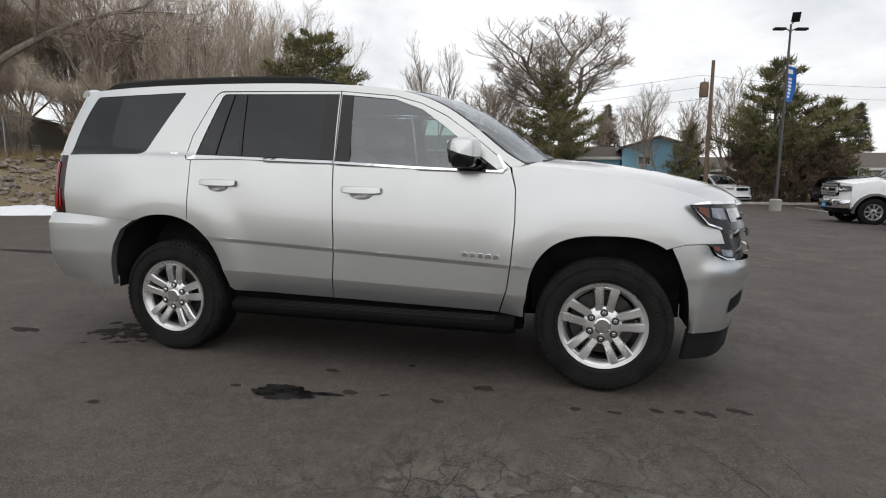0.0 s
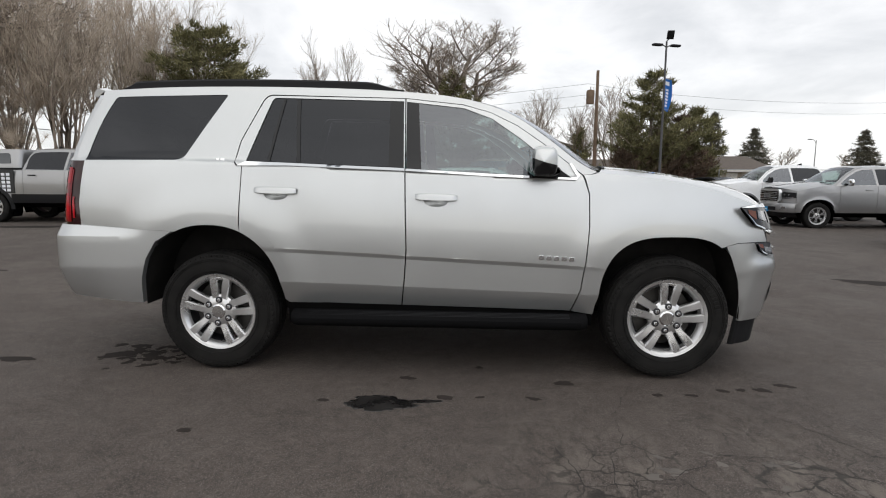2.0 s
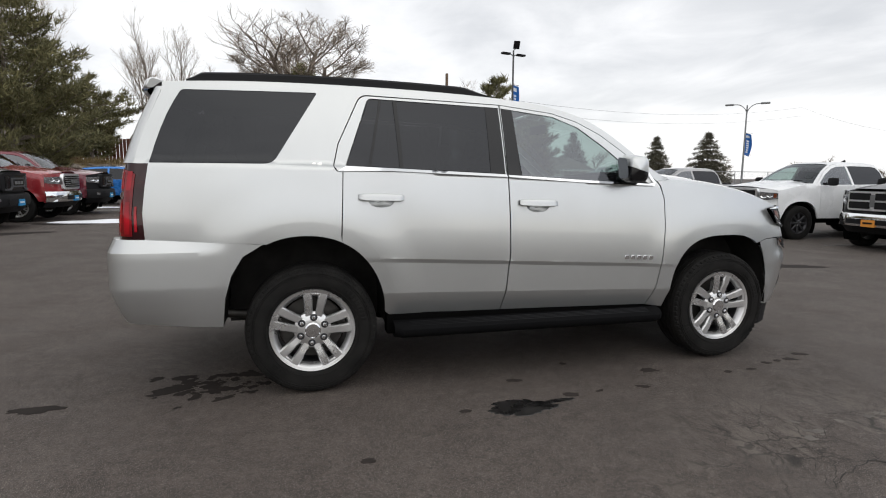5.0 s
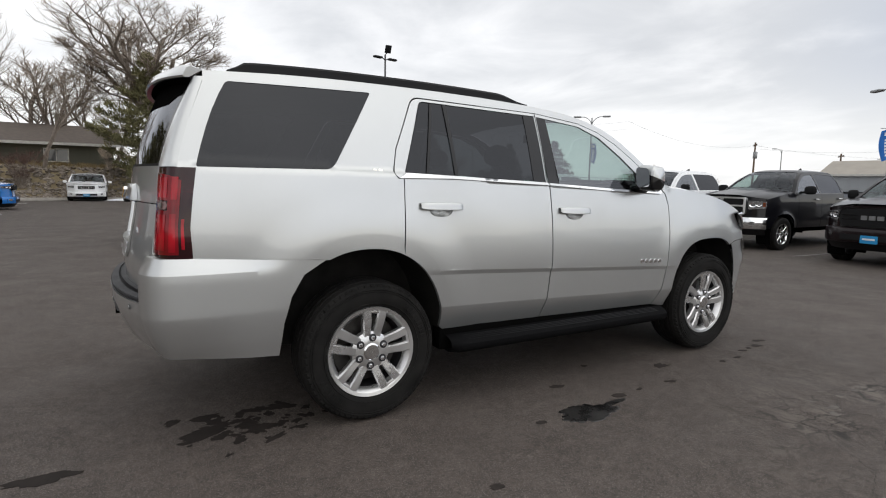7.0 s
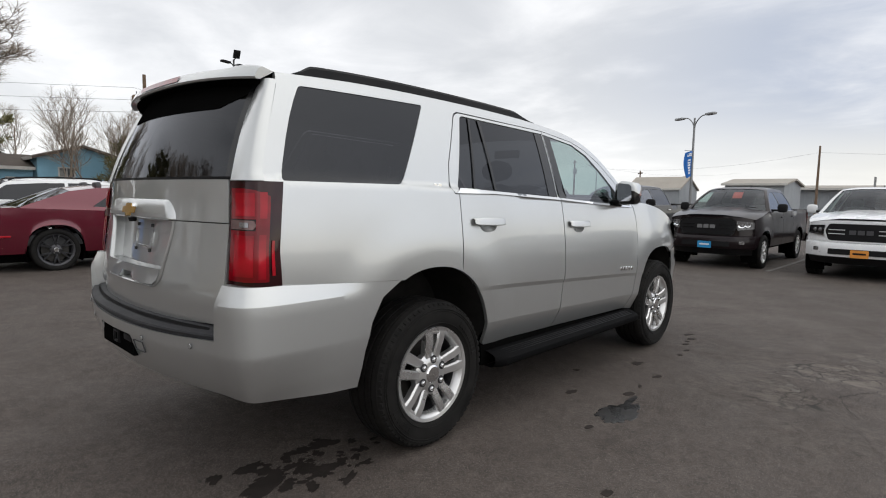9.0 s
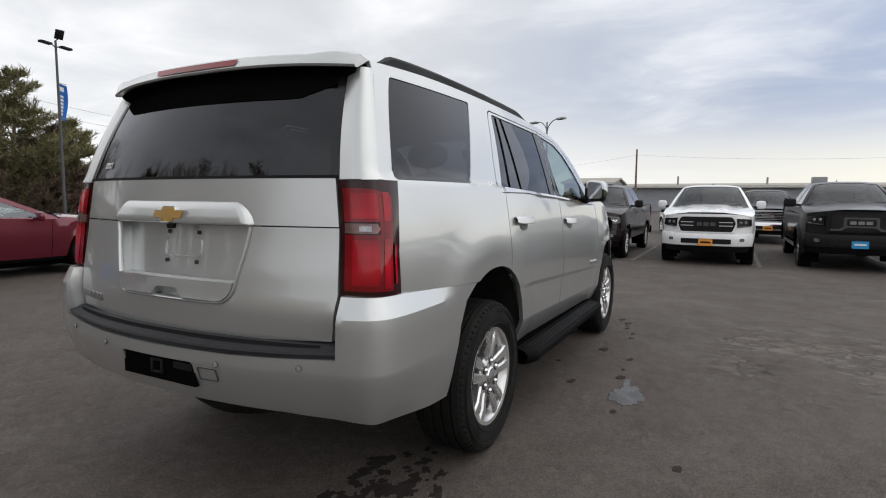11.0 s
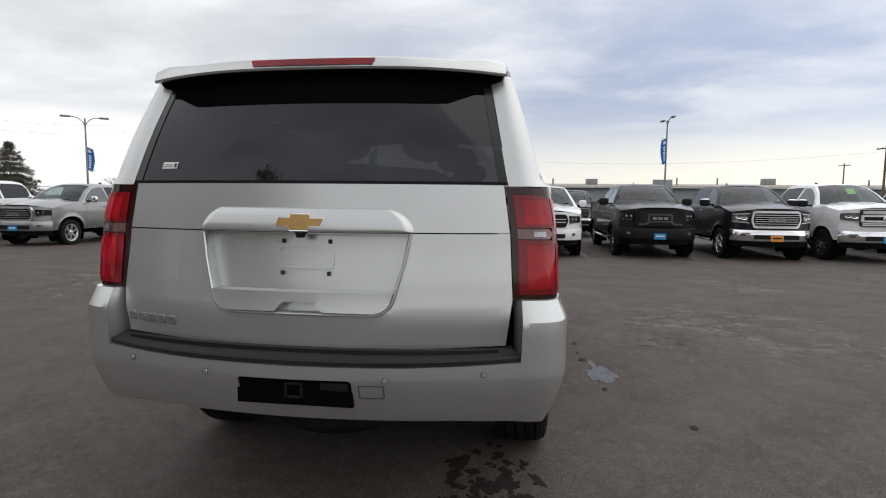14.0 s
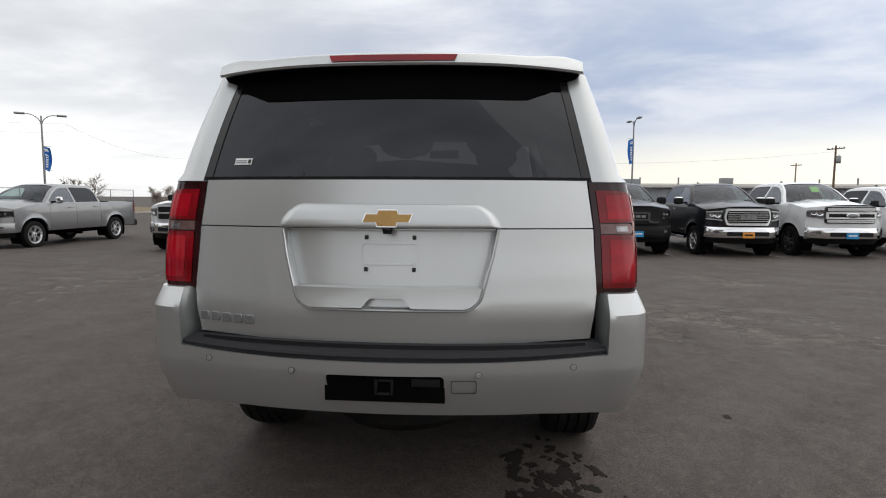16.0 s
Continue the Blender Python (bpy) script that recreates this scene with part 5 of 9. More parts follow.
for s in (-1, 1):
    def nose(u, v, z0=0.345, z1=None):
        p = along(NOSE, u)
        top = float(np.interp(p.x, [3.30, 3.38, 3.505, 3.537, 3.60, 3.88], [0.838, 0.858, 0.862, 0.806, 0.776, 0.74])) if z1 is None else z1
        z = z0 + (top - z0) * v
        x = max(p.x, float(np.interp(z, [0.33, 0.366, 0.607, 0.758, 0.838, 0.862], [3.436, 3.433, 3.404, 3.345, 3.306, 3.30])))
        y = p.y if x == p.x else float(np.interp(x, [q[0] for q in NOSE], [q[1] for q in NOSE]))
        ins = nose_in(z) * sstep((x - 3.40) / 0.14)
        k = sstep((x - 3.36) / 0.16)
        return (x + ins, s * (k * (y + ins * 0.5 * (x < 3.8)) + (1 - k) * side_y(x, z)), z)
    fb = part("front_bumper", grid(lambda u, v: nose(u, v), 56, 31), SILVER, suv)
    part("air_dam", grid(lambda u, v: (lambda p: (p[0] - 0.012 - 0.03 * (1 - v), p[1] * 0.985, 0.182 + 0.185 * v))(nose(0.06 + 0.94 * u, 0.0)), 30, 5), MATT_BLACK, fb, "black plastic air dam")
    part("fog_slot", grid(lambda u, v: (lambda p: (p[0] + 0.004, p[1] + s * 0.004, p[2]))(nose(nose_t(3.665) + 0.16 * u, 0, 0.455 + 0.085 * v + 0.035 * u)), 8, 4), MATT_BLACK, fb)
    core = part("grille_backing", grid(lambda u, v: (lambda p: (p.x - 0.020 - 0.075 * v, s * (p.y - 0.016), 0.74 + 0.35 * v))(along(NOSE, nose_t(3.575) + (1 - nose_t(3.575)) * u)), 24, 10), GLOSS_BLACK, suv)

    def lamp_pt(x, v, off=0.0):
        p = along(NOSE, nose_t(x))
        lo = float(np.interp(x, [3.391, 3.405, 3.481, 3.554, 3.60, 3.80], [1.074, 1.058, 0.975, 0.954, 0.940, 0.945]))
        hi = float(np.interp(x, [3.391, 3.50, 3.80], [1.086, 1.090, 1.084]))
        back = 0.075 * sstep((x - 3.46) / 0.22) * (0.45 + 0.55 * v)
        return (p.x + off - 0.014 * v - back, s * (p.y + off - 0.012 * v), lo + (hi - lo) * v)
    hl = part("headlamp", grid(lambda u, v: lamp_pt(3.391 + 0.41 * u, v, 0.002), 26, 9), GLOSS_BLACK, suv, "dark headlamp with a clear projector and amber marker")
    part("amber_marker", grid(lambda u, v: lamp_pt(3.432 + 0.062 * u, 0.36 + 0.44 * v, 0.005), 6, 4), AMBER, hl)
    part("headlamp_reflector", grid(lambda u, v: lamp_pt(3.515 + 0.13 * u, 0.42 + 0.42 * v, 0.005), 8, 5), CLEAR_LENS, hl)
    part("headlamp_reflector", grid(lambda u, v: lamp_pt(3.67 + 0.10 * u, 0.30 + 0.52 * v, 0.005), 8, 5), CLEAR_LENS, hl)
    part("chrome_brow", grid(lambda u, v: lamp_pt(3.391 + 0.41 * u, 1.0 + 0.13 * v, 0.008 - 0.004 * v), 26, 3), CHROME, hl)
    part("chrome_lower_edge", grid(lambda u, v: lamp_pt(3.395 + 0.185 * u, 0.0 + 0.08 * v, 0.007), 18, 3), CHROME, hl)

    def low_pt(x, v, off=0.004):
        p = along(NOSE, nose_t(x))
        lo = float(np.interp(x, [3.508, 3.537, 3.60, 3.66], [0.856, 0.808, 0.779, 0.775]))
        return (p.x + off - 0.020 * v, s * (p.y + off - 0.006 * v), lo + (0.862 - lo) * v)
    pocket = part("lower_lamp", grid(lambda u, v: low_pt(3.508 + 0.14 * u, v), 12, 4), GLOSS_BLACK, hl)
    part("lower_marker", grid(lambda u, v: low_pt(3.528 + 0.040 * u, 0.45 + 0.40 * v, 0.007), 5, 4), AMBER, hl)
    part("lower_clear_lens", grid(lambda u, v: low_pt(3.575 + 0.065 * u, 0.20 + 0.45 * v, 0.007), 6, 4), CLEAR_LENS, hl)
    part("marker_edge", grid(lambda u, v: low_pt(3.508 + 0.14 * u, -0.04 + 0.12 * v, 0.008), 12, 3), CHROME, hl)
for k, z in enumerate((0.80, 0.90, 1.00)):
    part("grille_bar", tube([(along(NOSE, t).x + 0.012 - 0.20 * (z - 0.74), sgn * along(NOSE, t).y, z) for sgn, ts in ((-1, (0.60, 0.72, 0.85, 1.0)), (1, (0.9, 0.75, 0.60))) for t in ts], 0.018 if k == 1 else 0.010, 6), CHROME if k != 2 else GLOSS_BLACK, suv)

# ---- below the doors, wheel wells and underside ----
for s in (-1, 1):
    def board(u, v):
        prof = [(0.880, 0.392), (0.955, 0.388), (1.015, 0.374), (1.036, 0.358), (1.038, 0.335), (1.024, 0.312), (0.99, 0.296), (0.90, 0.300)]
        y, z = prof[round(v * 7)]
        e = min(1.0, sstep(u / 0.02), sstep((1 - u) / 0.03))
        return (0.500 + 1.935 * u, s * (0.86 + (y - 0.86) * (0.70 + 0.30 * e)), z - 0.004 * (u - 0.5))
    bd = part("running_board", grid(board, 40, 8), BOARD_BLACK, suv, "black ribbed running board")
    for k in range(4):
        part("tread_strip", box(0.60, 2.32, min(s * (0.945 + 0.018 * k), s * (0.953 + 0.018 * k)), max(s * (0.945 + 0.018 * k), s * (0.953 + 0.018 * k)), 0.374 - 0.004 * k, 0.391 - 0.0042 * k, 0.002, 1), MATT_BLACK, bd)
    part("sill", box(0.46, 2.48, min(s * 0.80, s * 0.905), max(s * 0.80, s * 0.905), 0.30, 0.455, 0.02), UNDERBODY, suv)
    for cx, cz, rx, rz, n in (ra, fa):
        bow = [(cx + rx + 0.012, 0.36)] + superarch(cx, cz, rx + 0.012, rz + 0.012, n, 0.5, 179.5, 30) + [(cx - rx - 0.012, 0.40)]
        part("wheel_well", grid(lambda u, v: (lambda q: (q[0], s * (min(0.945, side_y(q[0], q[1]) - 0.02) * (1 - v) + 0.52 * v if 0.5 < q[1] else 0.885 - 0.365 * v), q[1]))(bow[round(u * 32)]), 33, 4), LINER, suv)
        part("well_back", box(cx - rx, cx + rx, min(s * 0.50, s * 0.56), max(s * 0.50, s * 0.56), 0.36, cz + rz), LINER, suv)
part("underbody", join(box(0.45, 3.35, -0.50, 0.50, 0.30, 0.52, 0.03), box(-1.0, 0.5, -0.50, 0.50, 0.44, 0.56, 0.03), box(0.50, 2.42, -0.82, 0.82, 0.36, 0.50, 0.02), box(-0.95, -0.50, -0.60, 0.60, 0.50, 0.60, 0.03)), UNDERBODY, suv)
part("rear_axle", join(tube([(0, -0.80, 0.37), (0, 0.80, 0.37)], 0.045, 10), moved(lathe([(0.001, -0.12), (0.10, -0.08), (0.14, 0), (0.10, 0.08), (0.001, 0.12)], 16, "x"), pose(0, 0, 0.36))), UNDERBODY, suv)
part("exhaust", tube([(-0.40, -0.55, 0.40), (-0.70, -0.58, 0.44), (-0.88, -0.60, 0.445)], 0.032, 10), ROTOR, suv)
part("spare_wheel", moved(lathe([(0.10, -0.09), (0.30, -0.10), (0.36, -0.05), (0.36, 0.05), (0.30, 0.09), (0.10, 0.06)], 28, "z"), pose(-0.62, 0, 0.42)), RUBBER, suv)
add_wheels(suv, [(0, -0.835), (0, 0.835), (WB, -0.835), (WB, 0.835)], 0.372, "suv", 0.396, 0.250, 0.270, "split", ALLOY, fine=True, turn=5)

# ---- mirrors ----
for s in (-1, 1):
    def shell(u, v):
        """Mirror housing: sections of a rounded box, lower and slimmer towards the outer end."""
        t = v
        y = 0.930 + 0.180 * t
        end = (1 - max(0.0, (t - 0.80) / 0.20) ** 2.2) ** 0.5 if t > 0.80 else (0.72 + 0.28 * sstep(t / 0.25))
        a = 2 * math.pi * u
        c, d = math.cos(a), math.sin(a)
        hx, hz = 0.096 * (1 - 0.16 * t) * end, 0.096 * (1 - 0.14 * t) * end
        x = 2.125 - 0.015 * t + hx * math.copysign(abs(c) ** 0.5, c) * (1.0 if c > 0 else 0.75)
        return (x, s * y, 1.376 - 0.012 * t + hz * math.copysign(abs(d) ** 0.5, d))
    mir = part("door_mirror", grid(lambda u, v: shell(0.53 + 0.46 * u, v), 17, 12), GLOSS_BLACK, suv, "silver and black door mirror")
    part("mirror_cap", grid(lambda u, v: shell(-0.01 + 0.50 * u, 0.04 + 0.96 * v), 17, 12), SILVER, mir)
    part("mirror_rear", grid(lambda u, v: shell(0.49 + 0.05 * u, v), 5, 12), GLOSS_BLACK, mir)
    part("mirror_end", grid(lambda u, v: (lambda p: (2.075 + (p[0] - 2.075) * v, p[1], 1.37 + (p[2] - 1.37) * v))(shell(u, 0.0)), 24, 2), GLOSS_BLACK, mir)
    part("mirror_arm", grid(lambda u, v: (2.165 - 0.02 * v + 0.085 * math.cos(6.2832 * u), s * (0.875 + 0.13 * v), 1.300 + 0.015 * v + 0.034 * math.sin(6.2832 * u)), 14, 4), MATT_BLACK, mir)
    part("mirror_glass", sheet(fillet([(0.960, 1.305, 0.03), (1.078, 1.308, 0.03), (1.078, 1.435, 0.03), (0.960, 1.448, 0.03)]), lambda y, z: (2.040 - 0.02 * (y - 1.0) - 0.12 * (z - 1.37), s * y, z), 0.05), DARK_MIRROR, mir, "mirror glass")

# ---- cabin seen through the glass ----
part("cabin_floor", join(box(0.50, 2.42, -0.80, 0.80, 0.50, 0.58), box(-0.85, 0.52, -0.84, 0.84, 1.00, 1.03)), CABIN, suv)
part("dashboard", grid(lambda u, v: (lambda a: (2.22 + 0.24 * math.cos(a), 0.80 * (2 * u - 1), 1.02 + 0.24 * math.sin(a)))(1.2 + 3.4 * v), 9, 14), CABIN, suv)
part("screen_pod", box(1.98, 2.06, -0.16, 0.16, 1.08, 1.26, 0.02), GLOSS_BLACK, suv)
part("centre_console", box(1.25, 2.10, -0.15, 0.15, 0.58, 0.90, 0.05), CABIN, suv)
for s in (-1, 1):
    for nm, x0, x1, z0, z1 in (("front_door_trim", 1.28, 2.36, 0.58, 1.262), ("rear_door_trim", 0.30, 1.22, 1.02, 1.300), ("load_trim", -0.85, 0.20, 1.02, 1.345)):
        part(nm, box(x0, x1, min(s * 0.85, s * 0.88), max(s * 0.85, s * 0.88), z0, z1, 0.01), CABIN, suv)
part("headliner", grid(lambda u, v: (lambda p: (p[0], p[1] * 0.97, p[2] - 0.035))(span(-0.78 + 2.42 * u, 2 * v - 1, 0.045, 0.0)), 14, 9), HEADLINER, suv)


def seat(x, y, w, zb, rake, rows):
    def cushion(u, v):
        a = 2 * math.pi * u
        r = 0.5 + 0.5 * math.sin(math.pi * v) ** 0.3
        c, d = math.cos(a), math.sin(a)
        return (x + 0.27 * math.copysign(abs(c) ** 0.4, c) * r, y + w / 2 * math.copysign(abs(d) ** 0.4, d) * r, zb + 0.20 * (v - 0.5))
    st = part("seat", grid(cushion, 28, 9), CLOTH, suv, "grey upholstered seat")

    def back(u, v):
        a = 2 * math.pi * u
        t = v
        r = max(0.02, (math.sin(math.pi * min(1, max(0, t))) ** 0.18))
        c, d = math.cos(a), math.sin(a)
        return (x - 0.24 - rake * t + 0.075 * math.copysign(abs(c) ** 0.5, c) * r, y + (w / 2 * (1 - 0.12 * t)) * math.copysign(abs(d) ** 0.4, d) * r, zb + 0.02 + (0.60 if zb < 1 else 0.36) * t)
    part("backrest", grid(back, 28, 13), CLOTH, st)
    for k in range(rows):
        yo = (k - (rows - 1) / 2) * w / max(1, rows)
        part("headrest", moved(grid(lambda u, v: (0.05 * math.copysign(abs(math.cos(6.2832 * u)) ** 0.6, math.cos(6.2832 * u)) * math.sin(math.pi * v) ** 0.4, 0.125 * math.copysign(abs(math.sin(6.2832 * u)) ** 0.5, math.sin(6.2832 * u)) * math.sin(math.pi * v) ** 0.4, 0.16 * v), 20, 9), pose(x - 0.26 - rake * 1.1, y + yo, zb + (0.63 if zb < 1 else 0.38))), CLOTH, st)


seat(1.62, -0.43, 0.54, 0.80, 0.16, 1)
seat(1.62, 0.43, 0.54, 0.80, 0.16, 1)
seat(0.68, -0.43, 0.58, 0.84, 0.16, 1)
seat(0.68, 0.43, 0.58, 0.84, 0.16, 1)
seat(-0.25, 0.0, 1.20, 1.10, 0.10, 3)
wheel_ring = [(0.185 * math.cos(a), 0.185 * math.sin(a), 0) for a in [2 * math.pi * i / 28 for i in range(29)]]
part("steering_wheel", moved(join(tube(wheel_ring, 0.016, 8, False), tube([(-0.17, 0, 0), (0.17, 0, 0)], 0.016, 6), tube([(0, 0, 0), (0, -0.17, 0)], 0.016, 6), lathe([(0.001, 0.03), (0.07, 0.02), (0.075, -0.02), (0.03, -0.12)], 16, "z")), pose(1.92, 0.43, 1.12, 0, 0, 90) @ pose(0, 0, 0, 62, 0, 0) @ pose(0, 0, 0, 0, 0, 0)), MATT_BLACK, suv)
part("rear_view_mirror", box(1.86, 1.89, -0.13, 0.13, 1.66, 1.73, 0.012), MATT_BLACK, suv)

# ---- parked vehicles: built nose towards +x, rear axle at x = 0 ----
def vehicle(name, label, at, paint_mat, wb=3.67, fo=0.97, ro=1.24, hw=1.0, sill=0.50, belt=(1.36, 1.33), hood=(1.36, 1.20), roof=(), deck=None, seams=(0.64, 1.93, 3.06), R=0.41, rim=0.265, arch=0.50,
            wheel="mesh", rim_mat=None, face="bars", grille_mat=None, frame_mat=None, bumper_mat=None, lower_mat=None, flare_mat=None, plate=None, card=None, mirror_mat=None, dark_glass=True, category="pickup truck", steps=None, low=False, scoop=False, lamp=None, tow=False, quarter=None, group=""):
    root = thing(name, label, category, group, at=at)
    rim_mat, grille_mat, frame_mat, bumper_mat = rim_mat or ALLOY, grille_mat or GLOSS_BLACK, frame_mat or SATIN, bumper_mat or CHROME
    xf, xr = wb + fo, -ro
    rx, rz = [p[0] for p in roof], [p[1] for p in roof]
    cowl_x, back_x = rx[-1], rx[0]

    def belt_z(x):
        return float(np.interp(x, [back_x, cowl_x], belt))

    def hood_z(x):
        t = (x - cowl_x) / (xf - 0.25 - cowl_x)
        return hood[0] + (hood[1] - hood[0]) * min(1.0, max(0.0, t)) ** 1.4 - (0.0 if low else 0.05) * min(1.0, max(0.0, t)) ** 2

    def top(x):
        if x > cowl_x:
            return hood_z(x)
        if x < back_x and deck is not None:
            return float(np.interp(x, [xr, back_x], deck))
        return belt_z(x)

    def bottom(x):
        z = sill
        for cx in (0.0, wb):
            d = abs(x - cx)
            if d < arch:
                z = max(z, R * 0.98 + (arch * 1.02) * (1 - (d / arch) ** 2.5) ** (1 / 2.5))
        return z

    def Y(x, z):
        y = hw - 0.17 * max(0.0, z - 0.95) ** 2 - 0.35 * max(0.0, 0.72 - z) ** 1.6
        zb = belt_z(min(max(x, back_x), cowl_x))
        if z > zb and back_x - 0.4 < x < cowl_x + 0.3:
            y -= 0.02 * sstep((z - zb) / 0.03) + (0.24 if low else 0.31) * (z - zb)
        if x > wb + 0.2:
            y -= 0.17 * ((x - wb - 0.2) / max(0.3, fo - 0.3)) ** 2.0
        if x < -0.4:
            y -= 0.03 * ((-0.4 - x) / 0.8) ** 2
        for cx in (0.0, wb):
            q = math.hypot(x - cx, max(0.0, z - R * 0.98)) / arch
            if z > R * 0.5 and q < 1.3:
                y += 0.022 * (1 - sstep((q - 1.0) / 0.22))
        return y

    def panel(nm, xa, xb, mat=None, tp=None, bt=None, off=0.0):
        xs = list(np.linspace(xa, xb, max(3, int((xb - xa) / 0.045))))
        tp, bt = tp or top, bt or bottom
        for s in (-1, 1):
            n = len(xs)
            zs = 9

            def f(u, v):
                x = xs[round(u * (n - 1))]
                z0, z1 = bt(x), tp(x)
                z = z0 + (z1 - z0) * v
                return (x, s * (Y(x, z) + off), z)
            vf = grid(f, n, zs)
            rim_v = [(p[0], p[1] - s * 0.03, p[2]) for p in vf[0]]
            # turned-in edges
            k = len(vf[0])
            V = list(vf[0]) + rim_v
            F = list(vf[1])
            for i in range(n - 1):
                for j in (0, zs - 1):
                    a, b = i * zs + j, (i + 1) * zs + j
                    F.append((a, b, b + k, a + k))
            for j in range(zs - 1):
                for i in (0, n - 1):
                    a, b = i * zs + j, i * zs + j + 1
                    F.append((a, b, b + k, a + k))
            yield s, part(nm, (V, F), mat or paint_mat, root)

    g = 0.004
    names = [("bed_side" if deck is not None and category == "pickup truck" else "quarter_panel", xr + 0.10, seams[0] - g)]
    names += [("rear_door", seams[0] + g, seams[1] - g)] if len(seams) == 3 else []
    names += [("front_door", seams[-2] + g, seams[-1] - g), ("front_fender", seams[-1] + g, xf - 0.33)]
    for nm, xa, xb in names:
        for s, ob in panel(nm, xa, xb):
            if "door" in nm:
                hx, hz = xa + 0.16, belt_z(xa) - 0.14
                part("door_handle", box(hx, hx + 0.20, min(s * (Y(hx, hz) + 0.012), s * (Y(hx, hz) + 0.040)), max(s * (Y(hx, hz) + 0.012), s * (Y(hx, hz) + 0.040)), hz - 0.016, hz + 0.016, 0.008), bumper_mat if bumper_mat in (CHROME, MATT_BLACK) else paint_mat, ob)
    if lower_mat:
        for nm, xa, xb in (("lower_cladding", arch + 0.02, wb - arch - 0.02),):
            list(panel(nm, xa, xb, lower_mat, lambda x: 0.78, lambda x: sill - 0.02, 0.004))
    if flare_mat:
        for s in (-1, 1):
            for cx in (0.0, wb):
                V, F = grid(lambda u, v: (lambda a, r: (cx + r * math.cos(a), s * (Y(cx + r * math.cos(a), R * 0.98 + r * abs(math.sin(a))) + 0.035 * (1 - v) + 0.004), R * 0.98 + r * math.sin(a)))(math.pi * (1.06 * u - 0.03), arch * (1.0 + 0.14 * v)), 24, 4)
                part("fender_flare", (V, F), flare_mat, root)

    # greenhouse
    def edge_z(x):
        return float(np.interp(x, rx, rz))
    cs = list(np.linspace(back_x, cowl_x, 60))
    outline = [(x, belt_z(x) + 0.001) for x in cs] + [(x, max(belt_z(x) + 0.004, edge_z(x))) for x in reversed(cs)]
    holes = []
    cuts = [seams[0] + 0.03 if deck is not None and category == "pickup truck" else back_x + 0.12] + ([seams[0] + 0.0, seams[1]] if category != "pickup truck" and len(seams) == 3 else list(seams[1:2]) if len(seams) == 3 else [seams[0]]) + [cowl_x - 0.10]
    cuts = sorted(set(cuts))
    if quarter:
        cuts = [seams[0] + 0.26, cuts[-1]]
        holes.append(fillet(quarter, 0.0, 4))
    for a, b in zip(cuts[:-1], cuts[1:]):
        xs = list(np.linspace(a + 0.035, b - 0.035, 24))
        lo = [(x, belt_z(x) + 0.018) for x in xs if edge_z(x) - 0.075 > belt_z(x) + 0.06]
        hi = [(x, edge_z(x) - 0.075) for x in reversed(xs) if edge_z(x) - 0.075 > belt_z(x) + 0.06]
        if len(lo) > 3:
            holes.append(lo + hi)
    gl = PRIVACY if dark_glass else CLEAR
    for s in (-1, 1):
        pl = lambda x, z: (x, s * Y(x, z), z)
        part("cab_side", sheet(outline, pl, 0.09, holes, lambda x, z: (x, s * (Y(x, z) - 0.03), z)), paint_mat, root)
        for i, h in enumerate(holes):
            part("side_window", sheet(h, lambda x, z: (x, s * (Y(x, z) - 0.006), z), 0.12), gl if i < len(holes) - 1 else CLEAR, root)

    def span(x, s, crown, bulge=0.0):
        ze = edge_z(x)
        return (x + bulge * (1 - s * s), (Y(x, ze) - 0.003) * s, ze + crown * (1 - abs(s) ** (2.3 if low else 3.6)))
    zmax = max(rz)
    tops = [i for i, z in enumerate(rz) if z > zmax - 0.075]
    xa, xb = rx[tops[0]], rx[tops[-1]]
    part("roof", grid(lambda u, v: span(xa + (xb - xa) * u, 2 * v - 1, 0.05, 0.06 * sstep((u - 0.7) / 0.3)), 16, 15), paint_mat, root)
    part("windscreen", grid(lambda u, v: span(xb + (cowl_x + 0.02 - xb) * u, (2 * v - 1) * 0.985, 0.05 - 0.02 * u, 0.06 + 0.10 * u), 10, 15), SCREEN, root)
    for s in (-1, 1):
        part("screen_pillar", grid(lambda u, v: (lambda p: (p[0] + 0.010, p[1] + s * 0.004, p[2] + 0.008))(span(xb - 0.02 + (cowl_x + 0.02 - xb) * u, s * (0.915 + 0.085 * v), 0.05 - 0.02 * u, 0.06 + 0.10 * u)), 10, 4), paint_mat, root)
    part("roof_header", grid(lambda u, v: (lambda p: (p[0] + 0.004, p[1], p[2] + 0.008))(span(xb - 0.03 + (0.09 if low else 0.22) * u, 2 * v - 1, 0.05, 0.06 + 0.02 * u)), 6, 15), paint_mat, root)
    part("rear_window", grid(lambda u, v: span(back_x + (xa - back_x) * u, (2 * v - 1) * 0.985, 0.05 * u, -0.03), 8, 13), PRIVACY, root)
    part("bonnet", grid(lambda u, v: (lambda x, s: (x + (1 - s * s) * (0.16 + 0.08 * u) + 0.085 * u * (1 - abs(s) ** 3), (Y(x, hood_z(x)) - 0.002) * s, hood_z(x) + (0.060 - 0.02 * u + (0.0 if low else 0.05) * u * u) * (1 - abs(s) ** (4 if low else 3)) + (0.03 * sstep((0.55 - abs(s)) / 0.12) * (1 - 0.6 * u) if not low else 0.0)))(cowl_x + 0.005 + (xf - 0.335 - cowl_x) * u, 2 * v - 1), 18, 25), paint_mat, root)
    part("cowl", box(cowl_x + 0.02, cowl_x + 0.16, -hw * 0.80, hw * 0.80, hood[0] + 0.005, hood[0] + 0.035, 0.01), MATT_BLACK, root)
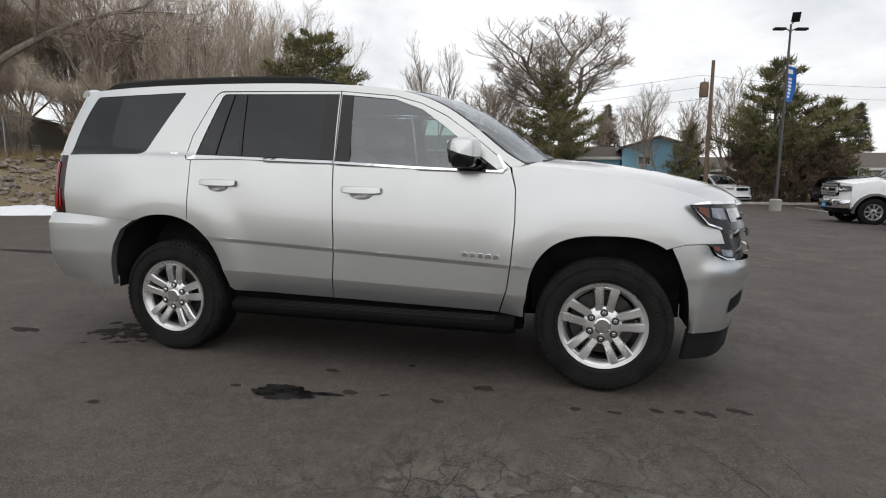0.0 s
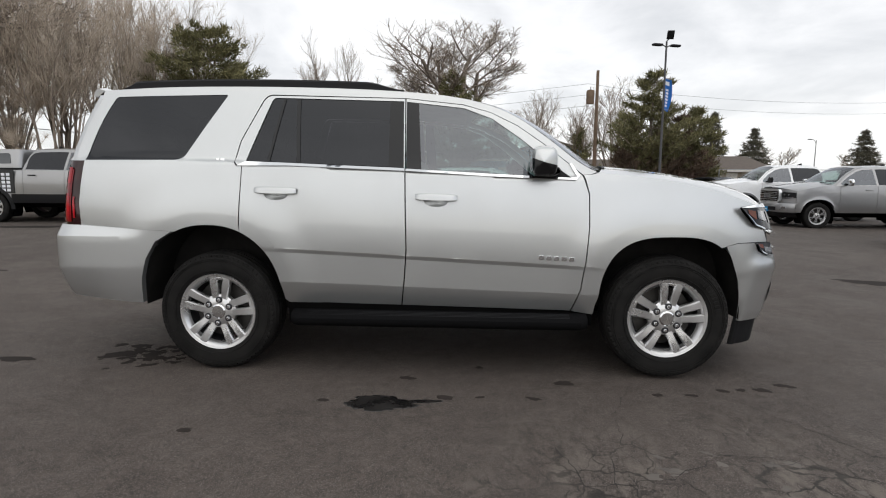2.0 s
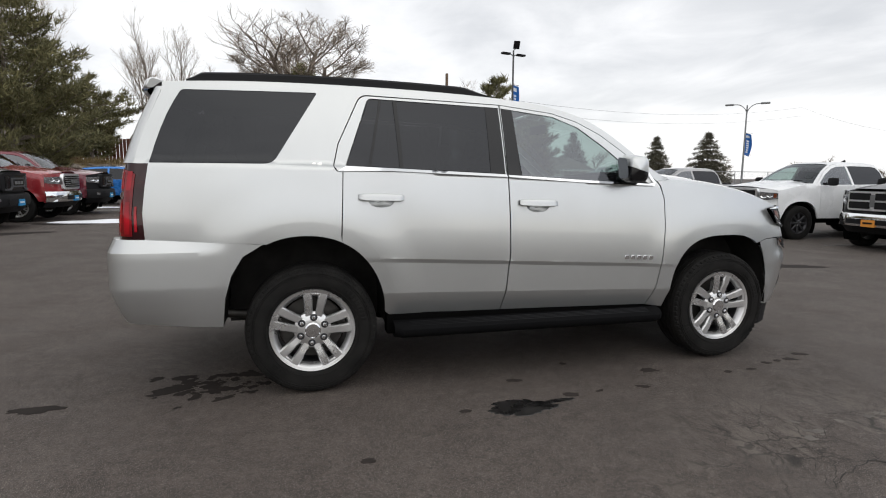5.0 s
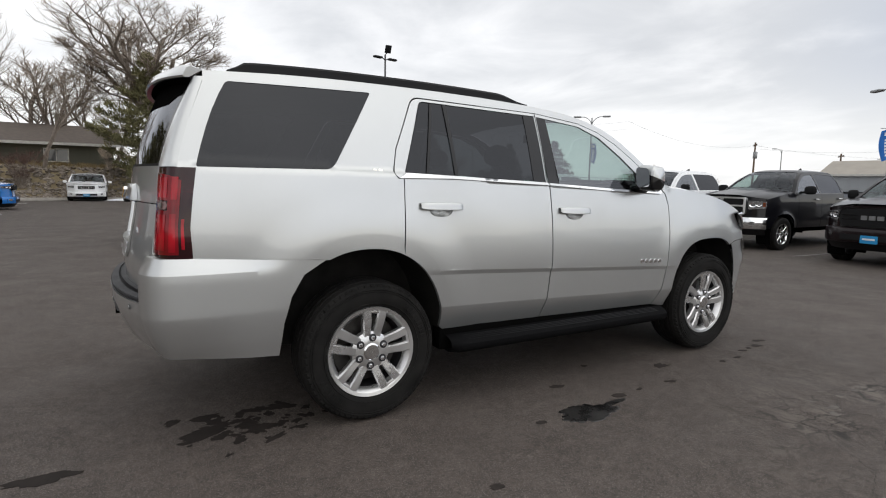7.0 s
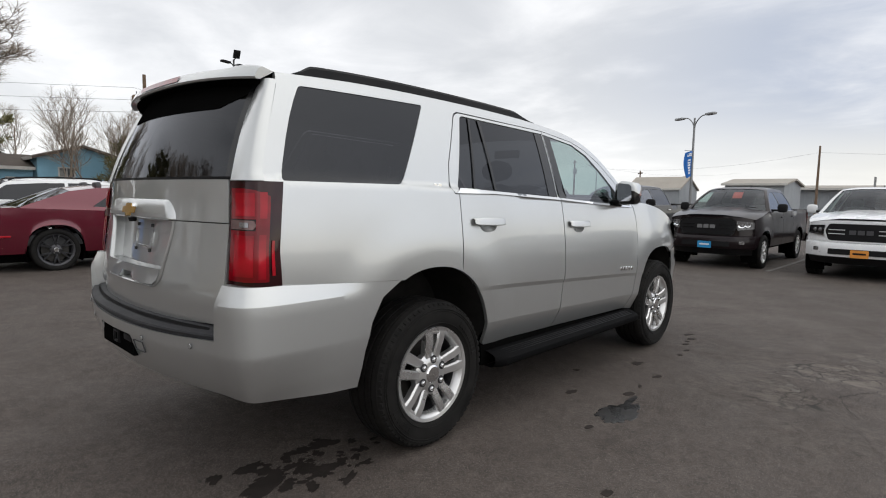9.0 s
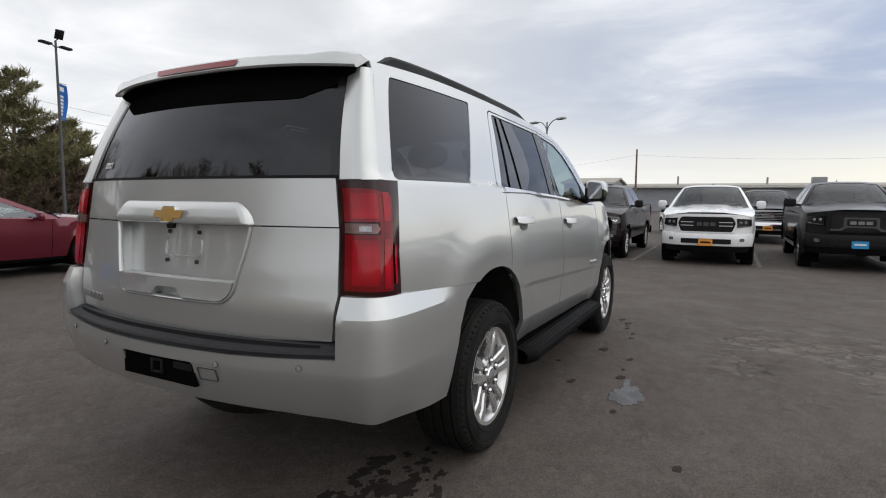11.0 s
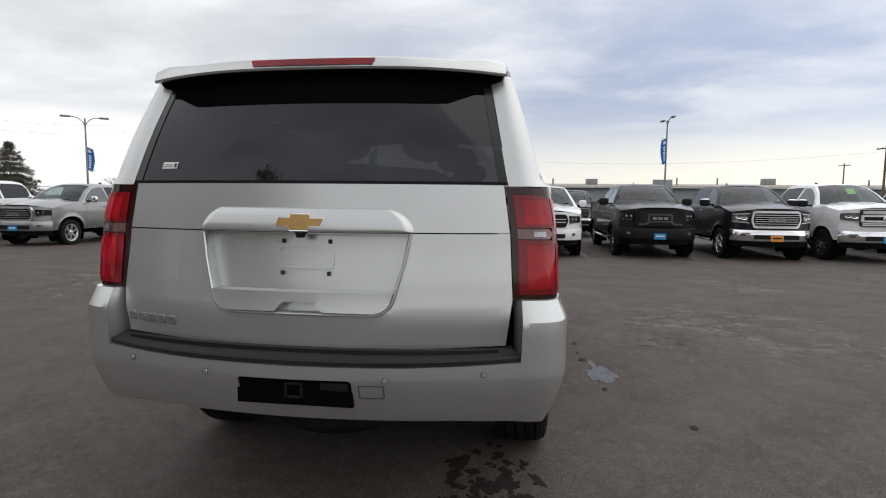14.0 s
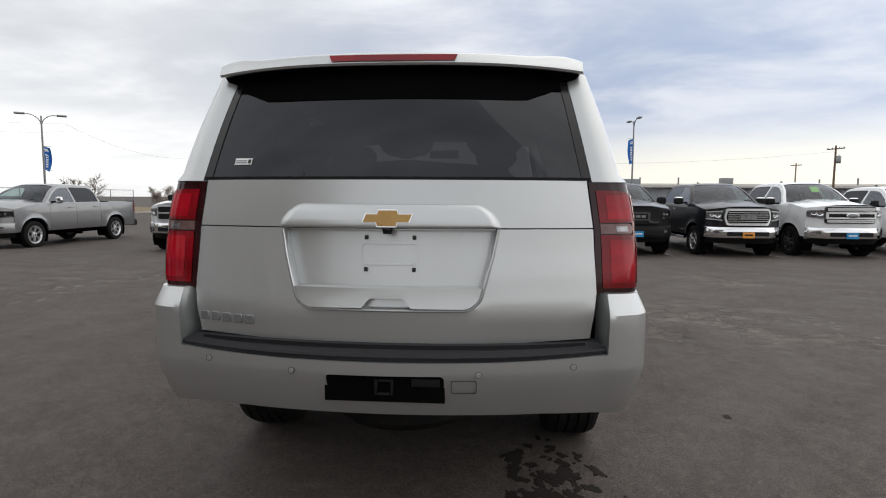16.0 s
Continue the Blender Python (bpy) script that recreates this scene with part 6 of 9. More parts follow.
    for yy in (-0.35, 0.25):
        part("wiper", tube([(cowl_x + 0.17, yy, hood[0] + 0.055), (cowl_x + 0.12, yy + 0.45, hood[0] + 0.09)], 0.010, 5), MATT_BLACK, root)
    if scoop:
        for s in (-1, 1):
            part("bonnet_vent", box(cowl_x + 0.45, cowl_x + 0.75, s * 0.36 - 0.10, s * 0.36 + 0.10, hood_z(cowl_x + 0.6) + 0.045, hood_z(cowl_x + 0.6) + 0.088, 0.02), GLOSS_BLACK, root)

    # nose: everything lies on a face x = front(y) that sweeps back to the fenders
    nw = hw - 0.075

    def front(y):
        q = abs(y) / nw
        return xf - 0.06 * q ** 2 - 0.27 * max(0.0, (q - 0.45) / 0.55) ** 2

    def patch(nm, y0, y1, z0, z1, mat, off=0.0, parent=None, depth=0.06, r=0.02, label=""):
        return poly(nm, [(y0, z0, r), (y1, z0, r), (y1, z1, r), (y0, z1, r)], mat, off, parent, depth, label)

    def poly(nm, pts, mat, off=0.0, parent=None, depth=0.06, label=""):
        lp = fillet(pts, 0.0, 4)
        return part(nm, sheet(lp, lambda y, z: (front(y) + off, y, z), 0.12, (), lambda y, z: (front(y) + off - depth, y, z)), mat, parent or root, label)
    zt = hood[1] + 0.015
    nose_back = part("nose_panel", grid(lambda u, v: (lambda y: (front(y) - 0.020 - 0.03 * v, y, 0.52 + (zt - 0.50 - (0.0 if low else 0.05) * (abs(y) / nw) ** 3) * v))((nw + 0.005) * (2 * u - 1)), 25, 5), paint_mat if face != "black" else MATT_BLACK, root)
    gz0, gz1 = zt - (0.40 if not low else 0.22), zt - 0.05
    gy = hw * (0.58 if not low else 0.55)
    if face == "cross":
        fr = patch("grille_surround", -gy, gy, gz0 - 0.02, gz1 + 0.05, frame_mat, 0.03, depth=0.10, r=0.07)
        for a, b in ((-gy + 0.05, -0.045), (0.045, gy - 0.05)):
            for c, d in ((gz0 + 0.02, (gz0 + gz1) / 2 - 0.005), ((gz0 + gz1) / 2 + 0.035, gz1 + 0.01)):
                patch("grille_mesh", a, b, c, d, MATT_BLACK, 0.036, fr, 0.01, 0.03)
        patch("grille_emblem", -0.05, 0.05, gz0 + 0.06, gz1 - 0.02, GALV, 0.045, fr, 0.02, 0.03)
    elif face == "bars":
        zm = (gz0 + gz1) / 2
        hexa = lambda k, r: [(-(gy - 0.07) + k * 0.8, gz0 - 0.04 + k, r), (gy - 0.07 - k * 0.8, gz0 - 0.04 + k, r), (gy - k, zm - 0.02, r), (gy - 0.045 - k * 0.9, gz1 + 0.05 - k, r * 1.6), (-(gy - 0.045) + k * 0.9, gz1 + 0.05 - k, r * 1.6), (-gy + k, zm - 0.02, r)]
        fr = poly("grille_surround", hexa(0.0, 0.05), frame_mat, 0.040, depth=0.10)
        gm = poly("grille_mesh", hexa(0.045, 0.04), grille_mat, 0.046, fr, 0.01)
        for k in range(7):
            z = gz0 + 0.020 + k * (gz1 - gz0 - 0.02) / 6
            patch("grille_bar", -gy + 0.09, gy - 0.09, z - 0.006, z + 0.006, SATIN if frame_mat == SATIN else GREY_PLASTIC, 0.060, gm, 0.015, 0.004)
        for k in range(3):
            patch("grille_badge", -0.20 + 0.14 * k, -0.09 + 0.14 * k, zm - 0.035, zm + 0.045, GALV, 0.072, gm, 0.02, 0.01)
    elif face == "slats":
        zm = (gz0 + gz1) / 2
        gm = patch("grille_mesh", -gy - 0.02, gy + 0.02, gz0 - 0.03, gz1 + 0.05, GLOSS_BLACK, 0.020, None, 0.08, 0.04)
        for dz, hh in ((-0.165, 0.016), (-0.125, 0.012), (0.125, 0.010), (0.155, 0.010), (0.185, 0.010)):
            patch("grille_slat", -gy + 0.01, gy - 0.01, zm + dz - hh, zm + dz + hh, SATIN, 0.035, gm, 0.03, 0.006)
        for z0_, z1_ in ((zm + 0.045, zm + 0.090), (zm - 0.090, zm - 0.045)):
            patch("grille_bar", -gy - 0.03, gy + 0.03, z0_, z1_, frame_mat, 0.055, gm, 0.05, 0.018)
        for s in (-1, 1):
            patch("grille_end", min(s * (gy - 0.03), s * (gy + 0.03)), max(s * (gy - 0.03), s * (gy + 0.03)), zm - 0.09, zm + 0.09, frame_mat, 0.050, gm, 0.05, 0.02)
        oval = grid(lambda u, v: (lambda a: (xf + 0.085 - 0.03 * v * v, 0.165 * v * math.cos(a), zm + 0.075 * v * math.sin(a)))(6.2832 * u), 28, 5)
        em = part("grille_emblem", oval, frame_mat, gm, "chrome oval emblem")
        part("emblem_field", grid(lambda u, v: (lambda a: (xf + 0.088 - 0.014 * v * v, 0.135 * v * math.cos(a), zm + 0.055 * v * math.sin(a)))(6.2832 * u), 28, 4), GALV, em)
    elif face == "slots":
        zm = (gz0 + gz1) / 2
        wide = lambda k: [(-(gy - 0.02) + k, gz0 - 0.02 + k, 0.05), (gy - 0.02 - k, gz0 - 0.02 + k, 0.05), (gy + 0.05 - k, zm + 0.03, 0.04), (gy - 0.02 - k, gz1 + 0.03 - k, 0.06), (-(gy - 0.02) + k, gz1 + 0.03 - k, 0.06), (-gy - 0.05 + k, zm + 0.03, 0.04)]
        fr = poly("grille_surround", wide(0.0), frame_mat, 0.020, depth=0.08)
        gm = poly("grille_mesh", wide(0.028), MATT_BLACK, 0.026, fr, 0.01)
        for c, d in ((-gy + 0.04, -0.27), (0.27, gy - 0.04)):
            patch("grille_bar", c, d, zm + 0.045, zm + 0.060, frame_mat, 0.036, gm, 0.015, 0.006)
            patch("grille_bar", c, d, zm - 0.035, zm - 0.020, frame_mat, 0.036, gm, 0.015, 0.006)
        if not low:
            for k in range(3):
                patch("grille_badge", -0.20 + 0.14 * k, -0.09 + 0.14 * k, zm - 0.035, zm + 0.05, GALV if frame_mat != WHITE_PAINT else GREY_PLASTIC, 0.045, gm, 0.02, 0.01)
    elif face == "black":
        fr = patch("grille_surround", -gy - 0.02, gy + 0.02, gz0 - 0.03, gz1 + 0.05, MATT_BLACK, 0.045, depth=0.10, r=0.09)
        patch("grille_field", -gy * 0.88, gy * 0.88, gz0 + 0.01, gz1 + 0.0, GLOSS_BLACK, 0.052, fr, 0.01, 0.07)
        zm = (gz0 + gz1) / 2
        hoop = patch("grille_hoop", -gy * 0.52, gy * 0.52, zm - 0.105, zm + 0.115, GREY_PLASTIC, 0.075, fr, 0.05, 0.05)
        patch("grille_mesh", -gy * 0.43, gy * 0.43, zm - 0.065, zm + 0.078, GLOSS_BLACK, 0.080, hoop, 0.01, 0.04)
        for s in (-1, 1):
            arm = [(s * gy * 0.46, zm - 0.060, 0.01), (s * gy * 0.64, zm - 0.135, 0.01), (s * gy * 0.90, zm - 0.140, 0.01), (s * gy * 0.90, zm - 0.178, 0.01), (s * gy * 0.58, zm - 0.175, 0.01), (s * gy * 0.42, zm - 0.105, 0.01)]
            poly("hoop_arm", arm if s < 0 else list(reversed(arm)), GREY_PLASTIC, 0.070, hoop, 0.04)
        for k in range(3):
            patch("grille_badge", -0.20 + 0.14 * k, -0.09 + 0.14 * k, (gz0 + gz1) / 2 - 0.035, (gz0 + gz1) / 2 + 0.035, GALV, 0.085, hoop, 0.02, 0.01)
    else:
        fr = patch("grille", -gy * 0.75, gy * 0.75, gz0, gz1, GLOSS_BLACK, 0.01, depth=0.05, r=0.04)
        for k in range(7):
            y = -gy * 0.62 + gy * 1.24 * k / 6
            patch("grille_bar", y - 0.012, y + 0.012, gz0 + 0.02, gz1 - 0.02, CHROME, 0.016, fr, 0.02, 0.004)
    for s in (-1, 1):
        ya, yb = gy + 0.035, nw - 0.004
        h1 = gz1 - (0.04 if not low else 0.0)
        h0 = h1 - (0.205 if not low else 0.11)
        m_ = lambda pts: pts if s > 0 else [(-q[0], *q[1:]) for q in reversed(pts)]
        clear = lamp != "dark"
        hl = poly("headlamp", m_([(ya + 0.02, h0, 0.02), (yb, h0 + 0.035, 0.02), (yb - 0.01, h1 - 0.01, 0.02), (ya, h1 + 0.01, 0.02)]), LAMP_GREY if clear else GLOSS_BLACK, 0.020, depth=0.12, label="clear headlamp" if clear else "dark headlamp")
        w_ = yb - ya
        if clear:
            # a large bowl and a smaller one under the cover, with a bright rim between
            for c, e, up_ in ((ya + 0.30 * w_, 0.058, 0.0), (ya + 0.64 * w_, 0.044, 0.008)):
                zc_ = (h0 + h1) / 2 + 0.012 + up_
                e = min(e, 0.36 * (h1 - h0))
                bw = part("headlamp_bowl", grid(lambda u, v: (lambda a: (lambda y: (front(y) + 0.030 - 0.020 * (1 - v * v), s * y, zc_ + e * v * math.sin(a)))(c + e * 1.15 * v * math.cos(a)))(6.2832 * u), 16, 4), CHROME, hl)
                part("bulb", grid(lambda u, v: (lambda a: (front(c) + 0.036 - 0.012 * v, s * (c + 0.018 * v * math.cos(a)), zc_ + 0.018 * v * math.sin(a)))(6.2832 * u), 10, 3), CLEAR_LENS, bw)
        else:
            for c in (ya + 0.24 * w_, ya + 0.56 * w_):
                zc_, e = (h0 + h1) / 2 + 0.012, min(0.040, 0.3 * (h1 - h0))
                part("projector_lens", grid(lambda u, v: (lambda a: (front(c) + 0.036 - 0.012 * v * v, s * (c + e * v * math.cos(a)), zc_ + e * v * math.sin(a)))(6.2832 * u), 14, 4), LAMP_GREY, hl)
        poly("headlamp_strip", m_([(ya + 0.03, h0 + 0.012, 0.004), (yb - 0.03, h0 + 0.044, 0.004), (yb - 0.03, h0 + 0.056, 0.004), (ya + 0.03, h0 + 0.026, 0.004)]), CLEAR_LENS, 0.028, hl, 0.01)
        if clear and face in ("cross", "fence"):
            poly("amber_corner", m_([(yb - 0.055, h0 + 0.07, 0.01), (yb - 0.012, h0 + 0.075, 0.01), (yb - 0.015, h1 - 0.03, 0.01), (yb - 0.055, h1 - 0.03, 0.01)]), AMBER, 0.026, hl, 0.01)
        if lamp == "chrome":
            for pts in ([(ya - 0.01, h0 - 0.028, 0.01), (yb, h0 + 0.005, 0.01), (yb, h0 + 0.028, 0.01), (ya - 0.01, h0 - 0.002, 0.01)], [(ya - 0.01, h1 + 0.004, 0.01), (yb - 0.01, h1 - 0.018, 0.01), (yb - 0.01, h1 + 0.008, 0.01), (ya - 0.01, h1 + 0.034, 0.01)], [(ya + 0.02, (h0 + h1) / 2 + 0.0, 0.01), (yb - 0.05, (h0 + h1) / 2 + 0.012, 0.01), (yb - 0.05, (h0 + h1) / 2 + 0.030, 0.01), (ya + 0.02, (h0 + h1) / 2 + 0.018, 0.01)]):
                poly("lamp_surround", m_(pts), SATIN, 0.034, hl, 0.05)
    b0, b1 = (0.48 + (0.05 if sill > 0.52 else 0.0), 0.79 + (0.05 if sill > 0.52 else 0.0)) if not low else (0.24, 0.52)
    bp = part("front_bumper", grid(lambda u, v: (lambda y, k: (front(y) + [0.0, 0.075, 0.095, 0.095, 0.07, 0.0][k] - 0.05 * max(0, abs(y) / hw - 0.85) * 4, y, b0 + (b1 - b0) * [0, 0.06, 0.35, 0.75, 0.95, 1.0][k]))((hw - 0.045) * (2 * u - 1), round(v * 5)), 29, 6), bumper_mat, root, "front bumper")

    def front_b(nm, y0, y1, z0, z1, mat, off, parent, label=""):
        return patch(nm, y0, y1, z0, z1, mat, 0.10 + off, parent, 0.03, 0.02, label)
    front_b("bumper_intake", -hw * 0.52, hw * 0.52, b0 + (b1 - b0) * 0.22, b0 + (b1 - b0) * 0.58, MATT_BLACK, 0.002, bp)
    for s in (-1, 1):
        c = s * hw * 0.74
        fl = front_b("fog_lamp_pocket", c - 0.10, c + 0.10, b0 + (b1 - b0) * 0.30, b0 + (b1 - b0) * 0.72, MATT_BLACK, -0.008, bp)
        front_b("fog_lamp", c - 0.05, c + 0.05, b0 + (b1 - b0) * 0.40, b0 + (b1 - b0) * 0.64, CLEAR_LENS, 0.0, fl)
    part("lower_valance", grid(lambda u, v: (lambda y: (front(y) + 0.03 - 0.12 * (1 - v), y * (0.93 + 0.04 * v), b0 - 0.14 + 0.15 * v))((hw - 0.06) * (2 * u - 1)), 19, 4), MATT_BLACK, root)
    if plate:
        pt = front_b("dealer_plate", -0.15, 0.15, b0 + (b1 - b0) * 0.05, b0 + (b1 - b0) * 0.55, plate, 0.012, bp, "coloured dealer plate")
        front_b("plate_print", -0.11, 0.11, b0 + (b1 - b0) * 0.26, b0 + (b1 - b0) * 0.38, BANNER_WHITE if plate is CYAN_PLATE else MATT_BLACK, 0.018, pt)
    if card:
        wsx = xb + (cowl_x - xb) * 0.45
        p = span(wsx, 0.15, 0.04, 0.11)
        part("price_card", moved(box(-0.004, 0.004, -0.11, 0.11, -0.12, 0.12), pose(p[0] - 0.02, p[1], p[2] - 0.03, 0, -50, 0)), card, root)
    if not low:
        ax_ = xa + 0.22 * (xb - xa)
        part("roof_antenna", ([(ax_ - 0.10, -0.03, zmax + 0.03), (ax_ - 0.10, 0.03, zmax + 0.03), (ax_ + 0.12, 0.0, zmax + 0.04), (ax_ - 0.09, 0.0, zmax + 0.125)], [(0, 1, 3), (1, 2, 3), (2, 0, 3), (2, 1, 0)]), MATT_BLACK, root)
    # tail
    zr_ = top(xr + 0.1) if deck is not None else edge_z(back_x)
    zrear = (deck[0] if deck is not None else belt_z(back_x))
    tg = part("tailgate", grid(lambda u, v: (lambda y: (xr + 0.10 - 0.05 * (1 - (y / hw) ** 4), y, 0.55 + (zrear - 0.55) * v))((hw - 0.035) * (2 * u - 1)), 17, 7), paint_mat, root)
    part("rear_bumper", grid(lambda u, v: (lambda y, k: (xr + 0.02 - [0, 0.08, 0.09, 0.03][k] + 0.08 * max(0, abs(y) / hw - 0.8) * 4, y, (0.44 if not low else 0.30) + [0, 0.05, 0.20, 0.24][k]))(hw * (2 * u - 1), round(v * 3)), 19, 4), bumper_mat if category == "pickup truck" else paint_mat, root)
    for s in (-1, 1):
        z0, z1 = (zrear - 0.42, zrear - 0.06) if not low else (zrear - 0.22, zrear - 0.06)
        part("tail_lamp", grid(lambda u, v: (lambda a: (xr + 0.16 - 0.135 * math.sin(a), s * (hw - 0.20 + (Y(xr + 0.3, z0) + 0.004 - hw + 0.20) * math.cos(a) ** 0.5 if a < 1.55 else hw - 0.20), z0 + (z1 - z0) * v))(1.57 * u), 7, 4), RED_LENS, root, "red tail lamp")
    if deck is not None and category == "pickup truck":
        part("bed_floor", box(xr + 0.12, back_x - 0.02, -hw + 0.09, hw - 0.09, 0.78, 0.84), UNDERBODY, root)
        for s in (-1, 1):
            part("bed_rail", box(xr + 0.10, back_x - 0.01, min(s * (hw - 0.13), s * (hw - 0.035)), max(s * (hw - 0.13), s * (hw - 0.035)), min(deck) - 0.02, min(deck) + 0.022, 0.01), MATT_BLACK, root)
            part("bed_wall", box(xr + 0.10, back_x - 0.01, min(s * (hw - 0.13), s * (hw - 0.10)), max(s * (hw - 0.13), s * (hw - 0.10)), 0.8, min(deck)), UNDERBODY, root)
        part("cab_back", grid(lambda u, v: (back_x, (2 * u - 1) * (hw - 0.08), 0.6 + (belt_z(back_x) - 0.6) * v), 3, 3), paint_mat, root)
    elif deck is not None:
        part("boot_lid", grid(lambda u, v: (lambda x, s: (x, s * (Y(x, top(x)) - 0.002), top(x) + 0.02 * (1 - s ** 4)))(xr + 0.09 + (back_x - xr - 0.09) * u, 2 * v - 1), 8, 9), paint_mat, root)
    # mirrors, steps, underside, cabin
    mx, mz = cowl_x - 0.34, belt_z(cowl_x) + (0.11 if not low else 0.06)
    ml = (0.07, 0.10, 0.075) if low else (0.085, 0.14, 0.105) if tow else (0.085, 0.110, 0.105)
    mcap = mirror_mat if tow and mirror_mat in (CHROME, WHITE_PAINT) else None
    for s in (-1, 1):
        def shell(u, v):
            a, b = math.pi * v, 2 * math.pi * u
            q = math.sin(a) ** 0.5
            return (mx + ml[0] * 0.6 * math.copysign(abs(math.cos(b)) ** 0.6, math.cos(b)) * q, s * (hw + 0.14 + ml[1] * math.copysign(abs(math.sin(b)) ** 0.6, math.sin(b)) * q), mz + ml[2] * math.copysign(abs(math.cos(a)) ** 0.6, math.cos(a)))
        mr = part("door_mirror", grid(shell, 16, 11), MATT_BLACK if mcap else mirror_mat or MATT_BLACK, root)
        if mcap:
            part("mirror_cap", grid(lambda u, v: (lambda p: (p[0] + 0.006, p[1], p[2] + 0.005))(shell(u, 0.30 * v)), 16, 5), mcap, mr, "bright cap")
        part("mirror_arm", box(mx - 0.03, mx + 0.05, min(s * (hw - 0.10), s * (hw + 0.06)), max(s * (hw - 0.10), s * (hw + 0.06)), mz - ml[2] * 0.8, mz - ml[2] * 0.3, 0.015), MATT_BLACK, mr)
        if steps:
            part("side_step", tube([(arch + 0.10, s * (hw - 0.02), sill - 0.10), (wb - arch - 0.12, s * (hw - 0.02), sill - 0.10)], 0.045, 8), steps, root)
        for cx in (0.0, wb):
            part("wheel_well", grid(lambda u, v: (lambda a: (cx + (arch + 0.01) * math.cos(a), s * (hw - 0.03 - 0.35 * v), R * 0.95 + (arch + 0.015) * math.sin(a)))(math.pi * (1.3 * u - 0.15)), 16, 3), UNDERBODY, root)
    part("chassis", join(box(xr + 0.2, xf - 0.2, -0.62, 0.62, sill - 0.16, sill + 0.25, 0.03), box(arch + 0.05, wb - arch - 0.05, -hw + 0.10, hw - 0.10, sill - 0.05, sill + 0.1)), UNDERBODY, root)
    part("dashboard", box(cowl_x - 0.35, cowl_x + 0.05, -hw + 0.14, hw - 0.14, 0.8, belt_z(cowl_x) - 0.02, 0.06), GREY_PLASTIC, root)
    part("cabin_floor", box(back_x + 0.05, cowl_x, -hw + 0.12, hw - 0.12, sill + 0.12, sill + 0.3), GREY_PLASTIC, root)
    zs = belt_z(back_x) - 0.55 if not low else belt_z(back_x) - 0.42
    for sx in ([seams[-2] - 0.05 + 0.30, seams[0] + 0.28] if len(seams) == 3 else [seams[0] + 0.4]):
        for s in (-1, 1):
            st = part("seat", join(box(sx - 0.20, sx + 0.30, s * 0.42 - 0.25, s * 0.42 + 0.25, zs - 0.05, zs + 0.12, 0.05), moved(box(-0.07, 0.07, -0.25, 0.25, 0, 0.62, 0.05), pose(sx - 0.18, s * 0.42, zs + 0.08, 0, -14, 0)), moved(box(-0.05, 0.05, -0.12, 0.12, 0.64, 0.82, 0.04), pose(sx - 0.18, s * 0.42, zs + 0.08, 0, -14, 0))), GREY_PLASTIC, root)
    add_wheels(root, [(0, -hw + 0.135), (0, hw - 0.135), (wb, -hw + 0.135), (wb, hw - 0.135)], R - 0.008, (R, rim, wheel, rim_mat.name), R, rim, 0.27 if not low else 0.24, wheel, rim_mat, nuts=5)
    return root


def cab(wb, zr, cow, back=None):
    """Roof edge of a four-door cab, from the foot of the rear window to the foot of the windscreen."""
    b = wb - 2.93 if back is None else back
    return [(b, cow[0] + 0.02), (b + 0.08, zr - 0.20), (b + 0.17, zr - 0.045), (b + 0.32, zr - 0.012), (b + 0.95, zr), (b + 1.50, zr - 0.022), (b + 1.72, zr - 0.075), (b + 2.02, zr - 0.24), (b + 2.45, cow[1] + 0.01)]


def row_east(x, y, wb):
    return pose(x + wb, y, 0, 0, 0, 180)


G_ROW = "row of trucks for sale"
W5, W6 = 3.67, 3.80
light = dict(wb=W5, hw=1.02, roof=cab(W5, 1.925, (1.36, 1.335)), deck=(1.38, 1.40), seams=(0.76, 1.93, 3.04))
heavy = dict(wb=W6, hw=1.03, belt=(1.43, 1.40), hood=(1.45, 1.30), roof=cab(W6, 2.00, (1.43, 1.40)), deck=(1.46, 1.48), seams=(0.90, 2.06, 3.17), sill=0.56, fo=0.98)
ford = dict(wb=4.06, hw=1.03, belt=(1.46, 1.40), hood=(1.48, 1.36), roof=cab(4.06, 2.04, (1.46, 1.40)), deck=(1.48, 1.50), seams=(1.16, 2.32, 3.43), sill=0.58, fo=0.98)

vehicle("pickup_truck", "silver crew-cab pickup with chrome grille and six-spoke wheels", row_east(12.5, 14.1, W5), GREY_SILVER_PAINT, **light, face="bars", bumper_mat=GREY_SILVER_PAINT, plate=CYAN_PLATE, mirror_mat=CHROME, wheel="mesh", lamp="dark", group=G_ROW)
vehicle("pickup_truck", "white lifted heavy-duty pickup with dark fender flares", row_east(12.0, 17.7, 4.06), WHITE_PAINT, **ford, face="slats", tow=True, R=0.44, arch=0.54, flare_mat=GREY_PLASTIC, plate=CYAN_PLATE, wheel="eight", group=G_ROW)
vehicle("pickup_truck", "white lifted pickup with chrome cross grille and black wheels", row_east(12.4, 8.0, W6), WHITE_PAINT, **heavy, face="cross", tow=True, R=0.45, arch=0.55, rim_mat=DARK_ALLOY, wheel="eight", plate=CYAN_PLATE, group=G_ROW)
vehicle("pickup_truck", "black heavy-duty pickup with chrome cross grille and polished wheels", row_east(13.0, 4.85, W6), BLACK_PAINT, **heavy, face="cross", tow=True, R=0.42, rim_mat=CHROME, wheel="eight", plate=ORANGE_PLATE, group=G_ROW)
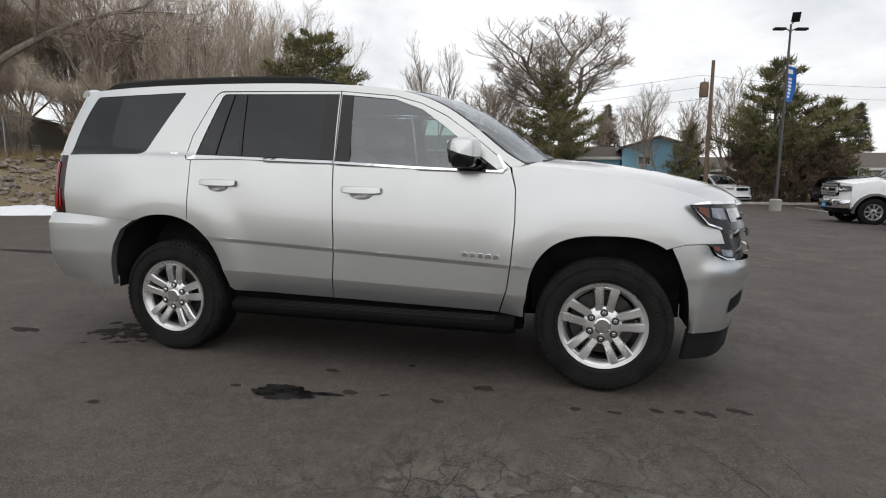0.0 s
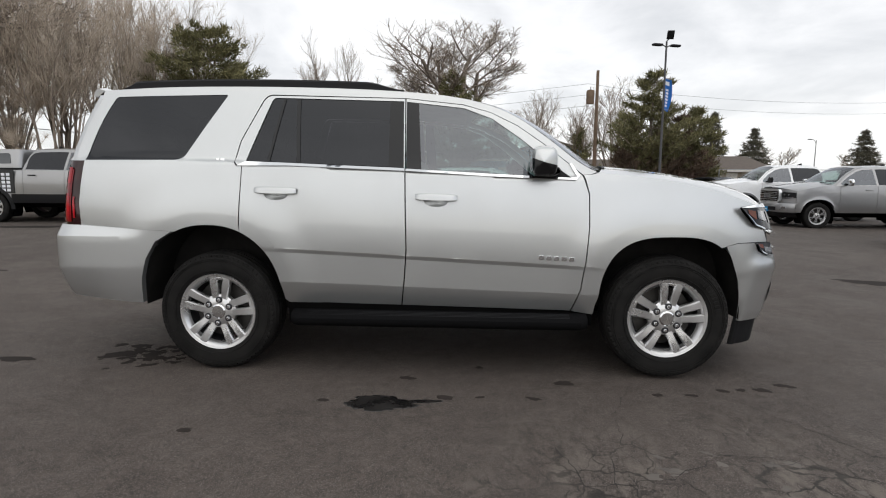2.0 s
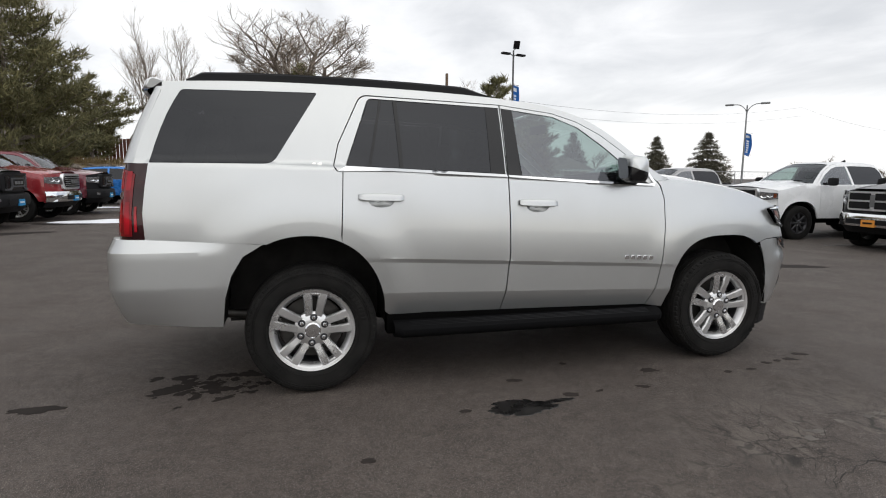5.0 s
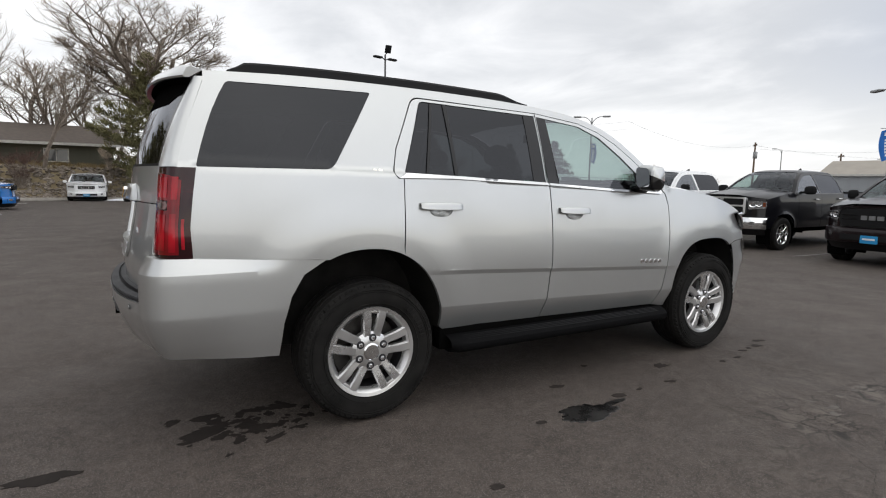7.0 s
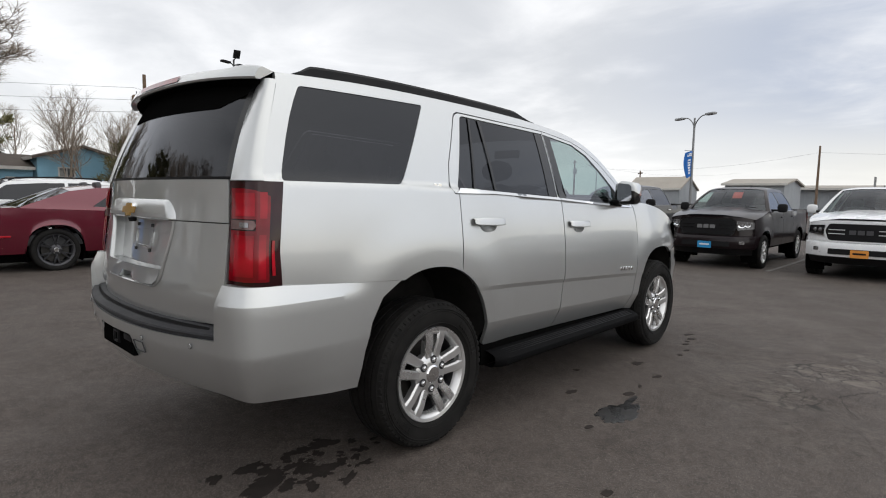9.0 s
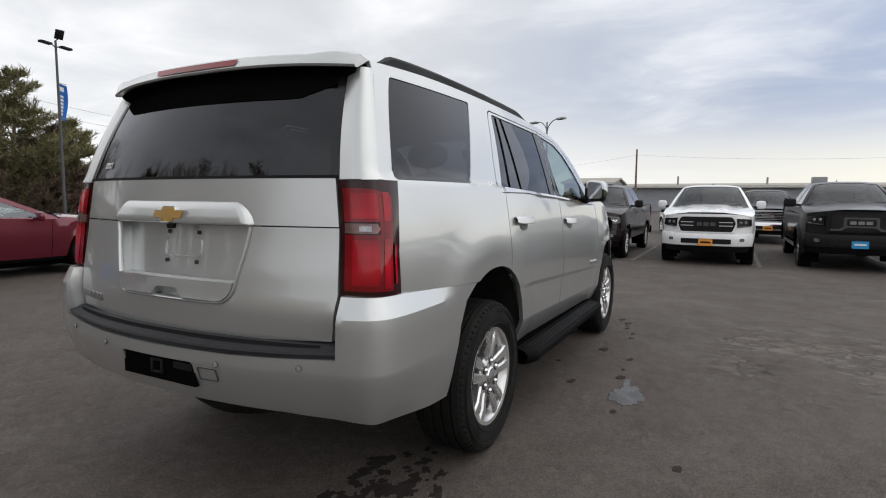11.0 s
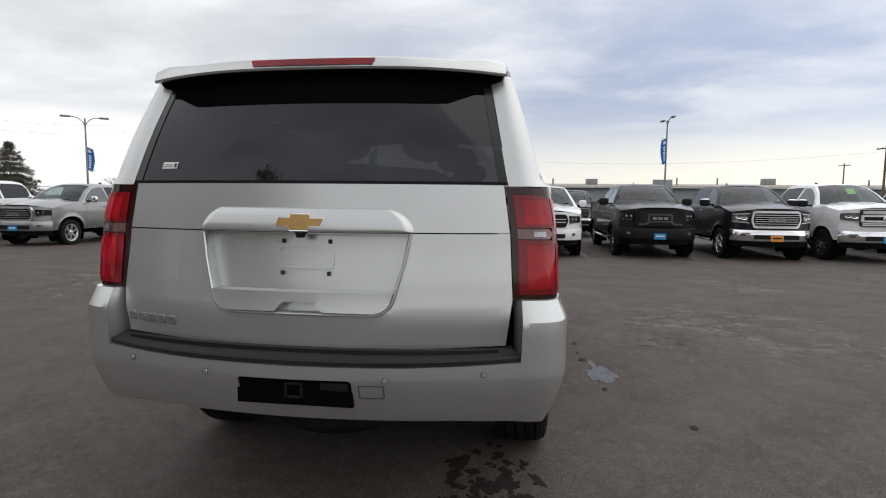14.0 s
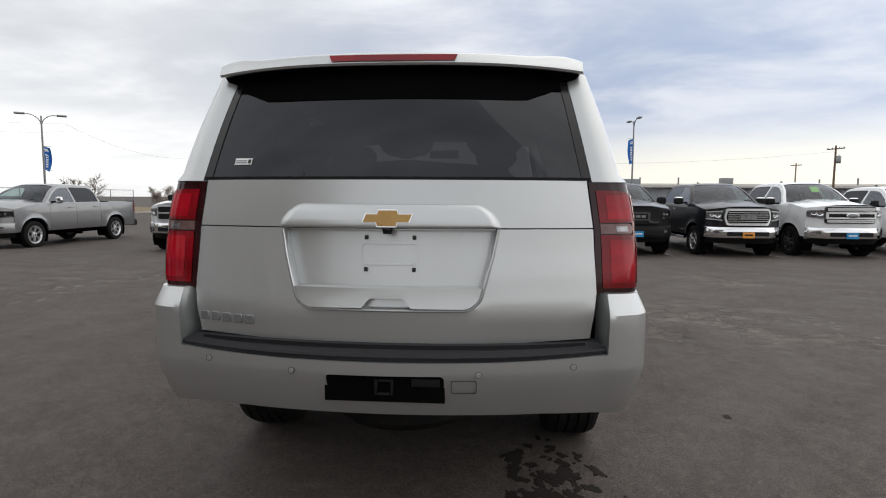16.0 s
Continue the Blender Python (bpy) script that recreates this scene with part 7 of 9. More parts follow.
vehicle("pickup_truck", "plum-black crew-cab pickup with a red card in the windscreen", row_east(12.6, 1.40, W5), BROWN_BLACK_PAINT, **light, face="slots", frame_mat=GLOSS_BLACK, bumper_mat=BROWN_BLACK_PAINT, plate=CYAN_PLATE, card=RED_CARD, wheel="mesh", group=G_ROW)
vehicle("pickup_truck", "white crew-cab pickup with vented bonnet and white bumper", row_east(12.6, -1.53, W5), WHITE_PAINT, **light, face="slots", frame_mat=WHITE_PAINT, bumper_mat=WHITE_PAINT, lamp="dark", plate=ORANGE_PLATE, mirror_mat=WHITE_PAINT, wheel="mesh", scoop=True, group=G_ROW)
vehicle("pickup_truck", "black off-road pickup with matt black winch bumper", row_east(12.9, -4.5, W6), BLACK_PAINT, **heavy, face="black", lamp="dark", tow=True, bumper_mat=MATT_BLACK, flare_mat=MATT_BLACK, R=0.43, arch=0.53, plate=CYAN_PLATE, steps=CHROME, rim_mat=DARK_ALLOY, wheel="eight", group=G_ROW)
vehicle("pickup_truck", "charcoal heavy-duty pickup with large chrome bar grille", row_east(12.8, -7.3, W6), CHARCOAL_PAINT, **heavy, face="bars", lamp="chrome", tow=True, R=0.42, plate=ORANGE_PLATE, mirror_mat=CHROME, steps=CHROME, rim_mat=CHROME, wheel="eight", group=G_ROW)
vehicle("pickup_truck", "white heavy-duty pickup with chrome grille and a green card", row_east(12.9, -9.95, 4.06), WHITE_PAINT, **ford, face="slats", tow=True, mirror_mat=CHROME, R=0.42, plate=CYAN_PLATE, card=GREEN_CARD, rim_mat=DARK_ALLOY, wheel="eight", group=G_ROW)
vehicle("pickup_truck", "white crew-cab pickup parked at the end of the row", row_east(12.8, -12.8, W5), WHITE_PAINT, **light, face="slots", frame_mat=GLOSS_BLACK, bumper_mat=WHITE_PAINT, plate=CYAN_PLATE, wheel="mesh", group=G_ROW)

G_WEST = "vehicles along the western bank"
shelled = vehicle("pickup_truck", "silver off-road pickup with black lower body and a bed canopy", pose(-7.5 - W6, 11.05, 0), GREY_SILVER_PAINT, **heavy, ro=1.62, face="black", lamp="dark", tow=True, bumper_mat=MATT_BLACK, lower_mat=MATT_BLACK, flare_mat=MATT_BLACK, R=0.43, arch=0.53, plate=CYAN_PLATE, rim_mat=ALLOY, wheel="eight", scoop=True, group=G_WEST)
vehicle("pickup_truck", "red heavy-duty pickup with headlamps and chrome grille", pose(-7.3 - W6, 13.9, 0), RED_PAINT, **heavy, face="bars", R=0.42, plate=CYAN_PLATE, group=G_WEST)
vehicle("pickup_truck", "dark red off-road pickup with black grille and bumper", pose(-7.2 - W6, 16.7, 0), MAROON_PAINT, **heavy, face="black", bumper_mat=MATT_BLACK, R=0.42, plate=CYAN_PLATE, group=G_WEST)
jeep = dict(wb=2.72, fo=0.86, ro=0.98, hw=0.92, sill=0.42, belt=(1.12, 1.06), hood=(1.08, 0.96), seams=(0.42, 1.28, 2.16), R=0.36, rim=0.225, arch=0.42, low=True, category="car",
            roof=[(-0.92, 1.14), (-0.74, 1.50), (-0.55, 1.60), (0.0, 1.655), (0.8, 1.665), (1.25, 1.63), (1.5, 1.55), (1.95, 1.28), (2.22, 1.08)])
vehicle("compact_suv", "bright blue compact SUV parked nose out", pose(-5.7 - 2.72, 23.8, 0), BLUE_PAINT, **jeep, face="slots", frame_mat=GLOSS_BLACK, bumper_mat=BLUE_PAINT, rim_mat=DARK_ALLOY, wheel="five", group=G_WEST)
coupe = dict(wb=2.95, fo=0.93, ro=1.12, hw=0.95, sill=0.30, belt=(1.04, 0.93), hood=(0.97, 0.80), quarter=[(0.55, 1.065, 0.02), (0.93, 1.045, 0.02), (0.94, 1.285, 0.03), (0.84, 1.265, 0.03)], seams=(0.72, 2.28), R=0.355, rim=0.262, arch=0.41, low=True, category="car", deck=(1.05, 1.045),
             roof=[(-0.46, 1.06), (-0.12, 1.19), (0.24, 1.325), (0.6, 1.38), (0.95, 1.395), (1.3, 1.375), (1.6, 1.30), (1.95, 1.15), (2.38, 0.96)])
coupe_car = vehicle("coupe", "maroon two-door muscle coupe with dark multi-spoke wheels", pose(0.18, 8.9, 0), MAROON_PAINT, **coupe, face="slots", frame_mat=GLOSS_BLACK, bumper_mat=MAROON_PAINT, mirror_mat=MAROON_PAINT, rim_mat=DARK_ALLOY, wheel="mesh", group="cars in the middle of the lot")
tp = part("tail_panel", box(-1.085, -1.060, -0.80, 0.80, 0.76, 0.93, 0.02), GLOSS_BLACK, coupe_car, "gloss black tail panel")
part("lamp_band", box(-1.092, -1.084, -0.76, 0.76, 0.80, 0.89, 0.004), DARK_RED, tp)
part("boot_spoiler", grid(lambda u, v: (lambda y: (-1.03 + 0.20 * v + 0.05 * (y / 0.8) ** 2, y, 1.085 + 0.022 * math.sin(2.4 * (1 - v)) - 0.02 * v))(0.80 * (2 * u - 1)), 13, 6), GLOSS_BLACK, coupe_car, "low black boot spoiler")
for s in (-1, 1):
    part("side_marker", box(-0.80, -0.60, min(s * 0.925, s * 0.955), max(s * 0.925, s * 0.955), 0.575, 0.605, 0.006), RED_LENS, coupe_car)
crossover = dict(wb=2.90, fo=0.92, ro=1.02, hw=0.95, sill=0.40, belt=(1.10, 1.04), hood=(1.06, 0.94), seams=(0.52, 1.42, 2.36), R=0.36, rim=0.23, arch=0.42, low=True, category="car",
                 roof=[(-0.98, 1.13), (-0.84, 1.40), (-0.66, 1.53), (0.0, 1.585), (0.9, 1.60), (1.45, 1.56), (1.8, 1.47), (2.2, 1.25), (2.52, 1.06)])
cross_car = vehicle("crossover_suv", "silver-white crossover SUV with black roof rails and dark glass", pose(0.98, 13.9, 0), WHITE_PAINT, **crossover, face="slots", frame_mat=WHITE_PAINT, bumper_mat=WHITE_PAINT, mirror_mat=WHITE_PAINT, wheel="five", group="cars in the middle of the lot")
for s in (-1, 1):
    part("roof_rail", tube([(-0.60, s * 0.70, 1.56), (-0.45, s * 0.70, 1.625), (0.4, s * 0.70, 1.655), (1.1, s * 0.70, 1.645), (1.32, s * 0.70, 1.60)], 0.020, 6), MATT_BLACK, cross_car)
sedan = dict(wb=3.05, fo=0.88, ro=1.10, hw=0.95, sill=0.30, belt=(1.02, 0.97), hood=(1.00, 0.86), seams=(0.48, 1.42, 2.40), R=0.345, rim=0.235, arch=0.40, low=True, category="car", deck=(1.04, 1.08),
             roof=[(-0.42, 1.08), (-0.05, 1.25), (0.30, 1.39), (0.7, 1.455), (1.2, 1.465), (1.5, 1.43), (1.7, 1.37), (2.1, 1.17), (2.48, 0.99)])
vehicle("sedan", "white four-door sedan facing the lot by the rock bank", pose(-2.85, 33.0 + 3.05, 0, 0, 0, -90), WHITE_PAINT, **sedan, face="fence", bumper_mat=WHITE_PAINT, mirror_mat=WHITE_PAINT, plate=CYAN_PLATE, wheel="five", group="cars by the northern bank")
G_FAR = "cars behind the front row"
vehicle("compact_suv", "grey compact SUV behind the chain-link fence", pose(15.9, 29.1, 0, 0, 0, -75), CHARCOAL_PAINT, **jeep, face="fence", bumper_mat=CHARCOAL_PAINT, plate=BANNER_WHITE, wheel="five", group=G_FAR)
vehicle("pickup_truck", "blue pickup with a white roof behind the fence", pose(22.8, 30.4, 0, 0, 0, 200), BLUE_PAINT, **light, face="bars", bumper_mat=MATT_BLACK, wheel="five", group=G_FAR)
vehicle("sedan", "white sedan parked behind the front row", pose(24.0, -0.9, 0, 0, 0, 20), WHITE_PAINT, **sedan, face="fence", bumper_mat=WHITE_PAINT, wheel="five", group=G_FAR)
vehicle("compact_suv", "white SUV parked behind the front row", pose(27.0, -2.2, 0, 0, 0, 180), WHITE_PAINT, **jeep, face="fence", bumper_mat=WHITE_PAINT, wheel="five", group=G_FAR)
vehicle("pickup_truck", "black pickup parked behind the front row", row_east(21.0, -3.2, W5), BLACK_PAINT, **light, face="bars", plate=ORANGE_PLATE, group=G_FAR)
vehicle("pickup_truck", "dark grey pickup standing in the second row", row_east(22.0, 9.8, W5), CHARCOAL_PAINT, **light, face="bars", plate=CYAN_PLATE, group=G_FAR)
vehicle("sedan", "dark red sedan on the side street", pose(7.2, 34.6, 0, 0, 0, 0), RED_PAINT, **sedan, face="fence", bumper_mat=RED_PAINT, wheel="five", group=G_FAR)
vehicle("compact_suv", "white SUV on the side street", pose(10.4, 35.2, 0, 0, 0, -65), WHITE_PAINT, **jeep, face="fence", bumper_mat=WHITE_PAINT, wheel="five", group=G_FAR)


# silver canopy over the bed of the off-road pickup
def shell_wall(u, v):
    a = 2 * math.pi * u
    c, d = math.cos(a), math.sin(a)
    t = min(1.0, v / 0.86)
    lean = 0.10 * t ** 1.5
    k = 1.0 if v <= 0.86 else 1.0 - (v - 0.86) / 0.14
    return (-0.33 + (1.16 - 0.06 * t) * math.copysign(abs(c) ** 0.18, c) * k, (0.955 - lean) * math.copysign(abs(d) ** 0.18, d) * k, 1.49 + 0.50 * t + (0.05 * (1 - k)))


canopy = part("bed_canopy", grid(shell_wall, 72, 15), GREY_SILVER_PAINT, shelled, "silver bed canopy with dark side windows")
for s in (-1, 1):
    part("canopy_window", sheet(fillet([(-1.15, 1.60, 0.06), (0.55, 1.60, 0.06), (0.50, 1.88, 0.06), (-1.08, 1.88, 0.06)]), lambda x, z: (x, s * (0.962 - 0.10 * ((z - 1.49) / 0.50) ** 1.5), z), 0.15, (), lambda x, z: (x, s * 0.90, z)), WINDOW_DARK, canopy)
bg_ = part("bed_graphic", box(0.28, 0.66, -1.046, -1.030, 0.80, 1.44), INK, shelled, "dark graphic band with upright white lettering")
for j in range(2):
    for k in range(5):
        part("letter_bar", box(0.32 + 0.14 * j, 0.42 + 0.14 * j, -1.049, -1.046, 0.85 + 0.105 * k, 0.925 + 0.105 * k), BANNER_WHITE, bg_)

# ---- ground ----
gx_ = [-1500, -300, -60, -20] + [-8 + 0.5 * k for k in range(47)] + [20, 30, 60, 300, 1500]
gy_ = [-1500, -300, -60, -20] + [-12 + 0.5 * k for k in range(93)] + [40, 60, 300, 1500]
gv = grid(lambda u, v: (gx_[round(u * (len(gx_) - 1))], gy_[round(v * (len(gy_) - 1))], 0.0), len(gx_), len(gy_))
tagged(part("ground", gv, ASPHALT, None), "worn dark grey asphalt parking lot", "ground", kind="structure")

# ---- marks on the asphalt ----
rng = random.Random(7)


def blot(name, cx, cy, rx, ry, turn, mat, label, z=0.003, rough=0.35, parent=None, n=64, seed=0):
    """An irregular flat stain, a few millimetres thick."""
    o = Vector((seed * 3.7, seed * 1.3, 0.5))
    loop = []
    for i in range(n):
        a = 2 * math.pi * i / n
        d = Vector((math.cos(a), math.sin(a), 0))
        k = 1 + rough * (0.9 * noise.noise(d * 1.1 + o) + 0.45 * noise.noise(d * 3.3 + o) + 0.30 * noise.noise(d * 8.0 + o))
        x, y = rx * k * math.cos(a), ry * k * math.sin(a)
        c, s = math.cos(turn), math.sin(turn)
        loop.append((cx + x * c - y * s, cy + x * s + y * c))
    V = [(x, y, z) for x, y in loop] + [(cx + (x - cx) * 1.03, cy + (y - cy) * 1.03, 0.0) for x, y in loop] + [(cx, cy, z)]
    F = [(i, (i + 1) % n, 2 * n) for i in range(n)] + [(i, n + i, n + (i + 1) % n, (i + 1) % n) for i in range(n)]
    return tagged(part(name, (V, F), mat, parent, angle=1), label, "stain" if label else "", kind="stuff" if label else "")


blot("wet_patch", 1.17, -1.47, 0.225, 0.100, -0.06, WET, "dark wet oil patch on the asphalt", seed=3, rough=0.5, n=120)
blot("wet_patch", 1.41, -1.43, 0.11, 0.022, 0.10, WET, "thin tail of the wet oil patch", z=0.0025, seed=5)
for i, (x, y, r) in enumerate(((1.28, -1.06, 0.045), (1.53, -1.36, 0.04), (1.74, -1.35, 0.03), (2.06, -1.35, 0.045), (2.27, -1.09, 0.065), (1.75, -0.83, 0.03), (0.83, -1.44, 0.03), (3.02, -1.23, 0.03), (3.25, -1.14, 0.035), (3.36, -1.11, 0.03), (3.50, -1.10, 0.05), (3.68, -1.01, 0.05), (0.21, -1.86, 0.035), (2.81, -1.24, 0.03))):
    blot("oil_spot", x, y, r, r * 0.55, rng.uniform(-0.4, 0.4), OIL_SPOT, "small dark oil spot on the asphalt", seed=20 + i, n=32, rough=0.75)
for i, (x, y, rx, ry) in enumerate(((-0.62, -0.72, 0.30, 0.13), (-0.42, -0.52, 0.30, 0.16), (-0.82, -0.50, 0.22, 0.12), (-0.52, -0.92, 0.20, 0.07), (-0.95, -0.78, 0.12, 0.05))):
    blot("wet_patch", x, y, rx * 0.30, ry * 0.30, rng.uniform(-0.5, 0.5), STAIN, "dark wet stain under the rear of the vehicle", seed=130 + i, rough=0.6, z=0.0020 + 0.0001 * i)
for i in range(80):
    x, y = -0.62 + rng.gauss(0, 0.17), -0.70 + rng.gauss(0, 0.13)
    q = rng.uniform(0.006, 0.024) if i > 5 else rng.uniform(0.035, 0.055)
    blot("wet_patch", x, y, q * 1.3, q * 0.8, rng.uniform(-0.8, 0.8), STAIN, "patchy wet stain under the rear of the vehicle", seed=50 + i, rough=0.9, z=0.0022 + 0.00002 * i)
for i, (x, y, rx, ry) in enumerate(((-5.6, 2.7, 0.9, 0.12), (-1.55, -0.85, 0.14, 0.05), (-0.85, -0.70, 0.13, 0.05), (-9.3, 8.8, 1.3, 0.25), (-6.2, 9.6, 1.0, 0.3), (-6.0, 12.3, 1.0, 0.35), (7.5, 3.0, 0.8, 0.2))):
    blot("wet_patch", x, y, rx, ry, rng.uniform(-0.2, 0.5), STAIN, "dark damp streak on the asphalt", seed=80 + i, rough=0.5)

# worn patches where the surface has broken up
for i, (x, y, rx, ry) in enumerate(((3.05, -3.0, 0.50, 0.13), (2.45, -3.9, 0.55, 0.16), (3.35, -4.0, 0.5, 0.12), (2.75, -2.2, 0.35, 0.10), (4.3, 5.7, 0.8, 0.2), (5.8, 5.4, 0.9, 0.2), (3.7, -2.4, 0.4, 0.1))):
    for k in range(11):
        blot("worn_patch", x + rng.gauss(0, rx * 0.7), y + rng.gauss(0, ry * 1.2), rx * rng.uniform(0.05, 0.16), ry * rng.uniform(0.08, 0.30), rng.uniform(-0.6, 0.6), SCUFF, "pale scuffed patch of broken asphalt", z=0.0018, seed=200 + 10 * i + k, n=18, rough=0.8)


def crack(points, width, seed):
    """A jagged open crack with small side branches."""
    r = random.Random(seed)
    V, F = [], []

    def run(pts, w):
        fine = []
        for a, b in zip(pts[:-1], pts[1:]):
            n = max(2, int((Vector(b) - Vector(a)).length / 0.035))
            for k in range(n):
                t = k / n
                fine.append((a[0] + (b[0] - a[0]) * t + r.gauss(0, 0.008), a[1] + (b[1] - a[1]) * t + r.gauss(0, 0.008)))
        fine.append(pts[-1])
        n0 = len(V)
        for i, p in enumerate(fine):
            q0, q1 = fine[max(0, i - 1)], fine[min(len(fine) - 1, i + 1)]
            d = Vector((q1[0] - q0[0], q1[1] - q0[1]))
            d = d.normalized() if d.length > 0 else Vector((1, 0))
            ww = 0.6 * w * r.uniform(0.25, 1.0) * min(1.0, (len(fine) - i) / 5 + 0.15)
            V.append((p[0] - d.y * ww, p[1] + d.x * ww, 0.002))
            V.append((p[0] + d.y * ww, p[1] - d.x * ww, 0.002))
            if i:
                a = n0 + 2 * i
                F.append((a - 2, a - 1, a + 1, a))
        return fine
    main = run(points, width)
    for _ in range(max(1, len(main) // 9)):
        p = r.choice(main)
        a = r.uniform(0, 6.28)
        L = r.uniform(0.08, 0.30)
        run([p, (p[0] + L * math.cos(a), p[1] + L * math.sin(a)), (p[0] + 1.6 * L * math.cos(a + 0.5), p[1] + 1.6 * L * math.sin(a + 0.5))], width * 0.6)
    tagged(part("crack", (V, F), CRACK, None), "jagged dark crack in the asphalt", "crack", kind="stuff")


crack([(2.70, -1.07), (2.47, -1.54), (2.44, -1.81), (2.33, -2.05), (2.30, -2.34), (2.13, -2.60)], 0.004, 1)
crack([(3.62, -1.29), (3.76, -1.64), (3.84, -2.01), (3.70, -2.6)], 0.004, 2)
crack([(2.09, -1.94), (2.18, -2.27), (2.56, -2.19), (2.86, -1.95), (3.16, -1.98), (3.5, -2.2)], 0.0045, 3)
crack([(2.38, -2.15), (2.37, -2.36), (2.70, -2.48), (3.11, -2.3)], 0.0045, 4)
crack([(2.60, -2.17), (2.66, -2.34), (2.57, -2.52), (2.40, -2.9), (2.5, -3.4)], 0.004, 5)
crack([(2.16, -2.57), (2.54, -2.42), (2.90, -2.60), (3.4, -2.9), (4.2, -3.6), (5.6, -4.2)], 0.006, 6)
crack([(5.0, -2.6), (6.6, -3.6), (7.4, -5.0), (8.6, -6.2)], 0.008, 7)
crack([(1.40, -2.10), (1.55, -1.80), (1.95, -1.70), (2.30, -1.75)], 0.002, 8)
crack([(3.2, -1.2), (3.6, -1.9), (4.4, -2.5), (5.2, -2.6)], 0.005, 9)
crack([(2.10, -2.3), (1.9, -2.6), (1.6, -2.75)], 0.003, 10)

# parking lines, snow left along the bank
def parking_line(x0, y0, x1, y1, w=0.10, mat=LINE_PAINT):
    a, b = Vector((x0, y0)), Vector((x1, y1))
    n = (b - a).normalized().orthogonal() * (w / 2)
    prof = ((-1, 0.0), (-1, 0.005), (1, 0.005), (1, 0.0))
    tagged(part("parking_line", grid(lambda u, v: (lambda p, q: (p.x + n.x * q[0], p.y + n.y * q[0], q[1]))(a.lerp(b, u), prof[round(v * 3)]), 21, 4), mat, None), "worn white parking line", "line", kind="structure")


for i in range(5):
    parking_line(-10.6, 18.6 + 2.75 * i, -5.2, 18.6 + 2.75 * i, 0.16)
for i in range(9):
    parking_line(11.9, -14.0 + 2.83 * i, 17.0, -14.0 + 2.83 * i, 0.09, FADED_LINE)
for k in range(3):
    parking_line(14.0 + 2.8 * k, 25.0, 14.0 + 2.8 * k, 29.5)


def heap(name, cx, cy, rx, ry, h, mat, label, seed):
    r = random.Random(seed)
    off = Vector((r.uniform(0, 50), r.uniform(0, 50), 0))

    def f(u, v):
        a, q = 2 * math.pi * u, v
        k = 1 + 0.25 * noise.noise(Vector((math.cos(a) * 1.5, math.sin(a) * 1.5, 0)) + off)
        x, y = cx + rx * k * q * math.cos(a), cy + ry * k * q * math.sin(a)
        z = h * (1 - q ** 2.2) * (0.75 + 0.5 * noise.noise(Vector((x * 1.3, y * 1.3, 0)) + off))
        return (x, y, max(0.0, z) if v < 1 else -0.01)
    tagged(part(name, grid(f, 36, 9, close_u=True), mat, None), label, "snow", kind="stuff")


heap("snow_heap", -14.2, 9.6, 2.2, 1.3, 0.28, SNOW, "low heap of old melting snow", 1)
heap("snow_heap", -5.2, 12.6, 1.3, 0.35, 0.10, SNOW, "thin ridge of melting snow", 2)
heap("snow_heap", -5.6, 20.2, 0.9, 0.9, 0.05, SNOW, "thin crust of melting snow", 3)
heap("snow_heap", -8.2, 20.6, 1.6, 0.5, 0.04, SNOW, "thin crust of melting snow", 4)
heap("snow_heap", -0.4, 33.2, 2.2, 0.6, 0.15, SNOW, "low ridge of snow by the rock bank", 5)
heap("snow_heap", 22.5, 30.8, 4.0, 0.8, 0.25, SNOW, "long low snow ridge by the fence", 6)

# ---- kerbs, banks and planting beds ----
def kerb(pts, label="pale concrete kerb"):
    V, F = [], []
    for i, p in enumerate(pts):
        q0, q1 = Vector(pts[max(0, i - 1)]), Vector(pts[min(len(pts) - 1, i + 1)])
        d = (q1 - q0).normalized()
        nx, ny = -d.y, d.x
        for o, z in ((0.0, 0.0), (0.02, 0.13), (0.04, 0.15), (0.16, 0.15), (0.18, 0.0)):
            V.append((p[0] + nx * o, p[1] + ny * o, z))
        if i:
            for j in range(4):
                a = (i - 1) * 5 + j
                F.append((a, a + 1, a + 6, a + 5))
    tagged(part("kerb", (V, F), CONCRETE, None), label, "kerb", kind="structure")


BANK = [(-14.6, -30.0), (-14.6, 0.0), (-14.4, 16.0), (-12.6, 22.0), (-11.4, 27.0), (-9.4, 31.0), (-6.0, 33.0), (0.0, 33.6), (6.0, 32.8), (12.0, 31.9), (40.0, 32.3), (60.0, 33.0)]
kerb([(x, y) for x, y in BANK])


def bank_height(i_frac, d):
    """Height of the bank at distance d behind the kerb; it is low along the east part."""
    h = float(np.interp(i_frac, [0, 0.55, 0.68, 0.76, 1.0], [1.8, 1.9, 1.7, 0.35, 0.2]))
    return 0.12 + h * sstep(d / 5.0) + 0.25 * sstep((d - 5) / 12)


bank_path = spline(BANK, 6)


def bank_point(u, d):
    f = u * (len(bank_path) - 1)
    i = min(int(f), len(bank_path) - 2)
    a, b = Vector(bank_path[i]), Vector(bank_path[i + 1])
    dirv = (b - a).normalized()
    p = a.lerp(b, f - i)
    return (p.x - dirv.y * d, p.y + dirv.x * d, bank_height(u, max(0.0, d - 0.17)) + 0.10 * noise.noise(Vector((p.x * 0.4 - d, p.y * 0.4 + d, 0))) * sstep(d / 1.5) - 0.02)


tagged(part("bank", grid(lambda u, v: bank_point(u, 0.17 + 60.0 * v ** 2.2), 70, 22), SOIL, None), "bank of dry winter grass and soil", "ground", kind="structure")


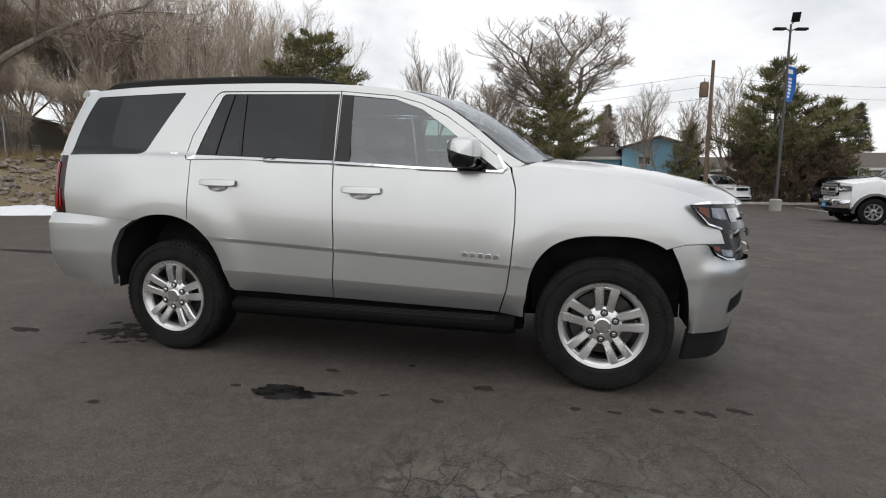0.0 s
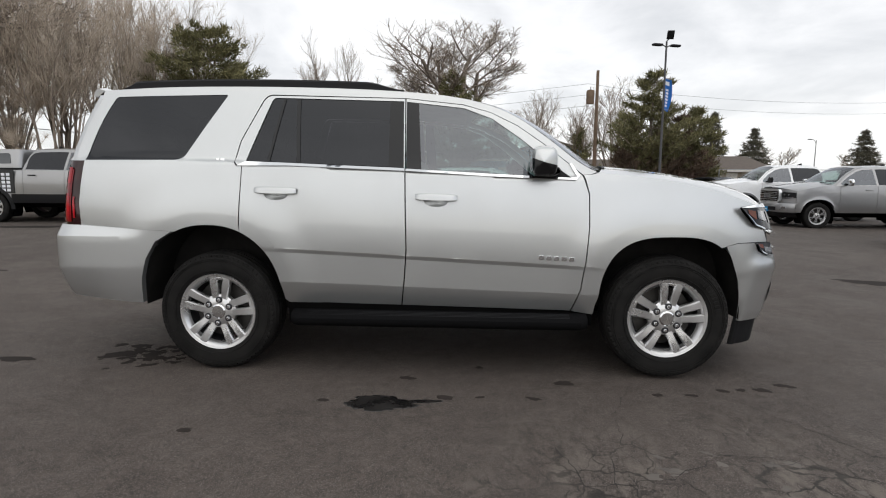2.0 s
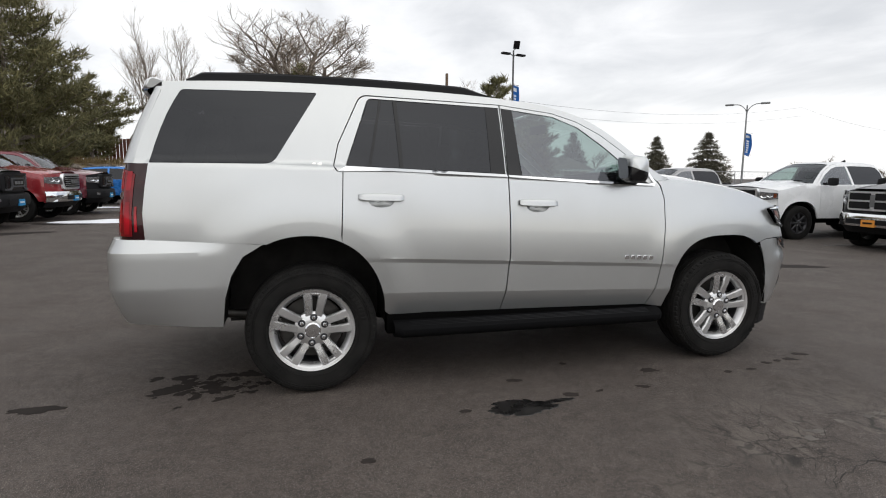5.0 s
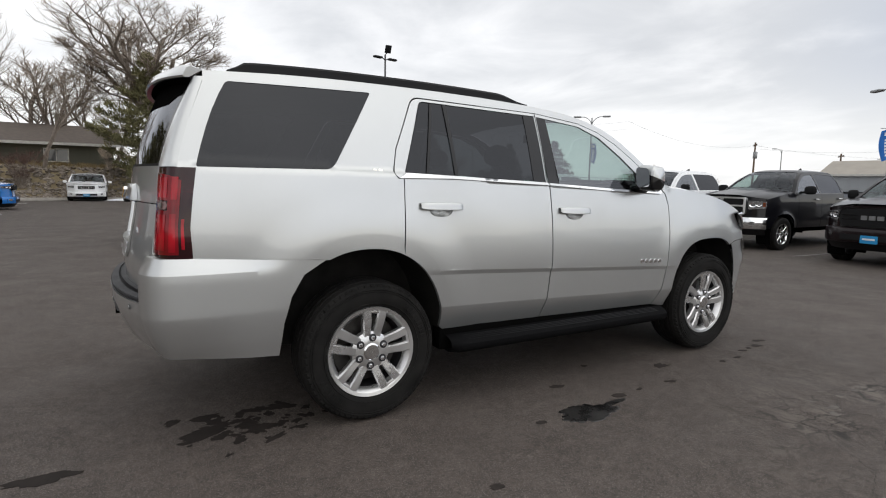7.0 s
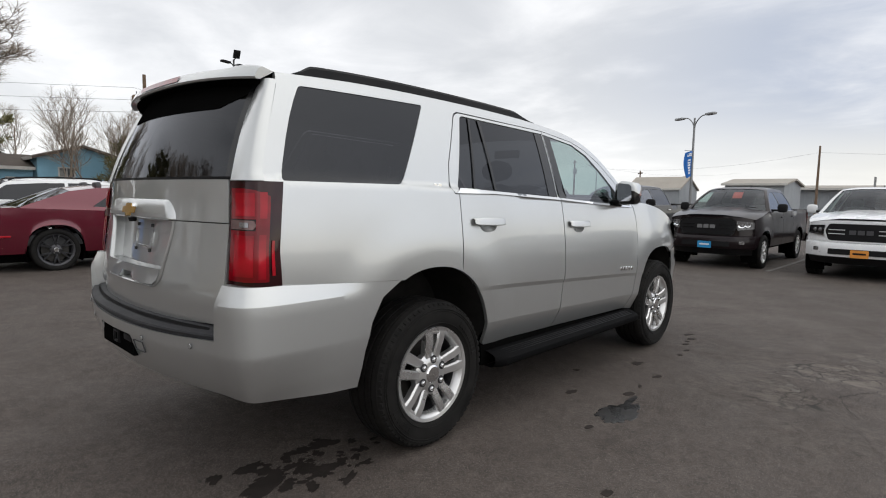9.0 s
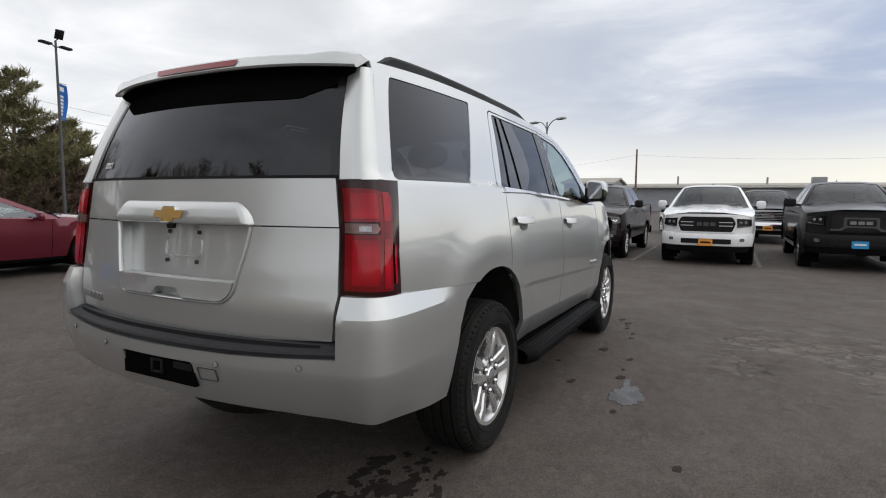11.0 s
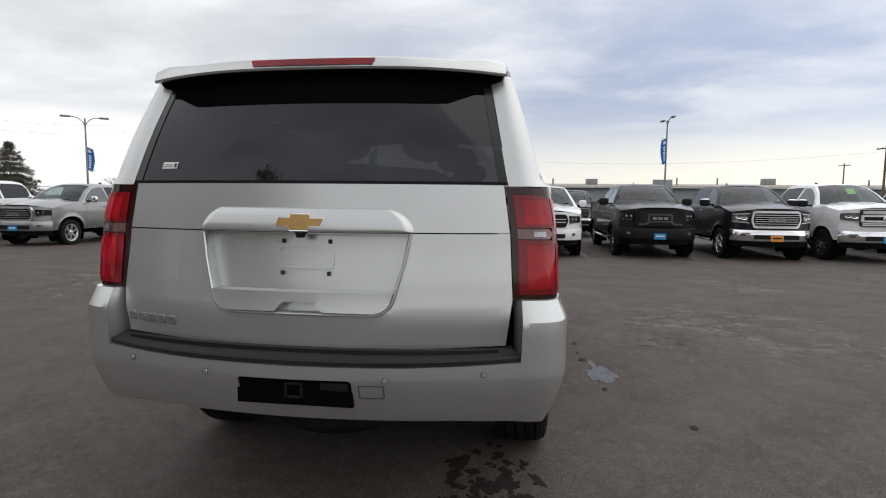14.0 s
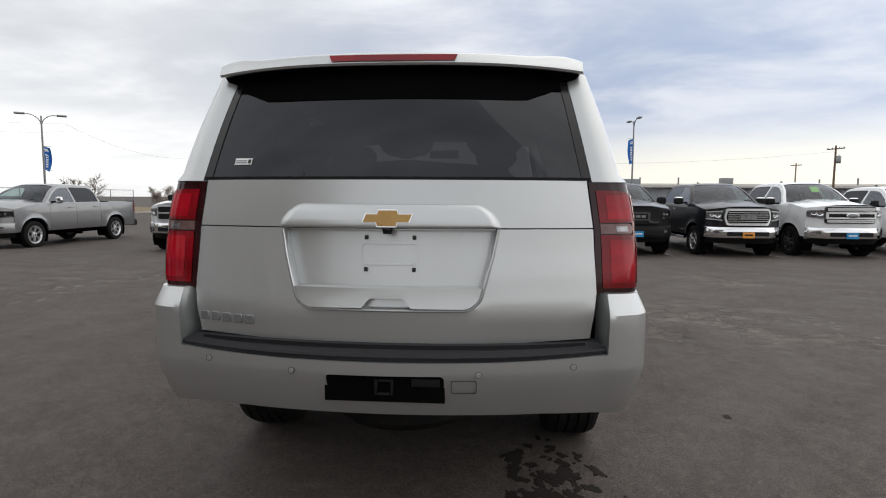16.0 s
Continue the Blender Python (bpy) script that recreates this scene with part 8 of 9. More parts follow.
def scatter_rocks():
    r = random.Random(11)
    V, F = [], []
    base = bmesh.new()
    bmesh.ops.create_icosphere(base, subdivisions=1, radius=1.0)
    base.verts.index_update()
    bv = [v.co.copy() for v in base.verts]
    bf = [tuple(v.index for v in f.verts) for f in base.faces]
    base.free()
    for k in range(5200):
        u = r.uniform(0.14, 0.74)
        d = r.uniform(0.2, 4.6) * (1.0 if u < 0.66 else 0.5)
        x, y, z = bank_point(u, d)
        s = r.uniform(0.07, 0.20)
        m = Matrix.LocRotScale((x, y, z + s * 0.10), Euler((r.uniform(-0.4, 0.4), r.uniform(-0.4, 0.4), r.uniform(0, 6.28))), (s * r.uniform(0.8, 1.6), s * r.uniform(0.7, 1.2), s * r.uniform(0.35, 0.7)))
        n = len(V)
        V += [m @ (v * r.uniform(0.85, 1.12)) for v in bv]
        F += [tuple(i + n for i in f) for f in bf]
    tagged(part("landscape_rocks", (V, F), ROCK, None, angle=10), "tan and grey landscaping rocks on the bank", "rocks", kind="stuff")


scatter_rocks()


def grass():
    r = random.Random(12)
    V, F = [], []
    for k in range(9000):
        u = r.uniform(0.10, 0.80)
        d = 4.2 + abs(r.gauss(0, 3.2)) if u < 0.66 else r.uniform(0.4, 7.0)
        x, y, z = bank_point(u, d)
        for j in range(4):
            a, h, w = r.uniform(0, 6.28), r.uniform(0.16, 0.52) * (1.0 if u < 0.5 else 0.6), r.uniform(0.006, 0.014)
            bx, by = x + r.gauss(0, 0.07), y + r.gauss(0, 0.07)
            lx, ly = r.gauss(0, 0.12), r.gauss(0, 0.12)
            n = len(V)
            V += [(bx - w * math.cos(a), by - w * math.sin(a), z - 0.03), (bx + w * math.cos(a), by + w * math.sin(a), z - 0.03), (bx + lx, by + ly, z + h)]
            F.append((n, n + 1, n + 2))
    me = bpy.data.meshes.new("dry_grass")
    me.from_pydata(V, [], F)
    me.materials.append(DRY_GRASS)
    gr = new("dry_grass", me)
    gr.location.z = lot_z(-14, 20)
    tagged(gr, "tall dry straw-coloured grass on the bank", "grass", kind="stuff")


grass()


# ---- trees ----
def raw(name, V, F, mat, parent):
    me = bpy.data.meshes.new(name)
    me.from_pydata(V, [], F)
    me.materials.append(mat)
    ob = new(name, me)
    ob.parent = parent
    return ob


def bare_tree(label, top, spread, seed, twig_mat, at, kind="spreading", stems=1, fine=1.0, girth=1.0, name="bare_tree", lean=0.0):
    """A leafless tree: limbs fork into branches, branchlets and fine curved twigs that fill the crown's rim. top is its height, spread its crown's width."""
    root = thing(name, label, "tree", at=at)
    r = random.Random(seed)
    wood, V, F = [], [], []
    h = top
    upright = kind == "upright"
    #        length ratio, children, angle, upward pull, wobble
    plan = {3: (0.56, 7, (0.45, 0.95), 0.12, 0.17), 2: (0.47, 7, (0.50, 0.95), 0.12, 0.19), 1: (0.44, 7, (0.45, 0.95), 0.10, 0.20)}
    if upright:
        plan = {3: (0.46, 9, (0.30, 0.62), 0.20, 0.10), 2: (0.46, 8, (0.35, 0.75), 0.16, 0.13), 1: (0.46, 8, (0.35, 0.85), 0.12, 0.15)}
    thin = 0.0074 * fine

    def twig(p, d, L):
        side = d.orthogonal().normalized()
        w0 = thin * r.uniform(0.9, 1.3)
        q, dd, m = p.copy(), d.copy(), len(V)
        for i in range(4):
            w = w0 * (1 - 0.22 * i)
            V.append(q - side * w)
            V.append(q + side * w)
            if i:
                F.append((m + 2 * i - 2, m + 2 * i - 1, m + 2 * i + 1, m + 2 * i))
            dd = (dd + Vector((r.gauss(0, 0.16), r.gauss(0, 0.16), r.gauss(0.10 if upright else 0.03, 0.12)))).normalized()
            q = q + dd * (L / 3)

    def grow(p, d, L, rad, k, droop=0.0):
        n = 7 if k == 4 else 5 if k > 1 else 4
        ratio, kids, ang, pull, wob = plan[min(k, 3)]
        pts, q, dd = [p.copy()], p.copy(), d.copy()
        for i in range(n):
            dd = (dd + Vector((r.gauss(0, wob), r.gauss(0, wob), r.gauss(pull * (0.6 if k > 2 else 1.0), wob * 0.6) - droop * i / n))).normalized()
            q = q + dd * (L / n)
            pts.append(q.copy())
        tip = 0.42 if k > 1 else 0.5
        rr = [max(thin, rad * (1 - (1 - tip) * i / n)) for i in range(n + 1)]
        wood.append(tube(pts, rr, 8 if k > 3 else 5 if k > 2 else 3, cap=False))
        golden = r.uniform(0, 6.28)
        for c in range(kids):
            t = 0.28 + 0.72 * (c + r.uniform(0.1, 0.9)) / kids if k < 4 else 0.40 + 0.60 * c / (kids - 1)
            f = min(n - 0.001, t * n)
            i = int(f)
            o = pts[i].lerp(pts[i + 1], f - i)
            ax = (pts[i + 1] - pts[i]).normalized()
            golden += 2.4 + r.gauss(0, 0.3)
            side = Matrix.Rotation(golden, 3, ax) @ ax.orthogonal().normalized()
            a = r.uniform(*ang) * (0.55 if t > 0.93 else 1.0)
            nd = (ax * math.cos(a) + side * math.sin(a)).normalized()
            ln = L * ratio * r.uniform(0.75, 1.25) * (1.12 - 0.45 * t)
            if k > 1:
                grow(o, nd, ln, max(thin, rr[i] * r.uniform(0.45, 0.62)), k - 1)
            else:
                twig(o, nd, max(0.26, ln * 1.55))
        if k == 1:
            for _ in range(2):
                twig(pts[-1], (dd + Vector((r.gauss(0, 0.3), r.gauss(0, 0.3), r.gauss(0, 0.3)))).normalized(), L * 0.55)

    for s_ in range(stems):
        a = 2 * math.pi * s_ / stems + r.uniform(-0.4, 0.4)
        o = 0.0 if stems == 1 else 0.22
        base = Vector((o * math.cos(a), o * math.sin(a), -0.2))
        if upright:
            grow(base, Vector((o * 0.9 * math.cos(a) + lean, o * 0.9 * math.sin(a), 1.0)).normalized(), h * r.uniform(0.62, 0.78), h * 0.013 * girth, 3)
        else:
            # a short bole that forks into heavy limbs
            fork = Vector((lean * h * 0.2, 0, h * 0.24))
            mid = base.lerp(fork, 0.5) + Vector((r.gauss(0, 0.08), r.gauss(0, 0.08), 0))
            wood.append(tube([base, mid, fork], [h * 0.030 * girth, h * 0.024 * girth, h * 0.021 * girth], 10, cap=False))
            limbs = 5
            for c in range(limbs):
                b = a + 6.283 * c / limbs + r.uniform(-0.3, 0.3)
                tilt = r.uniform(0.18, 0.78) if c else 0.06
                grow(fork - Vector((0, 0, 0.1 * c)), Vector((math.sin(tilt) * math.cos(b), math.sin(tilt) * math.sin(b), math.cos(tilt))), h * r.uniform(0.32, 0.56), h * 0.0115 * girth, 4 if c < 3 else 3)
    W, G = join(*wood)
    zt = max(max(v[2] for v in W), max(v.z for v in V))
    xs, ys = sorted(v.x for v in V), sorted(v.y for v in V)
    lo, hi = len(xs) // 100, len(xs) - 1 - len(xs) // 100
    wide = max(0.1, 0.5 * (xs[hi] - xs[lo] + ys[hi] - ys[lo]))
    kz, kw = h / zt, spread / wide
    raw("trunk", [(v[0] * kw, v[1] * kw, v[2] * kz) for v in W], G, BARK if girth > 0.72 else GREY_BARK, root)
    raw("crown", [(v.x * kw, v.y * kw, v.z * kz) for v in V], F, twig_mat, root)
    return root


def pine(label, h, w, seed, mat, at, cone=False, base=0.12, name="pine_tree", dense=1.5):
    """Evergreen: whorls of limbs off a straight trunk, each limb set with upright tufts of needles."""
    root = thing(name, label, "tree", at=at)
    r = random.Random(seed)
    wood = [tube([(0, 0, -0.1), (r.gauss(0, 0.08), r.gauss(0, 0.08), h * 0.5), (r.gauss(0, 0.1), 0, h * 0.96)], [h * 0.022, h * 0.014, 0.02], 9)]
    V, F = [], []

    def tuft(c, d, size, n):
        for _ in range(n):
            a = (d * 0.7 + Vector((r.gauss(0, 0.55), r.gauss(0, 0.55), r.gauss(0.10 if cone else 0.35, 0.50)))).normalized()
            o = c + Vector((r.gauss(0, 0.16), r.gauss(0, 0.16), r.gauss(0, 0.13))) * size
            s = a.cross(Vector((r.gauss(0, 1), r.gauss(0, 1), r.gauss(0, 1)))).normalized() * size * r.uniform(0.03, 0.065)
            k = len(V)
            V.extend((o - s, o + s, o + a * size * r.uniform(0.32, 0.75)))
            F.append((k, k + 1, k + 2))
    levels = int(h * (3.0 if cone else 2.1))
    for i in range(levels):
        t = (i + r.uniform(-0.3, 0.3)) / (levels - 1)
        t = min(1.0, max(0.0, t))
        z = h * (base + (0.97 - base) * t)
        lobes = 1.0 + 0.22 * math.sin(seed * 2.1 + 9.0 * t)
        reach0 = (w / 2) * ((1 - t) ** 0.80 + 0.05) if cone else (w / 2) * math.sin(math.pi * min(1.0, 0.16 + 0.81 * t)) ** 0.8 * lobes
        limbs = max(4, int((8 if cone else 6) * (1.15 - 0.6 * t)))
        a0 = r.uniform(0, 6.28)
        for j in range(limbs):
            a = a0 + 6.283 * j / limbs + r.gauss(0, 0.22)
            reach = reach0 * (r.uniform(0.80, 1.06) if cone else r.uniform(0.55, 1.12))
            rise = (-0.18 if cone else 0.38 - 0.22 * t) * reach * r.uniform(0.6, 1.3)
            end = Vector((reach * math.cos(a), reach * math.sin(a), z + rise))
            lift_ = r.gauss(0, 0.03 if cone else 0.22)
            start, end = Vector((0, 0, z + lift_)), end + Vector((0, 0, lift_))
            mid = start.lerp(end, 0.55) - Vector((0, 0, 0.10 * reach * (1 if not cone else -0.4)))
            wood.append(tube([start, mid, end], [0.018 + 0.012 * reach, 0.016 + 0.006 * reach, 0.008], 4, cap=False))
            out_ = Vector((math.cos(a), math.sin(a), -0.1 if cone else 0.55)).normalized()
            steps = max(2, int(reach / 0.26 * dense / 1.5))
            for q in range(steps + 1):
                f = (0.30 if not cone else 0.12) + (0.70 if not cone else 0.88) * q / steps
                p0 = start.lerp(mid, f / 0.55) if f < 0.55 else mid.lerp(end, (f - 0.55) / 0.45)
                spread = 0.30 * reach * (1 - 0.55 * f)
                side = Vector((-math.sin(a), math.cos(a), 0))
                for e in (-1, 0, 1):
                    if r.random() < 0.12:
                        continue
                    c = p0 + side * e * spread * r.uniform(0.4, 1.0) + Vector((0, 0, r.gauss(0.03, 0.06)))
                    tuft(c, (out_ + side * e * 0.5).normalized(), r.uniform(0.45, 0.72) * (0.8 if cone else 1.0), 15)
    tuft(Vector((0, 0, h * 0.95)), Vector((0, 0, 1)), 0.8, 26)
    tv, tf = join(*wood)
    raw("trunk", tv, tf, BARK, root)
    raw("crown", V, F, mat, root)
    return root


def shrub(label, h, w, seed, mat, at, n=700):
    root = thing("shrub", label, "shrub", at=at)
    r = random.Random(seed)
    V, F = [], []
    stems = []
    for k in range(26):
        a, q = r.uniform(0, 6.28), r.uniform(0.1, 0.5) * w
        stems.append([(0.12 * math.cos(a), 0.12 * math.sin(a), -0.05), (q * 0.5 * math.cos(a), q * 0.5 * math.sin(a), h * 0.5), (q * math.cos(a), q * math.sin(a), h * r.uniform(0.7, 1.0))])
    tv, tf = join(*[tube(s, [0.022, 0.014, 0.005], 4, cap=False) for s in stems])
    for k in range(n):
        s = r.choice(stems)
        t = r.uniform(0.2, 1.0)
        p = Vector(s[1]).lerp(Vector(s[2]), t) if t > 0.4 else Vector(s[0]).lerp(Vector(s[1]), t * 2.5)
        for j in range(3):
            d = Vector((r.gauss(0, 0.6), r.gauss(0, 0.6), r.gauss(0.5, 0.5))).normalized()
            L = r.uniform(0.2, 0.6) * h * 0.35
            c = d.orthogonal().normalized() * r.uniform(0.004, 0.010)
            m = len(V)
            V += [p - c, p + c, p + d * L]
            F.append((m, m + 1, m + 2))
    raw("stem", tv, tf, BARK, root)
    raw("foliage", V, F, mat, root)


def ground_z(x, y):
    """Height of the bank under a plant: nearest point of the bank's path."""
    best = None
    for i in range(len(bank_path) - 1):
        a, b = Vector(bank_path[i]), Vector(bank_path[i + 1])
        ab = b - a
        t = max(0.0, min(1.0, (Vector((x, y)) - a).dot(ab) / ab.length_squared))
        p = a + ab * t
        dist = (Vector((x, y)) - p).length
        if best is None or dist < best[0]:
            sd = (-(ab.y) * (x - p.x) + ab.x * (y - p.y)) / ab.length
            best = (dist, sd, (i + t) / (len(bank_path) - 1))
    return 0.0 if best[1] < 0.2 else bank_height(best[2], best[1] - 0.17) - 0.05


def spot(x, y, turn=0):
    return pose(x, y, ground_z(x, y), 0, 0, turn)


def upto(x, y, top):
    """Height of a plant whose tip reaches the level top."""
    return top - ground_z(x, y) - lot_z(x, y)


bare_tree("large old bare tree with heavy spreading limbs", 12.5, 12.5, 101, TWIG, spot(-21.8, 13.6), fine=1.0, girth=0.95)
for i, (x, y, h, w, st) in enumerate(((-23.0, 19.5, 12.5, 5.5, 3), (-20.6, 22.0, 12.5, 5.0, 3), (-18.2, 22.6, 11.0, 4.6, 3), (-21.5, 26.5, 13.0, 5.5, 3), (-17.4, 27.0, 11.5, 4.6, 3), (-15.4, 26.2, 9.6, 4.0, 2), (-18.0, 31.0, 12.0, 5.0, 3), (-14.4, 31.4, 10.4, 4.4, 2), (-26.0, 24.0, 12.0, 5.5, 3), (-28.0, 14.0, 12.0, 5.0, 2), (-16.6, 19.6, 8.5, 4.4, 3), (-19.0, 18.4, 11.0, 5.0, 3), (-25.0, 17.0, 11.5, 5.0, 3), (-22.0, 30.5, 12.5, 5.5, 3), (-16.4, 23.6, 10.0, 4.4, 2), (-24.5, 21.4, 11.0, 5.0, 3))):
    bare_tree("slender bare tree with upright tan twigs", h, w, 110 + i, TAN_TWIG, spot(x, y, 40 * i), kind="upright", stems=st + 1, girth=0.5, fine=1.0)
pine("broad dark green pine behind the parked trucks", upto(-13.0, 26.4, 9.3), 9.2, 3, NEEDLES, spot(-13.0, 26.4), base=0.06)
bare_tree("bare tree with a fine rounded crown", upto(-8.9, 37.5, 12.0), 5.4, 131, TWIG, spot(-8.9, 37.5), kind="upright", stems=3, fine=1.1)
bare_tree("small bare tree on the rock bank", upto(-5.2, 37.5, 9.0), 3.2, 132, TWIG, spot(-5.2, 37.5), kind="upright", stems=1, fine=1.1)
bare_tree("tall bare cottonwood with a forked trunk", upto(1.3, 39.0, 13.6), 10.6, 149, TWIG, spot(1.3, 39.0), fine=1.15, girth=1.1)
pine("open-branched pine at the foot of the cottonwood", upto(0.5, 34.6, 8.4), 5.4, 5, NEEDLES, spot(0.5, 34.6), base=0.04)
pine("small dark conifer beyond the blue house", upto(4.7, 51.7, 8.0), 3.2, 6, SPRUCE, spot(4.7, 51.7), cone=True)
for i, (x, y, t, w) in enumerate(((5.2, 47.0, 7.8, 3.8), (6.6, 35.4, 8.0, 4.4), (8.3, 35.6, 7.2, 4.0), (11.0, 42.0, 7.8, 3.8), (12.2, 37.6, 8.9, 4.2), (3.2, 52.0, 8.0, 4.0), (14.0, 39.0, 8.0, 3.4))):
    bare_tree("thin bare tree in front of the houses", upto(x, y, t), w, 150 + i, TWIG, spot(x, y, 70 * i), kind="upright", stems=2, fine=0.95, girth=0.7)
pine("tall pine beside the lamp post", upto(13.7, 33.2, 8.1), 5.8, 8, NEEDLES, spot(13.7, 33.2), base=0.10)
pine("small dark pine beside the tall one", upto(17.0, 33.8, 5.7), 3.4, 9, NEEDLES, spot(17.0, 33.8))
pine("small open pine by the utility pole", upto(9.2, 34.4, 4.3), 2.6, 23, NEEDLES, spot(9.2, 34.4), dense=0.6)
pine("brown winter juniper by the kerb", 4.4, 3.2, 10, JUNIPER, spot(12.6, 33.2), base=0.02)
pine("brown winter juniper by the kerb", 4.4, 4.2, 11, JUNIPER, spot(14.6, 32.9), base=0.02)
pine("brownish pine behind the chain-link fence", 5.4, 4.4, 21, JUNIPER, spot(15.8, 33.6))
pine("dark spruce behind the tan house", upto(23.5, 46.6, 7.1), 3.6, 12, SPRUCE, spot(23.5, 46.6), cone=True, base=0.03)
pine("dark spruce behind the tan house", upto(29.3, 51.0, 6.0), 5.0, 13, SPRUCE, spot(29.3, 51.0), cone=True, base=0.03)
pine("dark spruce near the street", upto(37.6, 48.0, 5.6), 4.2, 14, SPRUCE, spot(37.6, 48.0), cone=True, base=0.03)
pine("broad dark spruce near the street", upto(41.6, 44.9, 6.0), 6.0, 15, SPRUCE, spot(41.6, 44.9), cone=True, base=0.03)
for i, (x, y, h) in enumerate(((32.0, 52.0, 4.4), (46.0, 48.0, 3.6), (50.0, 40.0, 3.8), (-2.0, 52.0, 8.4), (40.0, 52.0, 4.2), (-6.5, 51.0, 9.0), (47.0, 30.0, 2.8))):
    bare_tree("distant bare street tree", h, h * 0.75, 170 + i, TWIG, spot(x, y), kind="upright", stems=2, fine=1.5)
pine("dark evergreen on the bank", 5.4, 6.0, 16, NEEDLES, spot(-13.4, 38.6))
pine("low dark evergreen by the red fence", 4.6, 4.6, 17, NEEDLES, spot(-16.6, 36.6), base=0.04)
shrub("reddish bare shrub on the rock bank", 2.2, 2.6, 1, RED_TWIG, spot(-6.0, 35.0))
shrub("bare brown shrub on the bank", 1.8, 2.2, 2, TAN_TWIG, spot(-1.6, 37.0))
shrub("bare brown shrub by the kerb", 1.5, 2.0, 3, RED_TWIG, spot(8.6, 33.6))
shrub("bare brown shrub by the lamp post", 2.2, 2.8, 4, RED_TWIG, spot(12.8, 32.9), n=900)
shrub("bare reddish shrub by the lamp post", 2.4, 2.8, 5, RED_TWIG, spot(16.0, 32.8), n=900)
for i, (x, y, h, w) in enumerate(((-24.0, 15.6, 8.0, 6.5), (-21.6, 18.4, 8.5, 6.0), (-27.5, 20.5, 9.5, 7.0), (-25.0, 27.0, 9.0, 6.5), (-19.8, 24.6, 8.0, 5.5), (-30.5, 27.0, 10.0, 7.0))):
    bare_tree("dense tangled bare tree of the thicket on the bank", h, w, 190 + i, TAN_TWIG, spot(x, y, 55 * i), stems=1, fine=1.0, girth=0.5)
for i, (x, y, h, w) in enumerate(((-22.0, 15.4, 4.6, 5.0), (-20.2, 17.2, 4.2, 4.6), (-24.5, 13.6, 5.0, 5.0), (-26.0, 17.4, 5.2, 5.4), (-18.6, 19.6, 3.8, 4.2))):
    shrub("tall tangled bare shrub on the bank", h, w, 30 + i, TAN_TWIG, spot(x, y), n=1700)
shrub("low bare shrub on the western bank", 1.6, 2.4, 6, TAN_TWIG, spot(-17.8, 19.0))


# ---- fences ----
def chain_fence(pts, h, label, step=3.0):
    root = thing("chain_link_fence", label, "fence", kind="structure", at=pose(0, 0, 0))
    P = []
    for a, b in zip(pts[:-1], pts[1:]):
        n = max(1, round((Vector(b) - Vector(a)).length / step))
        P += [tuple(Vector(a).lerp(Vector(b), k / n)) for k in range(n)]
    P.append(pts[-1])
    Z = [ground_z(*p) for p in P]
    for p, z in zip(P, Z):
        part("fence_post", tube([(p[0], p[1], z - 0.05), (p[0], p[1], z + h)], 0.030, 7), GALV, root)
    for a, b, za, zb in zip(P[:-1], P[1:], Z[:-1], Z[1:]):
        part("top_rail", tube([(a[0], a[1], za + h - 0.03), (b[0], b[1], zb + h - 0.03)], 0.021, 5), GALV, root)
        # woven wire: two sets of slanting strands
        L = (Vector(b) - Vector(a)).length
        V, F = [], []
        n = int((L + h) / 0.16)
        for s in (0, 1):
            for k in range(n):
                x0 = k * 0.16 - (h if s == 0 else 0)
                q0, q1 = (x0, 0.0), (x0 + h, h) if s == 0 else (x0 - h, h)
                t0, t1 = 0.0, 1.0
                dx = q1[0] - q0[0]
                if dx > 0:
                    t0, t1 = max(0, (0 - q0[0]) / dx), min(1, (L - q0[0]) / dx)
                else:
                    t0, t1 = max(0, (L - q0[0]) / dx), min(1, (0 - q0[0]) / dx)
                if t1 - t0 < 0.05:
                    continue
                e = []
                for t in (t0, t1):
                    f = (q0[0] + dx * t) / L
                    e.append(Vector((a[0] + (b[0] - a[0]) * f, a[1] + (b[1] - a[1]) * f, za + (zb - za) * f + h * t)))
                m = len(V)
                w = Vector((0, 0, 0.0035))
                V += [e[0] - w, e[0] + w, e[1] + w, e[1] - w]
                F.append((m, m + 1, m + 2, m + 3))
        raw("wire_mesh", V, F, GALV, root)


chain_fence([(-20.5, 4.0), (-20.2, 20.0), (-19.5, 31.0)], 1.7, "galvanised chain-link fence along the western bank")
chain_fence([(17.6, 31.6), (30.0, 31.8), (46.0, 32.0)], 1.9, "galvanised chain-link fence behind the lot")


def board_fence(x0, y0, x1, y1, h, mat, label):
    root = thing("board_fence", label, "fence", kind="structure", at=pose(0, 0, 0))
    a, b = Vector((x0, y0)), Vector((x1, y1))
    n = int((b - a).length / 0.22)
    ang = math.degrees(math.atan2(y1 - y0, x1 - x0))
    r = random.Random(5)
    me = None
    for k in range(n):
        p = a.lerp(b, k / n)
        if me is None:
            me = part("fence_board", box(0, 0.20, -0.012, 0.012, 0, h, 0.006, 1), mat, root)
            ob = me
        else:
            ob = new("fence_board", me.data)
            ob.parent = root
        ob.matrix_local = pose(p.x, p.y, ground_z(p.x, p.y) - 0.05 + r.uniform(-0.02, 0.02), 0, 0, ang)


board_fence(-16.6, 39.6, -10.6, 40.4, 1.8, RED_FENCE, "red-brown board fence above the bank")


